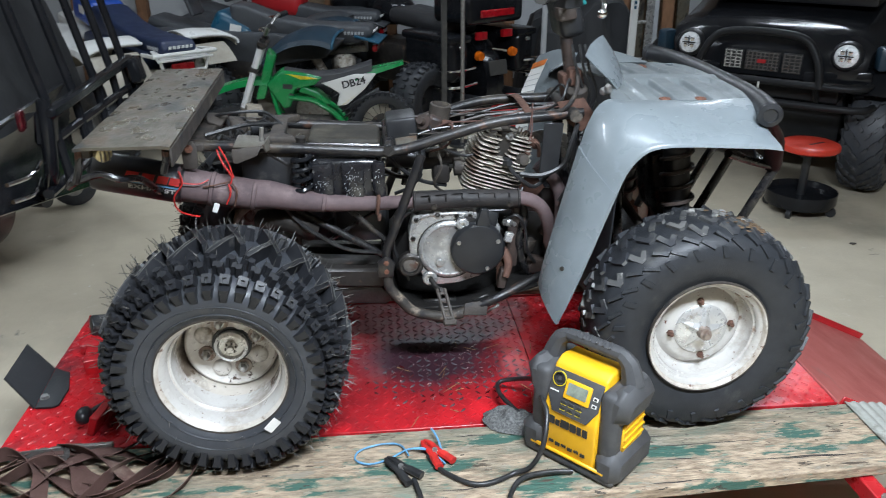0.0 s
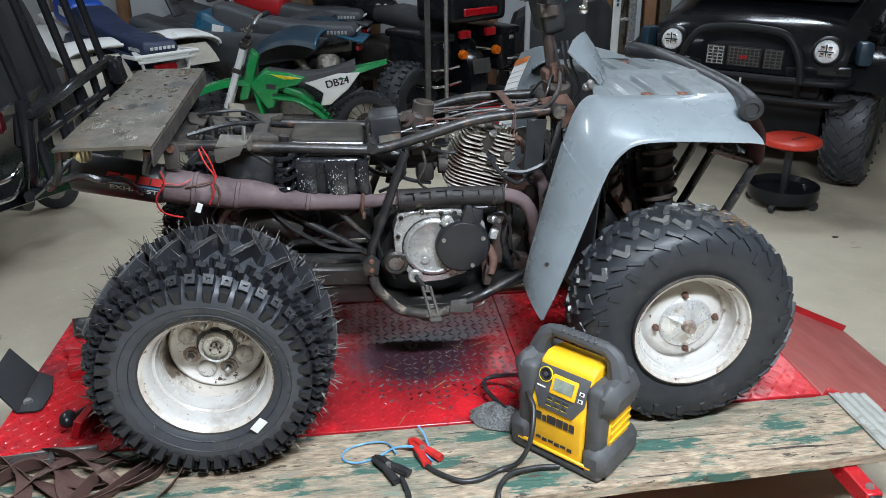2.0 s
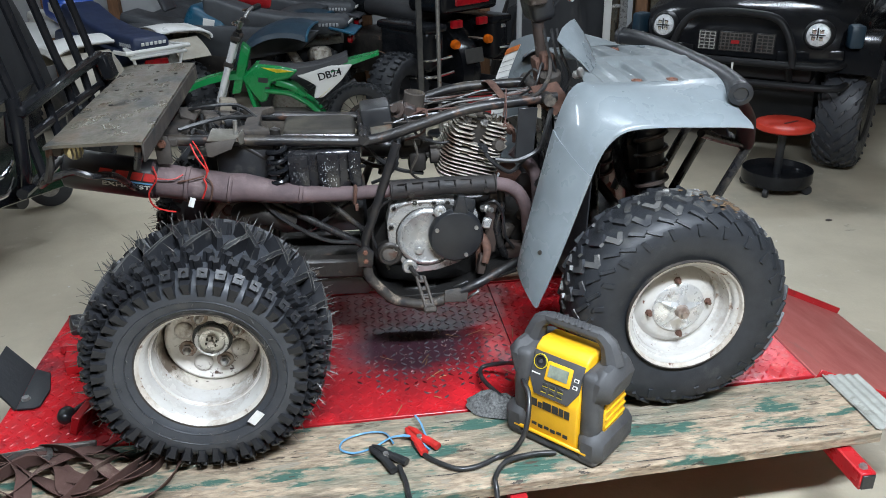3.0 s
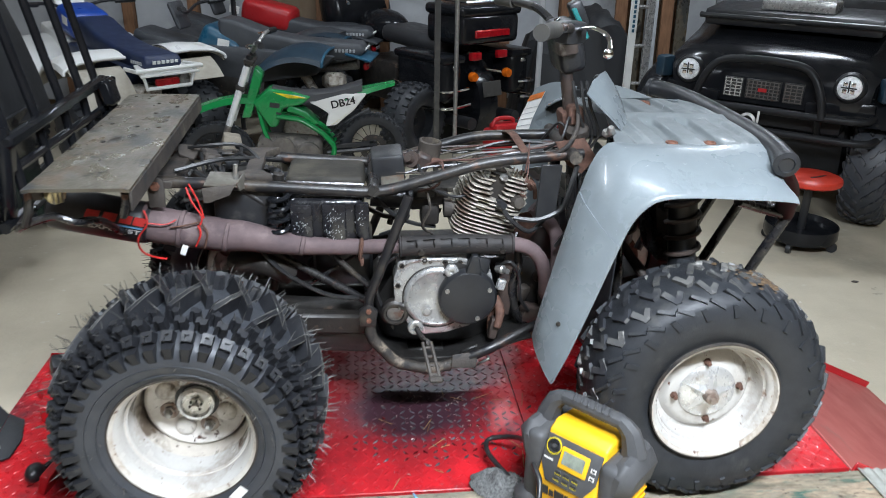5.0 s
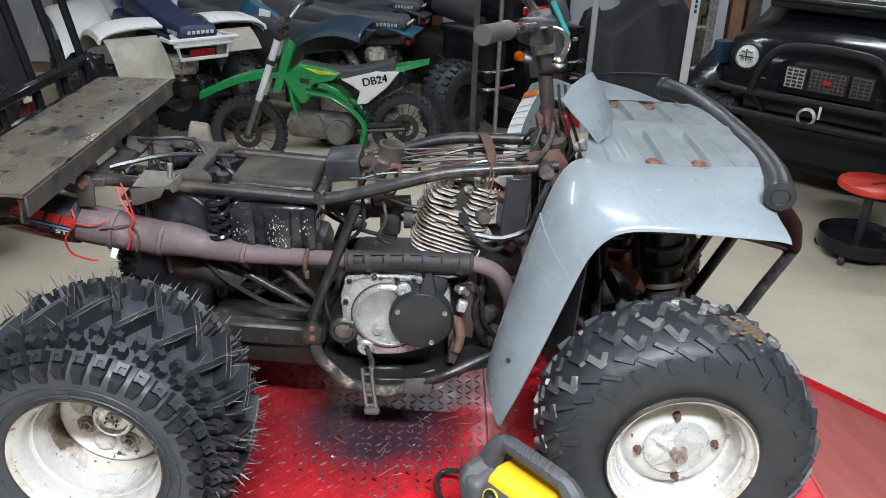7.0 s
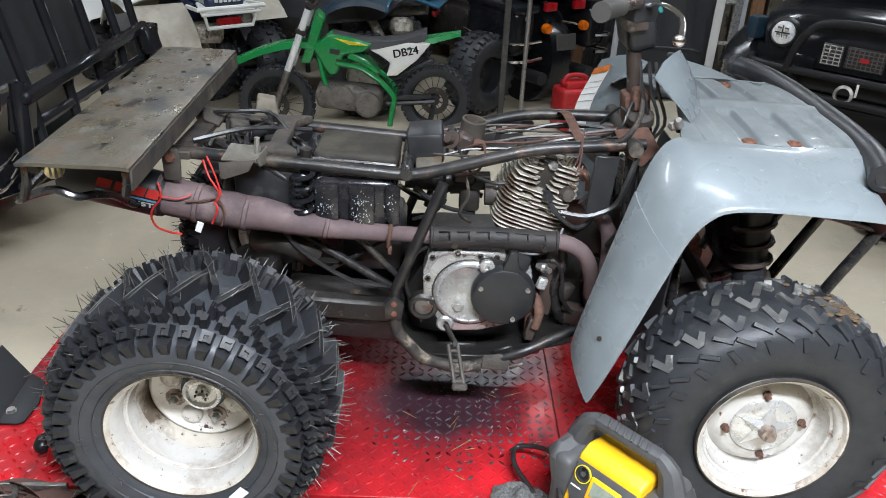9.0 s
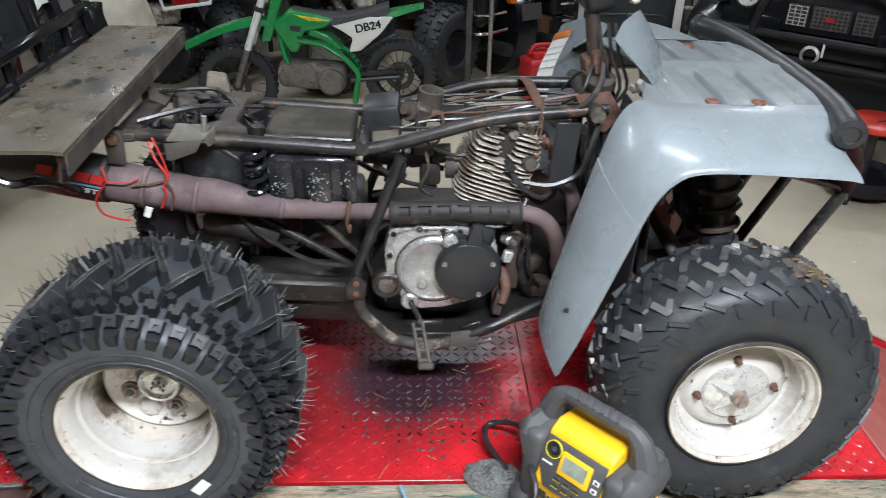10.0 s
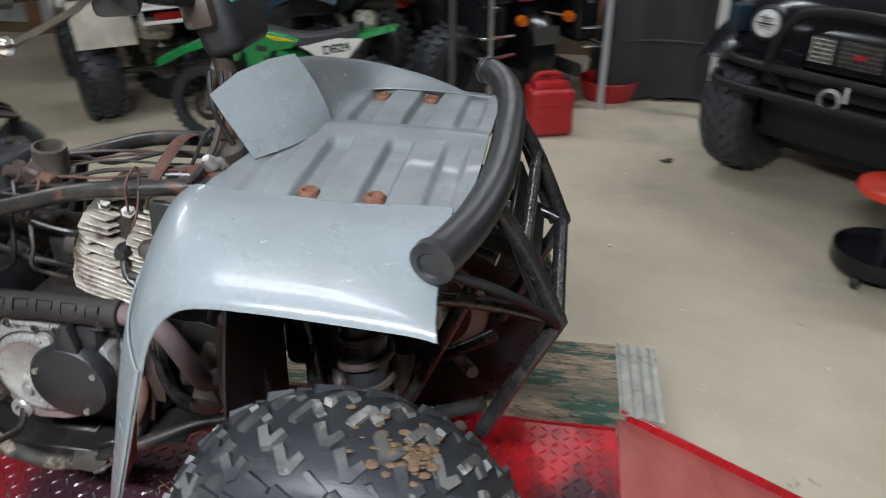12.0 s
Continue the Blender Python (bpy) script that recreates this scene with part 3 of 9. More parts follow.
g = G().box(((X0 + X1) / 2, Y1 - 0.125, 1.55), (X1 - X0 - 0.1, 0.04, 0.14), 0.004)
solid("wall_rail", g, "stud", "long brown timber rail nailed across the studs", "rail", kind="structure")
# one unseen fixture for every lamp, the two added ones included
for lx, ly, watts in LAMPS:
    fx = thing("ceiling_light", "unseen white twin-tube strip light assumed on the ceiling", "light", (lx, ly, CEILING - 0.10), group="ceiling lights")
    part("housing", G().box((lx, ly, CEILING - 0.05), (1.36, 0.24, 0.08), 0.01), "white", fx)
    for dy in (-0.06, 0.06):
        part("tube", G().tube([(lx - 0.63, ly + dy, CEILING - 0.105), (lx + 0.63, ly + dy, CEILING - 0.105)], 0.013), "tube", fx)

# ---- the lift table ----
DECK, PLANK = 0.30, 0.31
DX0, SEAM, DX1, DY0, DY1 = -1.17, 0.302, 1.13, -0.325, 0.43
lift = thing("lift_table", "low red steel lift table with worn, oily tread-plate deck", "lift table", ((DX0 + DX1) / 2, 0.05, 0.0))
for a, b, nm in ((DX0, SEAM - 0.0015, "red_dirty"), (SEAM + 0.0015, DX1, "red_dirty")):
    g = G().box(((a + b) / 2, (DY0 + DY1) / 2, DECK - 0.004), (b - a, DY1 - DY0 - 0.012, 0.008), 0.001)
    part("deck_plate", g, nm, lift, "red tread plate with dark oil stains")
for y in (DY0 + 0.003, DY1 - 0.003):
    g = G().box(((DX0 + DX1) / 2, y, DECK - 0.022), (DX1 - DX0, 0.006, 0.056), 0.002)
    part("side_rail", g, "red", lift)
g, worn = G(), G()
rng = random.Random(3)
nx, ny = int((DX1 - DX0) / 0.027), int((DY1 - DY0) / 0.027)
for i in range(nx):
    for j in range(ny):
        x, y = DX0 + 0.02 + i * 0.027, DY0 + 0.025 + j * 0.027
        if abs(x - SEAM) < 0.016 or y > DY1 - 0.02 or x > DX1 - 0.02:
            continue
        q = (45 if (i + j) % 2 else -45) + rng.uniform(-2, 2)
        c, s = math.cos(radians(q)), math.sin(radians(q))
        pts = [(-0.0125, 0, 0), (0, -0.0046, 0), (0.0125, 0, 0), (0, 0.0046, 0), (-0.007, 0, 0.0024), (0.007, 0, 0.0024)]
        # round the drip area the paint is worn off the lozenges
        bare = math.hypot((x - 0.08) / 0.32, (y + 0.06) / 0.20) + 0.6 * rng.random() < 1.05 + 0.35 * noise.noise((x * 14, y * 14, 2.0))
        (worn if bare else g).add([(x + u * c - v * s, y + u * s + v * c, DECK + w) for u, v, w in pts],
              [(0, 1, 4), (1, 5, 4), (1, 2, 5), (2, 3, 5), (3, 4, 5), (3, 0, 4)])
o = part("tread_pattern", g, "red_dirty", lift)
tagged(o, kind="stuff")
o = part("worn_tread", worn, "bare_tread", lift, "tread lozenges worn to bare metal")
tagged(o, kind="stuff")
g = G().box((SEAM, 0.05, DECK - 0.014), (0.05, 0.72, 0.01))
part("joint_strip", g, "black", lift)
# frame under the deck, scissor legs and floor frame
for y in (-0.20, 0.30):
    part("frame_beam", G().box(((DX0 + DX1) / 2, y, DECK - 0.05), (2.1, 0.05, 0.075), 0.004), "red", lift)
    part("floor_beam", G().box((0.0, y, 0.03), (1.9, 0.05, 0.06), 0.004), "red", lift)
    for sx in (-0.55, 0.45):
        for k in (-1, 1):
            part("scissor_leg", G().tube([(sx - 0.38 * k, y + 0.03 * k, 0.055), (sx + 0.38 * k, y + 0.03 * k, DECK - 0.075)], 0.016, 8), "red", lift)
for x in (-0.95, 0.19, 1.06):
    for y0, y1 in ((-0.690, -0.33), (0.435, 0.79)):
        g = G().box((x, (y0 + y1) / 2, 0.243), (0.042, y1 - y0, 0.05), 0.003)
        part("side_arm", g, "red", lift, "red square-tube arm under the plank")
        e = y0 if y0 < 0 else y1
        part("end_cap", G().box((x, e - 0.002 if e < 0 else e + 0.002, 0.243), (0.034, 0.006, 0.042), 0.002), "black", lift)
        part("bolt", G().bolt((x, e + 0.025 if e < 0 else e - 0.025, 0.268), (0, 0, 1), 0.009, 0.008), "steel", lift)
# ramp at the front end
RX = 1.765
L = math.hypot(RX - DX1, DECK)
ang = math.degrees(math.atan2(DECK, RX - DX1))
mid = ((DX1 + RX) / 2 + 0.004, 0.075, DECK / 2)
g = G().box(mid, (L, 0.80, 0.008), 0.002, (0, ang, 0))
ramp = part("ramp", g, "red_faded", lift, "faded scuffed red ramp plate sloping to the floor")
for y in (-0.325, 0.475):
    g = G().box((mid[0], y, mid[2] + 0.012), (L - 0.01, 0.006, 0.035), 0.002, (0, ang, 0))
    part("ramp_lip", g, "red", ramp)
g = G().tube([(DX1 + 0.004, DY0 + 0.02, DECK - 0.012), (DX1 + 0.004, DY1 - 0.02, DECK - 0.012)], 0.009, 10)
part("hinge", g, "red", lift)
# wheel stop, red clamp block and knob at the rear end
g = G().prism([(-1.173, 0.086), (-1.122, 0.056), (-1.094, -0.035), (-1.095, -0.112), (-1.110, -0.124), (-1.157, -0.124)][::-1], 0.006, pose(0, 0, 0.3065), 0.0015)
a, b, c, d = Vector((-1.174, 0.084, 0.308)), Vector((-1.158, -0.123, 0.308)), Vector((-1.247, -0.068, 0.378)), Vector((-1.250, 0.108, 0.386))
g.sheet([[a.lerp(b, v).lerp(d.lerp(c, v), u) for v in (0, 0.33, 0.67, 1.0)] for u in (0, 0.5, 1.0)], 0.006)
part("wheel_stop", placed(g, pose(0.014, 0, 0)), "tarp", lift, "black bent-plate wheel stop")
part("bolt", G().bolt((-1.132, -0.078, 0.309), (0, 0, 1), 0.011, 0.009), "steel", lift)
g = G().box((-1.03, 0.10, 0.325), (0.08, 0.10, 0.05), 0.006, (0, 0, 12), 2).box((-1.07, 0.22, 0.318), (0.10, 0.10, 0.03), 0.006, (0, 4, 10), 2)
part("clamp_block", g, "red_dirty", lift, "red clamp block")
g = G().tube([(-0.93, -0.14, 0.33), (-0.955, -0.215, 0.345)], 0.008, 8).ball((-0.965, -0.235, 0.35), (0.022, 0.03, 0.022))
part("clamp_knob", g, "black", lift, "black screw knob")
g = G().box((-0.925, -0.19, 0.33), (0.022, 0.15, 0.06), 0.003, (0, 20, -12))
part("clamp_jaw", g, "red", lift)
# two dark boxes stand in for a small crumpled dark item
g = G().box((-1.07, 0.27, 0.350), (0.07, 0.07, 0.05), 0.012, (10, 12, 25), 2).box((-1.03, 0.32, 0.335), (0.09, 0.05, 0.04), 0.012, (5, -8, 10), 2)
part("winch_housing", g, "black", lift)


def plank(y0, y1, x0, x1, seed, slant=0.0):
    """A thick old plank with worn, uneven edges."""
    r = random.Random(seed)
    n = 70
    rings = []
    for i in range(n + 1):
        x = x0 + (x1 - x0) * i / n
        k = [0.0025 * noise.noise((x * 9, seed, j)) + 0.0012 * noise.noise((x * 45, seed, j)) for j in range(8)]
        b = 0.006
        k[0] += slant * max(0.0, x + 0.2)
        k[7] += slant * max(0.0, x + 0.2)
        k[5] += slant * max(0.0, x + 0.2)
        rings.append([(x, y0 + k[0], 0.27 + b), (x, y0 + b + k[0], 0.27), (x, y1 - b, 0.27), (x, y1 + k[1], 0.27 + b), (x, y1 + k[2], PLANK - b), (x, y1 - b + k[3], PLANK + k[4] * 0.4),
                      (x, y0 + b + k[5], PLANK + k[6] * 0.4), (x, y0 + k[7], PLANK - b)])
    return G().loft(rings)


for y0, y1, lab, seed in ((-0.648, -0.335, "thick old plank with flaking green paint beside the lift deck", 5), (0.462, 0.780, "old green-stained plank along the lift's far side", 9)):
    pk = thing("plank", lab, "plank", (0.0, (y0 + y1) / 2, 0.268), group="side planks")
    slant = 0.043 if y0 < 0 else 0.0
    part("board", plank(y0, y1, -1.30 if y0 < 0 else -0.70, 1.155, seed, slant), "plank", pk)
    ya = y0 + slant * 1.35
    # ribbed aluminium tip: one corrugated sheet
    n = 40
    rows_ = []
    for i in range(n + 1):
        x = 1.140 + 0.112 * i / n
        h = 0.005 * (0.5 + 0.5 * math.cos(i / n * 2 * math.pi * 4)) ** 0.7
        z = PLANK + 0.003 - 0.10 * max(0.0, x - 1.155) + h
        rows_.append([(x, ya + 0.003, z), (x, (ya + y1) / 2, z), (x, y1 - 0.003, z)])
    part("ribbed_tip", G().sheet(rows_, 0.003), "tip_metal", pk, "ribbed grey metal end plate")
    # cracks as thin dark raised strips, standing in for shaded splits
    rk = random.Random(seed * 7)
    for i in range(9):
        x, y, ln = rk.uniform(-0.5, 0.95), rk.uniform(y0 + 0.03, y1 - 0.03), rk.uniform(0.08, 0.35)
        pts = [(x + ln * t, y + 0.006 * noise.noise((x + t * 5, y * 9, 1.0)), PLANK + 0.0008) for t in (0, 0.25, 0.5, 0.75, 1)]
        part("crack", G().tube(pts, [0.0004, 0.0016, 0.0022, 0.0014, 0.0004], 6, 3, flat=0.3), "dusty", pk)

# chips and straw on the deck
g = G()
for i in range(100):
    u = rng.gauss(0.10, 0.17), rng.gauss(0.0, 0.13)
    if not (-0.28 < u[0] < 0.5 and DY0 + 0.02 < u[1] < 0.25):
        continue
    z = DECK + 0.003
    a, l_ = rng.uniform(0, 6.3), rng.uniform(0.004, 0.013)
    g.tube([(u[0], u[1], z), (u[0] + l_ * 0.5 * math.cos(a), u[1] + l_ * 0.5 * math.sin(a), z + 0.003), (u[0] + l_ * math.cos(a + 0.5), u[1] + l_ * math.sin(a + 0.5), z)], 0.0009, 4, 0)
solid("metal_chips", g, "crumb", "small metal chips scattered over the red deck", "debris", kind="stuff")
g = G()
for i in range(34):
    x, y = rng.uniform(-0.15, 1.0), rng.uniform(DY0 + 0.03, 0.1)
    a, l_ = rng.uniform(0, 6.3), rng.uniform(0.02, 0.07)
    g.tube([(x, y, DECK + 0.003), (x + l_ * math.cos(a), y + l_ * math.sin(a), DECK + 0.004)], 0.0011, 4, 0)
solid("straw", g, "straw", "dry straw bits on the red deck", "debris", kind="stuff")

rg = random.Random(17)
g = G()
for x, y, r in ((1.197, 1.984, 0.011), (1.31, 2.84, 0.006), (1.10, 2.45, 0.004), (1.75, 2.2, 0.005), (1.45, 1.5, 0.004), (1.9, 1.2, 0.005), (-1.5, 1.3, 0.005), (-1.8, 0.9, 0.004)):
    g.ball((x, y, r * 0.4), (r, r * rg.uniform(0.6, 1.0), r * 0.45), 8)
solid("grit", g, "sticker", "pale chips and grit on the concrete floor", "debris", kind="stuff")
g = G()
for x, y, r in ((1.534, 3.05, 0.035), (1.56, 3.09, 0.02), (2.3, 1.4, 0.02)):
    g.ball((x, y, r * 0.15), (r, r * 0.6, r * 0.18), 10)
solid("dirt_clump", g, "dusty", "dark dirt clumps on the concrete floor", "debris", kind="stuff")


# ---- the stripped quad bike ----
MID = 0.10
quad = thing("quad_bike", "stripped old quad bike with grey fender and bare rusty frame", "quad bike", (0.06, MID, PLANK))


def front_wheel(side):
    """side -1: the near wheel, 1: the far one."""
    y = MID + side * 0.41
    m = Matrix.Translation((0.667, y, 0.60)) @ (Matrix.Rotation(math.pi, 4, "Z") if side > 0 else Matrix())
    R, W = 0.291, 0.225
    tyre = part("tyre", placed(wheel_tyre(R, W, 0.150), m), "rubber_worn", quad, "worn black front tyre with scuffed tread blocks")
    g = G()
    g2 = G()
    n = 22
    vee = [(-0.026, -0.016), (-0.012, -0.024), (0.003, 0.006), (0.017, -0.010), (0.027, 0.000), (0.010, 0.026), (-0.004, 0.027)]
    slash = [(-0.021, -0.011), (-0.014, -0.017), (0.021, 0.009), (0.015, 0.017)]
    ridge = [(-0.011, -0.017), (0.003, -0.017), (0.012, 0.015), (-0.002, 0.017)]
    for i in range(n):
        a = 2 * math.pi * i / n
        for s in (-1, 1):
            off = a + (math.pi / n if s > 0 else 0)
            hook(g, off, s * 0.022, R - 0.005, vee, 0.0055, s, -s * 0.05, 0.90)
            hook(g, off + 0.95 * math.pi / n, s * 0.062, R - 0.011, vee, 0.0055, s, -s * 0.38, 0.90)
            hook(g2, off + 0.10 * math.pi / n, s * 0.092, R - 0.020, slash, 0.007, s, -s * 0.75)
            hook(g2, off + 1.10 * math.pi / n, s * 0.1035, R - 0.033, slash, 0.006, s, -s * 1.0)
            hook(g2, off + 0.25 * math.pi / n, s * 0.1095, R - 0.052, ridge, 0.0045, s, -s * 1.40)
    tagged(part("shoulder_tread", placed(g2, m), "rubber_worn", tyre, "low rounded blocks on the shoulder"), kind="stuff")
    part("tread", placed(g, m), "lug_worn", tyre, "worn tread blocks with pale tops")
    if side < 0:
        mud, rm = G(), random.Random(6)
        for i in range(70):
            a_, y_ = rm.gauss(0.33, 0.10), rm.gauss(-0.02, 0.028)
            w_ = rm.uniform(0.002, 0.008)
            c = Matrix.Rotation(a_, 4, "Y") @ Vector((0, y_, R - 0.002 - 0.9 * max(0.0, abs(y_) - 0.05)))
            mud.ball(c, (w_ * 1.5, w_ * rm.uniform(0.6, 1.4), w_ * 0.3), 6)
        tagged(part("mud", placed(mud, m), "mud", tyre, "dried brown mud caked on the tread"), kind="stuff")
    ax = (0, -1, 0)
    g = G().lathe([(0.125, -0.08), (0.140, -0.075), (0.143, 0.06), (0.146, 0.090), (0.150, 0.098), (0.146, 0.100), (0.139, 0.097), (0.135, 0.092), (0.134, 0.083), (0.129, 0.080), (0.127, 0.050),
                   (0.120, 0.040), (0.112, 0.038), (0.104, 0.046), (0.096, 0.054), (0.088, 0.056), (0.062, 0.057), (0.0, 0.057)], (0, 0, 0), ax, 56)
    rim = part("rim", placed(g, m), "rim", tyre, "white painted steel rim with rust specks")
    g = G().lathe([(0.1495, 0.098), (0.154, 0.101), (0.1575, 0.107), (0.155, 0.112), (0.150, 0.110), (0.146, 0.1005)], (0, 0, 0), ax, 56, True)
    part("rim_lip", placed(g, m), "rim_edge", rim, "rust-chipped rim lip")
    part("rim_rust", placed(G().lathe([(0.1545, 0.104), (0.1585, 0.106), (0.1565, 0.1125), (0.1535, 0.1120)], (0, 0, 0), ax, 56, True), m), "dusty", rim, "thin dirty outer edge")
    g = G().lathe([(0.068, 0.055), (0.070, 0.060), (0.065, 0.064), (0.044, 0.069), (0.018, 0.072), (0.0, 0.072)], (0, 0, 0), ax, 40)
    cap = part("hub_cap", placed(g, m), "chrome_dull", tyre, "silver hub cap with a star emblem")
    # five-pointed star with a raised ridge along each arm
    vs, fs = [(0, -0.088, 0)], []
    for i in range(10):
        a, r = math.pi * i / 5 + 0.2, 0.066 if i % 2 == 0 else 0.027
        vs.append((r * math.cos(a), -0.0665 if i % 2 == 0 else -0.0725, r * math.sin(a)))
        fs.append((0, 1 + (i + 1) % 10, 1 + i))
    part("star", placed(G().add(vs, fs), m), "chrome_dull", cap, smooth=False)
    g = G().lathe([(0.020, 0.072), (0.018, 0.084), (0.016, 0.096), (0.010, 0.098), (0.009, 0.106), (0.0, 0.106)], (0, 0, 0), ax, 10)
    part("axle_nut", placed(g, m), "dusty_steel", tyre, "rust-brown axle nut")
    for i in range(4):
        a = radians(97 + 90 * i)
        part("lug_nut", placed(G().lathe([(0.0095, 0.05), (0.0095, 0.061), (0.006, 0.062), (0.0055, 0.072), (0, 0.072)], (0.080 * math.cos(a), 0, 0.080 * math.sin(a)), ax, 6), m), "rust", tyre, "rusty wheel nut")
    part("valve_stem", placed(G().tube([(0.085, -0.052, 0.095), (0.088, -0.078, 0.100)], 0.004, 6), m), "rust_bolt", tyre)
    # brake drum behind the rim
    part("brake_drum", placed(G().lathe([(0.0, -0.09), (0.10, -0.09), (0.10, -0.02), (0.0, -0.02)], (0, 0, 0), ax, 28), m), "rust", tyre, "rusty brake drum")


def rear_wheel(side):
    """Fat mud tyre: two rows of cleats and a scalloped shoulder on each side, long chevron bars over the crown, moulding whiskers all over."""
    y = MID + side * 0.43
    m = Matrix.Translation((-0.532, y, 0.596)) @ (Matrix.Rotation(math.pi, 4, "Z") if side > 0 else Matrix())
    R = 0.281
    rr = random.Random(11)
    sec = [(0.142, -0.125), (0.158, -0.144), (0.185, -0.157), (0.208, -0.160), (0.226, -0.155), (0.240, -0.143), (0.250, -0.122), (0.259, -0.085), (0.264, -0.04), (0.265, 0.0)]
    sec = sec + [(r_, -h_) for r_, h_ in sec[-2::-1]]
    tyre = part("tyre", placed(G().lathe(sec, (0, 0, 0), (0, 1, 0), 72, closed=True), m), "rubber", quad, "nearly new fat black rear tyre with deep mud tread")
    g, hair = G(), G()
    n = 42
    cross = [(-0.014, -0.010), (0.000, -0.013), (0.008, -0.006), (0.014, -0.008), (0.013, 0.010), (0.000, 0.013), (-0.005, 0.006), (-0.014, 0.008)]
    cup = [(-0.013, -0.012), (0.013, -0.012), (0.012, 0.013), (0.005, 0.013), (0.005, -0.002), (-0.005, -0.002), (-0.005, 0.013), (-0.012, 0.013)]

    def whisker(ang, y_, r_, lean, ln, thick=0.0010):
        q = Matrix.Rotation(ang, 4, "Y")
        d = Vector((rr.uniform(-0.55, 0.55), lean + rr.uniform(-0.35, 0.35), 1)).normalized()
        p = Vector((0, y_, r_))
        bend_ = Vector((rr.uniform(-1, 1), rr.uniform(-1, 1), 0)) * ln
        hair.tube([q @ p, q @ (p + d * ln * 0.55 + bend_ * 0.12), q @ (p + d * ln + bend_ * 0.30)], [thick, thick * 0.9, thick * 0.55], 3, 0)

    for i in range(n):
        step = math.pi / n
        for s in (-1, 1):
            off = 2 * math.pi * i / n + (step if s > 0 else 0)
            # shoulder cleat with a cupped top, running down the sidewall as a finger
            hook(g, off, s * 0.139, R - 0.029, cup, 0.017, s, -s * 0.80, 0.88, -0.012)
            lug(g, off, s * 0.139, R - 0.029, (0.026, 0.026, 0.011), 0.0, -s * 0.80)
            q = Matrix.Rotation(off, 4, "Y")
            top_, ya, yb = R - 0.036, s * 0.146, s * 0.168
            low_ = 0.206 if i % 2 else 0.213
            g.add([(-0.014, ya, top_), (0.014, ya, top_), (0.0085, s * 0.1595, low_), (-0.0085, s * 0.1595, low_), (-0.010, yb, top_ - 0.004), (0.010, yb, top_ - 0.004), (0.0065, s * 0.1635, low_ + 0.010), (-0.0065, s * 0.1635, low_ + 0.010)],
                  [f if s < 0 else f[::-1] for f in ((0, 1, 5, 4), (4, 5, 6, 7), (7, 6, 2, 3), (1, 2, 6, 5), (3, 0, 4, 7))], q)
            # two staggered rows of star-shaped cleats
            hook(g, off + step, s * 0.109, R - 0.017, cross, 0.020, s, -s * 0.42, 0.80, -0.014)
            hook(g, off + 0.15 * step, s * 0.082, R - 0.012, [(a * 0.92, b * 0.92) for a, b in cross], 0.019, s, -s * 0.22, 0.80, -0.012)
            whisker(off + rr.uniform(-0.03, 0.03), s * 0.150, R - 0.018, s * 1.0, rr.uniform(0.012, 0.024))
            whisker(off + step, s * 0.112, R + 0.002, s * 0.5, rr.uniform(0.014, 0.030))
            whisker(off + rr.uniform(0, 2) * step, s * 0.085, R + 0.005, s * 0.2, rr.uniform(0.014, 0.032))
            if i % 2 == 0:
                # long slanting bar from the cleats over the middle of the crown
                mb = Matrix.Rotation(off + 0.06, 4, "Y") @ Matrix.Translation((0, s * 0.028, R - 0.010)) @ Matrix.Rotation(s * 0.42, 4, "Z")
                L_, w0, w1, h = 0.066, 0.0095, 0.0062, 0.027
                bar = [(-w0, -L_, -0.016), (w0, -L_, -0.016), (w0, L_, -0.016), (-w0, L_, -0.016), (-w1, -L_ * 0.95, h - 0.004), (w1, -L_ * 0.95, h - 0.004), (w1, L_ * 0.95, h - 0.004), (-w1, L_ * 0.95, h - 0.004), (-w1, 0, h), (w1, 0, h), (-w0, 0, -0.016), (w0, 0, -0.016)]
                g.add(bar, [(0, 1, 5, 4), (1, 11, 9, 5), (11, 2, 6, 9), (2, 3, 7, 6), (3, 10, 8, 7), (10, 0, 4, 8), (4, 5, 9, 8), (8, 9, 6, 7)], mb)
                # flash left along both edges of the bar, and tall whiskers on it
                for e in (-w1, w1):
                    pts = [mb @ Vector((e + rr.uniform(-0.0015, 0.0015), L_ * t, h - 0.004 * abs(t) + 0.001)) for t in (-0.85, -0.3, 0.2, 0.9)]
                    hair.tube(pts, [0.0006, 0.0012, 0.0012, 0.0005], 3, 0)
                for t in (-0.85, -0.35, 0.2, 0.75):
                    c = mb @ Vector((rr.choice((-w1, w1)), L_ * t, h - 0.003))
                    a_ = math.atan2(c.x, c.z)
                    whisker(a_, c.y, math.hypot(c.x, c.z), 0.0, rr.uniform(0.018, 0.040), 0.0012)
    part("tread", placed(g, m), "lug", tyre, "deep black mud tread")
    for i in range(60):
        a, ra = rr.uniform(0, 2 * math.pi), rr.choice((0.168, 0.172, 0.188, 0.190))
        p = Vector((0, -0.1525 if ra < 0.18 else -0.159, ra))
        q = Matrix.Rotation(a, 4, "Y")
        hair.tube([q @ p, q @ (p + Vector((rr.uniform(-0.010, 0.010), -0.005, rr.uniform(-0.009, 0.009))))], 0.0008, 3, 0)
    for rr_, hh in ((0.172, 0.1525), (0.195, 0.1588)):
        part("sidewall_ring", placed(G().lathe([(rr_ - 0.0014, hh - 0.001), (rr_, hh + 0.0016), (rr_ + 0.0014, hh - 0.001)], (0, 0, 0), (0, -1, 0), 64, True), m), "rubber", tyre)
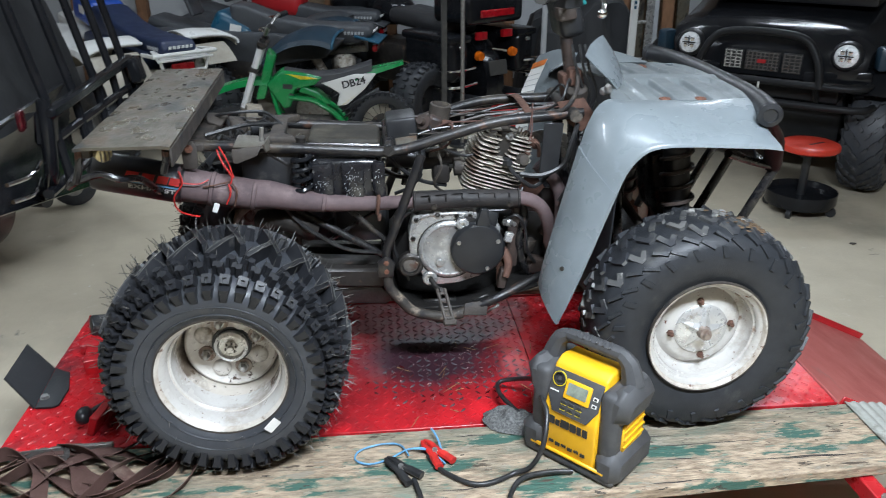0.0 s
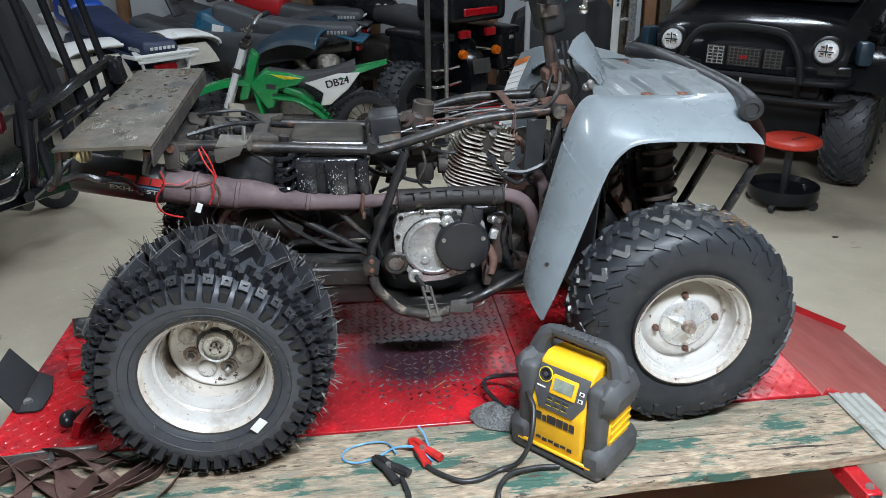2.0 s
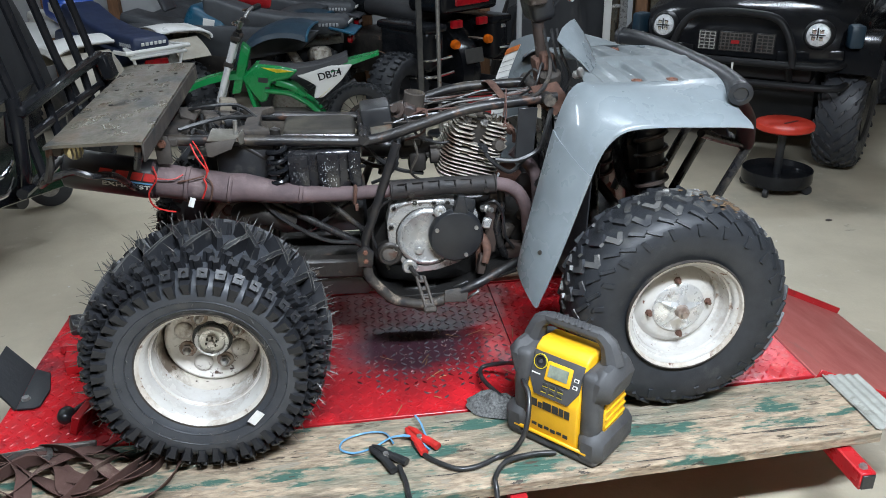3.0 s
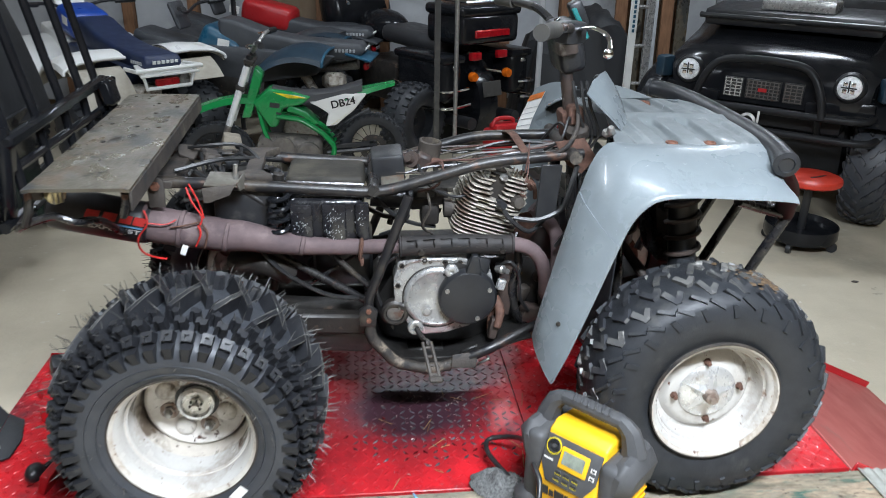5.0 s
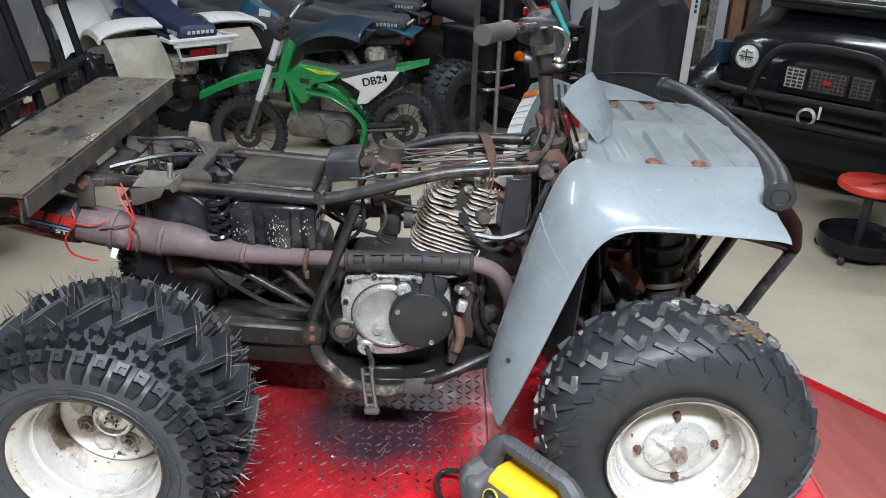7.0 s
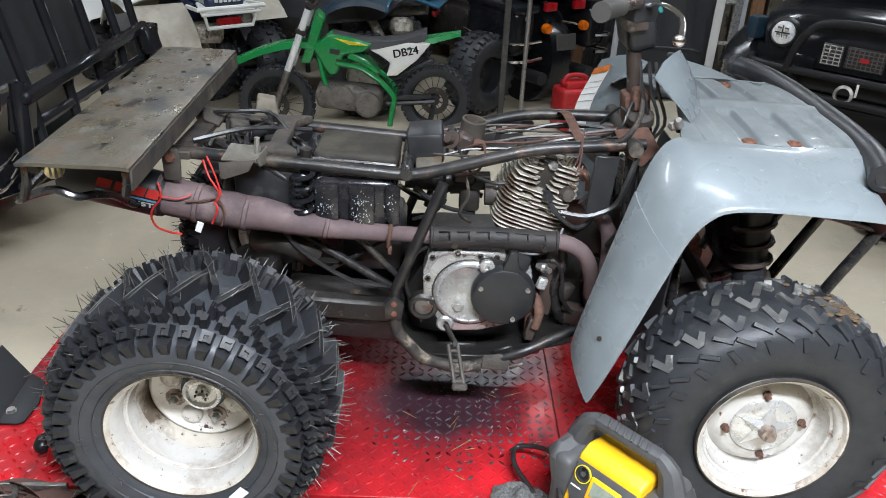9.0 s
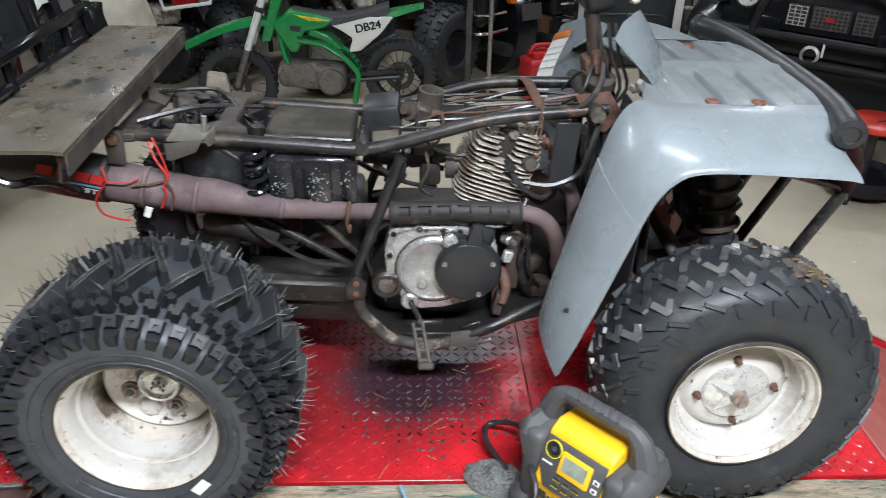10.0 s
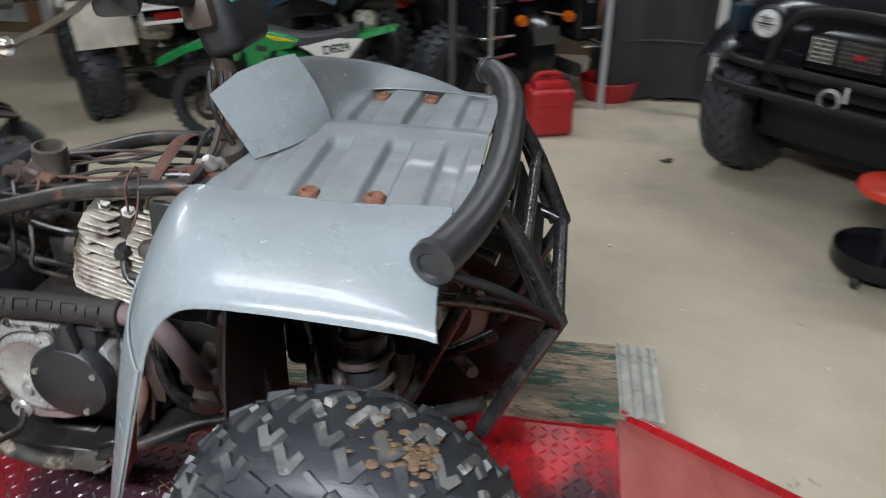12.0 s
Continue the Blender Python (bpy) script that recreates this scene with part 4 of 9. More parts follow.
    tagged(part("whisker", placed(hair, m), "spew", tyre, "thin moulding whiskers on the new tyre"), kind="stuff")
    ax = (0, -1, 0)
    g = G().lathe([(0.134, -0.12), (0.140, -0.11), (0.132, 0.0), (0.136, 0.085), (0.144, 0.118), (0.150, 0.128), (0.146, 0.131), (0.141, 0.126), (0.136, 0.112),
                   (0.134, 0.090), (0.128, 0.084), (0.127, 0.060), (0.1255, 0.030)], (0, 0, 0), ax, 64, False)
    g.f = g.f[:-2]
    rim = part("rim", placed(g, m), "rim", tyre, "deep-dish cream-white steel rim with dirt and rust specks")
    g = G().lathe([(0.1262, 0.034), (0.1240, 0.026), (0.1215, 0.006), (0.117, -0.035), (0.116, -0.085), (0.108, -0.102), (0.094, -0.102), (0.089, -0.090)], (0, 0, 0), ax, 64)
    g.f = g.f[:-2]
    part("barrel", placed(g, m), "barrel_brown", rim, "inner barrel browned by dirt and painted shade")
    g = G().lathe([(0.089, -0.095), (0.098, -0.060), (0.1025, -0.028), (0.1015, -0.018), (0.096, -0.0145), (0.088, -0.017), (0.082, -0.022), (0.060, -0.026), (0.040, -0.026), (0.0, -0.026)], (0, 0, 0), ax, 64)
    g.f = g.f[:-2]
    md = m @ Matrix.Translation((0, -0.014, 0)) @ Matrix.Diagonal((1.13, 1, 1.13, 1))
    part("dish", placed(g, md), "rim_dirty", rim, "dirty pressed wheel dish")
    g = G().lathe([(0.149, 0.127), (0.154, 0.131), (0.158, 0.138), (0.155, 0.144), (0.150, 0.141), (0.1455, 0.1315)], (0, 0, 0), ax, 64, True)
    part("rim_lip", placed(g, m), "rim_edge", rim, "rust-chipped rim lip")
    part("rim_rust", placed(G().lathe([(0.1545, 0.134), (0.1595, 0.137), (0.1570, 0.1450), (0.1530, 0.1445)], (0, 0, 0), ax, 64, True), m), "dusty", rim, "thin dirty outer edge")
    g = G().lathe([(0.1285, 0.0815), (0.1295, 0.0835), (0.1335, 0.0885), (0.1325, 0.090)], (0, 0, 0), ax, 64, True)
    part("rim_step", placed(g, m), "rim_edge", rim)
    for i in range(4):
        a = radians(20 + 90 * i)
        c = (0.060 * math.cos(a), 0, 0.060 * math.sin(a))
        part("lug_nut", placed(G().lathe([(0.012, -0.027), (0.012, -0.017), (0.009, -0.016), (0.0075, -0.004), (0.004, -0.001), (0, -0.001)], c, ax, 6), md), "steel", tyre, "steel wheel nut")
        part("nut_seat", placed(G().lathe([(0.0195, -0.026), (0.0185, -0.0225), (0.0, -0.0225)], c, ax, 20), md), "dusty_steel", tyre, "dark pressed seat under the wheel nut")
        a += math.pi / 4
        c = (0.064 * math.cos(a), 0, 0.064 * math.sin(a))
        part("pressed_boss", placed(G().lathe([(0.0215, -0.028), (0.0205, -0.020), (0.016, -0.0145), (0.008, -0.0125), (0.0, -0.012)], c, ax, 20), md), "rim_dirty", tyre)
    g = G().lathe([(0.037, -0.027), (0.037, -0.010), (0.030, -0.007), (0.027, -0.016), (0.016, -0.016)], (0, 0, 0), ax, 24)
    part("hub", placed(g, md), "chrome_dull", tyre, "silver axle hub")
    part("hub_gap", placed(G().lathe([(0.044, -0.0255), (0.043, -0.0225), (0.036, -0.0225), (0.035, -0.0255)], (0, 0, 0), ax, 32, True), md), "black", tyre, "dark gap round the axle hub")
    g = G().lathe([(0.015, -0.018), (0.015, -0.006), (0.008, -0.005), (0.008, 0.006), (0.0, 0.007)], (0, 0, 0), ax, 6)
    part("castle_nut", placed(g, md), "chrome_dull", tyre, "castle nut on the axle end")
    for i in range(6):
        a = radians(60 * i + 12)
        part("nut_slot", placed(G().box((0.0115 * math.cos(a), 0.0045, 0.0115 * math.sin(a)), (0.004, 0.004, 0.0055), 0.0006, (0, 0, 0)), md), "case_dark", tyre)
    if side < 0:
        g = G().box((0.108, -0.1625, -0.128), (0.040, 0.0015, 0.022), 0.0006, (0, -48, 0))
        part("label", placed(g, m), "sticker", tyre, "small white paper label")


for s_ in (-1, 1):
    front_wheel(s_)
    rear_wheel(s_)


def both(name, pts, r, material, seg=10, smooth=4, label="", flat=1.0):
    """A bar on each side of the bike."""
    a = G().tube(pts, r, seg, smooth, flat=flat)
    part(name, mirror(a), material, quad, label)
    part(name, a, material, quad, label)


def wire(name, pts, r, material, label=""):
    part(name, G().tube(pts, r, 6, 4), material, quad, label)


# frame
both("top_rail", bent([(-0.66, -0.03, 1.035), (-0.40, -0.03, 1.018), (-0.095, -0.03, 0.996), (0.02, -0.03, 1.030), (0.17, -0.03, 1.073), (0.42, 0.0, 1.084)], 0.06), 0.0145, "frame_dusty", smooth=0)
both("cradle_tube", bent([(-0.030, -0.075, 1.00), (-0.108, -0.10, 0.80), (-0.134, -0.10, 0.735), (-0.132, -0.10, 0.66)], 0.018), 0.0125, "frame_dusty", smooth=0)
both("cradle_bend", bent([(-0.132, -0.10, 0.70), (-0.131, -0.10, 0.625), (-0.066, -0.10, 0.545), (0.020, -0.10, 0.522), (0.080, -0.10, 0.532)], 0.022), 0.0150, "cradle_dirt", smooth=0, label="dirt-caked lower bend of the cradle")
both("lower_rail", bent([(0.060, -0.098, 0.530), (0.115, -0.10, 0.548), (0.185, -0.10, 0.578), (0.31, -0.05, 0.615), (0.44, 0.0, 0.62)], 0.02), 0.0140, "frame_dusty", smooth=0)
g = G().prism([(-0.035, -0.018), (0.030, -0.022), (0.036, 0.004), (0.012, 0.020), (-0.030, 0.016)], 0.006, pose(0.115, -0.112, 0.552, 68, 0, 0), 0.0015)
part("peg_plate", g, "dusty", quad, "bent dirty plate on the rail")
g = G().tube([(0.150, -0.125, 0.545), (0.152, -0.150, 0.565), (0.172, -0.152, 0.578), (0.176, -0.13, 0.572)], 0.0035, 6)
part("peg_spring", g, "case_steel", quad)
g = G().prism([(-0.022, -0.03), (0.018, -0.03), (0.024, 0.012), (0.0, 0.034), (-0.024, 0.016)], 0.014, pose(-0.134, -0.112, 0.695, 90, 0, 0), 0.003)
part("cradle_gusset", g, "frame_dusty", quad, "flat gusset where the brace meets the cradle")
for dz in (-0.012, 0.014):
    part("bolt", G().bolt((-0.134, -0.119, 0.695 + dz), (0, -1, 0), 0.006, 0.006), "rust_bolt", quad)
both("down_tube", [(0.40, 0.03, 1.10), (0.40, 0.0, 0.95), (0.42, -0.01, 0.78), (0.44, 0.0, 0.62)], 0.015, "frame")
both("lower_brace", [(-0.381, 0.0, 0.832), (-0.139, 0.0, 0.681)], 0.011, "frame", smooth=0)
both("seat_stay", [(-0.47, -0.02, 1.03), (-0.30, -0.01, 0.90), (-0.13, -0.04, 0.74)], 0.008, "frame", smooth=0)
both("thin_stay", [(-0.30, 0.02, 0.72), (-0.14, 0.0, 0.83)], 0.006, "frame", 6, 0)
for x, z, w, nm in ((-0.115, 1.006, 0.03, "frame"), (0.39, 1.085, 0.034, "dusty"), (0.02, 0.497, 0.05, "frame"), (-0.13, 0.64, 0.03, "frame")):
    g = G().tube([(x, -0.05, z), (x, 0.25, z)], w / 2, 10, 0)
    part("cross_tube", g, nm, quad)
part("rear_plate", G().box((-0.62, MID, 1.03), (0.05, 0.30, 0.02), 0.003), "dusty", quad)
g = G().prism([(-0.065, -0.125), (0.055, -0.125), (0.022, -0.08), (0.018, 0.08), (0.05, 0.125), (-0.06, 0.125), (-0.022, 0.08), (-0.018, -0.08)], 0.022, pose(-0.415, MID, 1.036), 0.005)
part("cross_plate", g, "dusty", quad, "dusty brown frame cross member")
g = G().prism([(-0.035, 0.02), (0.03, 0.028), (0.02, -0.03), (-0.02, -0.02)], 0.012, pose(-0.60, 0.17, 1.05, 25, 10, 0), 0.003).box((-0.545, 0.18, 1.03), (0.05, 0.06, 0.035), 0.008, (8, 20, 30))
part("latch_bracket", g, "dusty", quad, "dusty rusted latch bracket")
g = G().box((-0.52, 0.10, 0.985), (0.14, 0.20, 0.008), 0.002, (4, -6, 0))
part("tail_mount", G().prism([(-0.036, -0.03), (0.034, -0.03), (0.026, 0.020), (-0.022, 0.030)], 0.05, pose(-0.53, 0.43, 1.005, 90, 0, 12), 0.006, 2).box((-0.535, 0.36, 0.985), (0.03, 0.12, 0.02), 0.004), "dull_tan", quad, "dusty tan mount on the tail")
part("tail_tray", g, "black_dusty", quad, "dusty black tray under the tail")
g = G().prism([(-0.055, 0.03), (0.02, 0.04), (0.055, -0.01), (0.02, -0.055), (-0.02, -0.03)], 0.006, pose(0.40, -0.002, 1.085, 90, 0, 0), 0.0015)
part("head_gusset", g, "rust", quad)
part("head_gusset", mirror(g), "rust", quad)
# step in the tail: tabs, bracket and wires
g = G().prism([(-0.018, -0.040), (0.018, -0.040), (0.020, 0.012), (0.014, 0.030), (0.0, 0.034), (-0.014, 0.030), (-0.020, 0.012)], 0.006, pose(-0.627, -0.078, 1.025, 86, 0, 0), 0.001)
part("muffler_tab", g, "dusty", quad, "rusty steel hanger tab")
part("bolt", G().bolt((-0.627, -0.082, 1.038), (0, -1, 0), 0.009, 0.010), "rust_bolt", quad)
# bent bracket: a flat top with a folded front flange and a cut triangular side
g = G().prism([(-0.040, -0.030), (0.040, -0.022), (0.036, 0.045), (-0.030, 0.040)], 0.004, pose(-0.475, -0.068, 1.044, 12, 8, 6), 0.0012)
tb = part("tail_bracket", g, "plate_steel", quad, "dirty bent steel bracket")
part("bracket_flange", G().prism([(-0.042, 0.0), (0.036, 0.006), (0.020, -0.020), (-0.030, -0.036), (-0.040, -0.034)], 0.004, pose(-0.475, -0.098, 1.038, 78, 0, 6), 0.001), "dusty", tb)
part("bracket_side", G().prism([(-0.03, 0.0), (0.045, 0.004), (0.03, -0.03), (-0.02, -0.022)], 0.004, pose(-0.435, -0.062, 1.045, 80, 0, 84), 0.001), "plate_steel", tb)
part("bolt", G().lathe([(0.006, 0), (0.006, 0.040), (0.0, 0.040)], (-0.447, -0.05, 1.04), (0.1, 0, 1), 8), "steel", quad)
# rear carrier: a weathered plate on bent supports
rows = []
for i in range(41):
    u = i / 40
    yy = -0.37 + 0.916 * u
    row = []
    for j in range(11):
        v = j / 10
        x = -0.8205 + 0.205 * v - 0.038 * (u - 0.5)
        if j in (0, 10):
            x += 0.0022 * noise.noise((yy * 22, j, 3.0))
        z = 1.128 + 0.0022 * noise.noise((x * 11, yy * 6, 2.0)) - 0.0025 * max(0, abs(v - 0.5) * 2 - 0.8) / 0.2
        row.append((x, yy + (0.002 * noise.noise((x * 30, i, 1.0)) if i in (0, 40) else 0), z))
    rows.append(row)
bd = part("carrier_plate", G().sheet([r[::-1] for r in rows], 0.007), "board", quad, "stained grey-brown carrier plate with chipped surface")
part("plate_flange", G().box((-0.617, 0.0915, 1.098), (0.006, 0.905, 0.042), 0.002, (0, 0, 2.2)), "dusty", bd)
part("plate_batten", G().box((-0.80, 0.085, 1.108), (0.020, 0.86, 0.022), 0.003, (0, 0, 2.2)), "dusty", bd)
for bx, by in ((-0.66, 0.36), (-0.72, 0.40), (-0.70, 0.28), (-0.655, 0.12), (-0.71, 0.13), (-0.78, 0.16), (-0.75, -0.02)):
    part("bolt", G().bolt((bx, by, 1.1275), (0, 0, 1), 0.0055, 0.004), "case_dark", bd)
for pts in ([(-0.800, -0.335, 1.116), (-0.812, -0.325, 1.07), (-0.832, -0.308, 1.032)], [(-0.612, -0.345, 1.112), (-0.618, -0.335, 1.085), (-0.632, -0.318, 1.052)]):
    leg = part("carrier_leg", G().tube(pts, 0.0088, 8), "frame", quad, "black carrier leg rusted at the top")
    top = Vector(pts[0]).lerp(Vector(pts[1]), 0.45)
    part("leg_rust", G().tube([pts[0], top], 0.0094, 8, 0), "rust", leg)
g = G().tube([(-0.858, -0.285, 1.014), (-0.838, -0.30, 1.028), (-0.815, -0.30, 1.037), (-0.774, -0.30, 1.047), (-0.738, -0.295, 1.032), (-0.722, -0.26, 1.022), (-0.712, -0.20, 0.995), (-0.705, -0.12, 0.94), (-0.70, -0.05, 0.915)], 0.0085, 8)
part("grab_bar", g, "frame", quad, "bent black grab bar")
g = G().tube([(-0.858, -0.285, 1.014), (-0.878, -0.15, 1.012), (-0.885, 0.10, 1.012), (-0.878, 0.35, 1.012), (-0.84, 0.50, 1.02)], 0.0085, 8)
part("grab_bar", g, "frame", quad)
g = G().lathe([(0.0, 0.0), (0.017, 0.002), (0.019, 0.006), (0.017, 0.010), (0.019, 0.014), (0.017, 0.018), (0.018, 0.024), (0.010, 0.028), (0.0, 0.028)], (-0.764, -0.315, 1.106), (0.6, -0.75, -0.2), 16)
rf_ = part("reflector", g, "brass", quad, "small brass-coloured lamp cup")
for k in (-0.009, 0.0, 0.009):
    part("cup_rib", G().tube([(-0.764 + 0.017 + k * 0.8, -0.315 - 0.021 + k * 0.6, 1.088), (-0.764 + 0.019 + k * 0.8, -0.315 - 0.024 + k * 0.6, 1.100), (-0.764 + 0.017 + k * 0.8, -0.315 - 0.021 + k * 0.6, 1.112)], 0.0022, 6, 3), "dull_tan", rf_)
# exhaust
g = G().lathe([(0.0, 0), (0.034, 0.0), (0.050, 0.010), (0.052, 0.03), (0.052, 0.215), (0.050, 0.22), (0.049, 0.235)], (-0.885, -0.055, 0.985), (0.225, 0.0, -0.05), 24)
mf = part("muffler", g, "pipe_black", quad, "black muffler can with red and blue lettering bars")
g = G().tube([(-0.665, -0.055, 0.937), (-0.60, -0.052, 0.921), (-0.52, -0.05, 0.905), (-0.488, -0.05, 0.898), (-0.44, -0.05, 0.895), (-0.37, -0.05, 0.880), (-0.298, -0.05, 0.867), (-0.22, -0.048, 0.861), (-0.147, -0.046, 0.857)],
              [0.046, 0.044, 0.042, 0.041, 0.0385, 0.032, 0.0245, 0.0215, 0.0205], 16)
part("exhaust_pipe", g, "wrap", quad, "brown heat-stained exhaust pipe")
for x, z, r in ((-0.668, 0.9375, 0.0485), (-0.585, 0.918, 0.0440), (-0.478, 0.897, 0.0380), (-0.296, 0.867, 0.0220)):
    g = G().lathe([(r, -0.006), (r + 0.003, -0.004), (r + 0.003, 0.004), (r, 0.006)], (x, -0.054, z), (1, 0, -0.22), 20)
    part("band_clamp", g, "wrap", quad)
g = G().box((-0.150, -0.060, 0.86), (0.010, 0.048, 0.05), 0.004, (0, 8, 0)).box((-0.148, -0.076, 0.828), (0.010, 0.010, 0.02), 0.002)
part("pipe_clamp", g, "rust", quad, "rusty pipe clamp")
g = G().tube([(-0.15, -0.046, 0.857), (-0.06, -0.075, 0.870), (0.08, -0.085, 0.875), (0.226, -0.085, 0.874), (0.295, -0.08, 0.845), (0.328, -0.07, 0.775), (0.340, -0.04, 0.71), (0.375, 0.0, 0.73), (0.375, 0.03, 0.85), (0.31, 0.05, 0.925)], 0.019, 14)
part("header_pipe", g, "wrap", quad, "brown heat-stained header pipe")
def shell(g, x0, x1, a0, a1, n=6, r=0.0262):
    """A piece of the curved shield between two places along the pipe and two angles round it (0: straight out)."""
    rows = []
    for x in (x0, (x0 + x1) / 2, x1):
        z = 0.877 - 0.006 * abs(x - 0.083) / 0.15
        rows.append([(x, -0.083 - r * math.cos(radians(a0 + (a1 - a0) * i / n)), z + r * math.sin(radians(a0 + (a1 - a0) * i / n))) for i in range(n + 1)])
    g.sheet(rows, 0.003)


g = G()
shell(g, -0.052, 0.232, 53, 88)
shell(g, -0.052, 0.232, -60, 2)
edges = (-0.052, -0.036, -0.010, 0.004, 0.034, 0.048, 0.078, 0.092, 0.122, 0.136, 0.166, 0.180, 0.206, 0.232)
for x0, x1 in zip(edges[::2], edges[1::2]):
    shell(g, x0, x1, 1, 54)
for x in (-0.052, 0.232):
    g.tube([(x, -0.083 - 0.0262 * math.cos(radians(q)), 0.873 + 0.0262 * math.sin(radians(q))) for q in (-60, -40, -10, 20, 50, 86)], 0.0035, 6, 2)
for x1 in edges[2::2]:
    # turned-in lip on one side of each slot
    g.box((x1 - 0.002, -0.1015, 0.885), (0.003, 0.010, 0.018), 0.001, (28, 0, 0))
# dark sleeve round the pipe, so that the slots read as shaded
part("shield_lining", G().tube([(-0.050, -0.0765, 0.8705), (0.08, -0.0845, 0.8755), (0.228, -0.0845, 0.8745)], 0.0222, 14, 0), "heat_shield", quad, "dark sleeve added to shade the shield's slots")
hs = part("heat_shield", g, "heat_shield", quad, "curved black heat shield with slots")
for x in (0.0, 0.205):
    part("bolt", G().bolt((x, -0.108, 0.865), (0, -1, -0.2), 0.0075, 0.006), "case_dark", hs)
# muffler lettering: brand as bars, the plain word in letters
tilt = math.degrees(math.atan2(0.05, 0.225))
def on_can(x, h):
    """A frame on the can's near side, h above its middle line."""
    q = math.asin(h / 0.0525)
    zc = 0.985 - (x + 0.885) * 0.05 / 0.225
    return Matrix.Translation((x, -0.055 - 0.0528 * math.cos(q), zc + 0.0528 * math.sin(q))) @ Matrix.Rotation(radians(tilt), 4, "Y") @ Matrix.Rotation(radians(90) - q, 4, "X")


for bx, bw in ((-0.050, 0.034), (-0.012, 0.034), (0.024, 0.030), (0.054, 0.030)):
    part("marking", placed(G().prism([(-bw / 2, -0.010), (bw / 2 - 0.003, -0.010), (bw / 2, 0.010), (-bw / 2 + 0.004, 0.010)], 0.002, Matrix()), on_can(-0.722 + bx, 0.020)), "red_wire", mf, "red brand bar")
part("marking", placed(G().box((0, 0, 0), (0.135, 0.0035, 0.002)), on_can(-0.725, 0.004)), "blue_wire", mf, "thin blue stripe")
word = G()
for dx in (-0.0004, 0.0004):
    word.text("EXHAUST", 0.0155, Matrix.Translation((dx, dx * 0.6, 0)) @ Matrix.Diagonal((1.75, 1, 1, 1)), 0.0008)
part("lettering", placed(word, on_can(-0.727, -0.008)), "sticker", mf, "white word on the black can", smooth=False)

# engine
eng = part("crankcase", G().box((0.055, 0.10, 0.705), (0.25, 0.24, 0.20), 0.03, seg=3).box((0.17, 0.12, 0.66), (0.12, 0.18, 0.12), 0.02, seg=2).box((-0.06, 0.12, 0.66), (0.14, 0.2, 0.13), 0.025), "case_dark", quad, "greasy dark engine block")
XZ = lambda y: pose(0, y, 0, 90, 0, 0)
out = [(-0.055, 0.832), (0.02, 0.840), (0.10, 0.838), (0.150, 0.822), (0.185, 0.79), (0.19, 0.74), (0.175, 0.68), (0.13, 0.640), (0.07, 0.622), (0.01, 0.618), (-0.03, 0.640), (-0.045, 0.68), (-0.068, 0.72), (-0.070, 0.78)]
part("engine_cover", G().prism(out, 0.054, XZ(-0.057), 0.005, 2), "alu", eng, "scuffed silver engine side cover")
g = G().lathe([(0.086, 0.0), (0.085, 0.012), (0.080, 0.017), (0.074, 0.018), (0.068, 0.014), (0.0, 0.013)], (0.042, -0.076, 0.728), (0, -1, 0), 36)
part("cover_boss", g, "alu", eng)
part("cover_seam", G().lathe([(0.086, 0.0), (0.0885, 0.001), (0.090, 0.0)], (0.042, -0.0842, 0.728), (0, -1, 0), 36, True), "case_dark", eng)
part("cover_ridge", G().tube([(-0.058, -0.081, 0.79), (-0.03, -0.083, 0.828), (0.03, -0.083, 0.834), (0.09, -0.083, 0.832)], 0.006, 8), "alu", eng)
# raised dark plate paints in the shade of a recess
g = G().prism([(-0.030, -0.016), (0.028, -0.020), (0.034, 0.010), (0.010, 0.020), (-0.024, 0.018)], 0.006, pose(0.086, -0.088, 0.806, 90, 0, 0), 0.002)
part("cover_recess", g, "grime_fill", eng, "dark plate standing in for a shaded recess in the side cover")
part("cover_lug", G().lathe([(0.018, 0), (0.018, 0.018), (0.012, 0.022), (0.006, 0.022), (0.005, 0.016), (0, 0.016)], (0.078, -0.082, 0.806), (0, -1, 0), 14), "alu", eng)
for x, z in ((-0.048, 0.82), (-0.058, 0.765), (0.01, 0.833), (0.062, 0.828), (0.10, 0.826), (-0.045, 0.70), (0.155, 0.80)):
    part("bolt_boss", G().lathe([(0.0125, 0), (0.0115, 0.008), (0.0085, 0.009), (0, 0.009)], (x, -0.078, z), (0, -1, 0), 12), "alu", eng)
    part("bolt", G().lathe([(0.0075, 0), (0.0075, 0.012), (0.004, 0.013), (0.0035, 0.009), (0, 0.009)], (x, -0.078, z), (0, -1, 0), 6), "case_dark", eng)
g = G().lathe([(0.074, 0.0), (0.076, 0.006), (0.076, 0.024), (0.070, 0.032), (0.062, 0.034), (0.0, 0.035)], (0.120, -0.085, 0.735), (0, -1, 0), 40)
g.prism([(-0.022, 0.0), (0.022, 0.0), (0.012, 0.055), (-0.004, 0.055)], 0.022, pose(0.132, -0.104, 0.80, 90, 0, 0), 0.004)
g.box((0.148, -0.070, 0.815), (0.062, 0.05, 0.055), 0.014, (0, 10, 0), 2)
bc = part("round_cover", g, "black", eng, "round black engine cover")
for a in (-155 + 90, 25, 155):
    c = (0.120 + 0.060 * math.cos(radians(a)), -0.119, 0.735 + 0.060 * math.sin(radians(a)))
    part("screw", G().lathe([(0.006, 0), (0.006, 0.004), (0.003, 0.004), (0.0, 0.002)], c, (0, -1, 0), 10), "steel", bc)
g = G().lathe([(0.036, 0), (0.036, 0.022), (0.030, 0.028), (0.024, 0.028), (0.022, 0.018), (0.0, 0.018)], (-0.066, -0.062, 0.683), (0, -1, 0), 24)
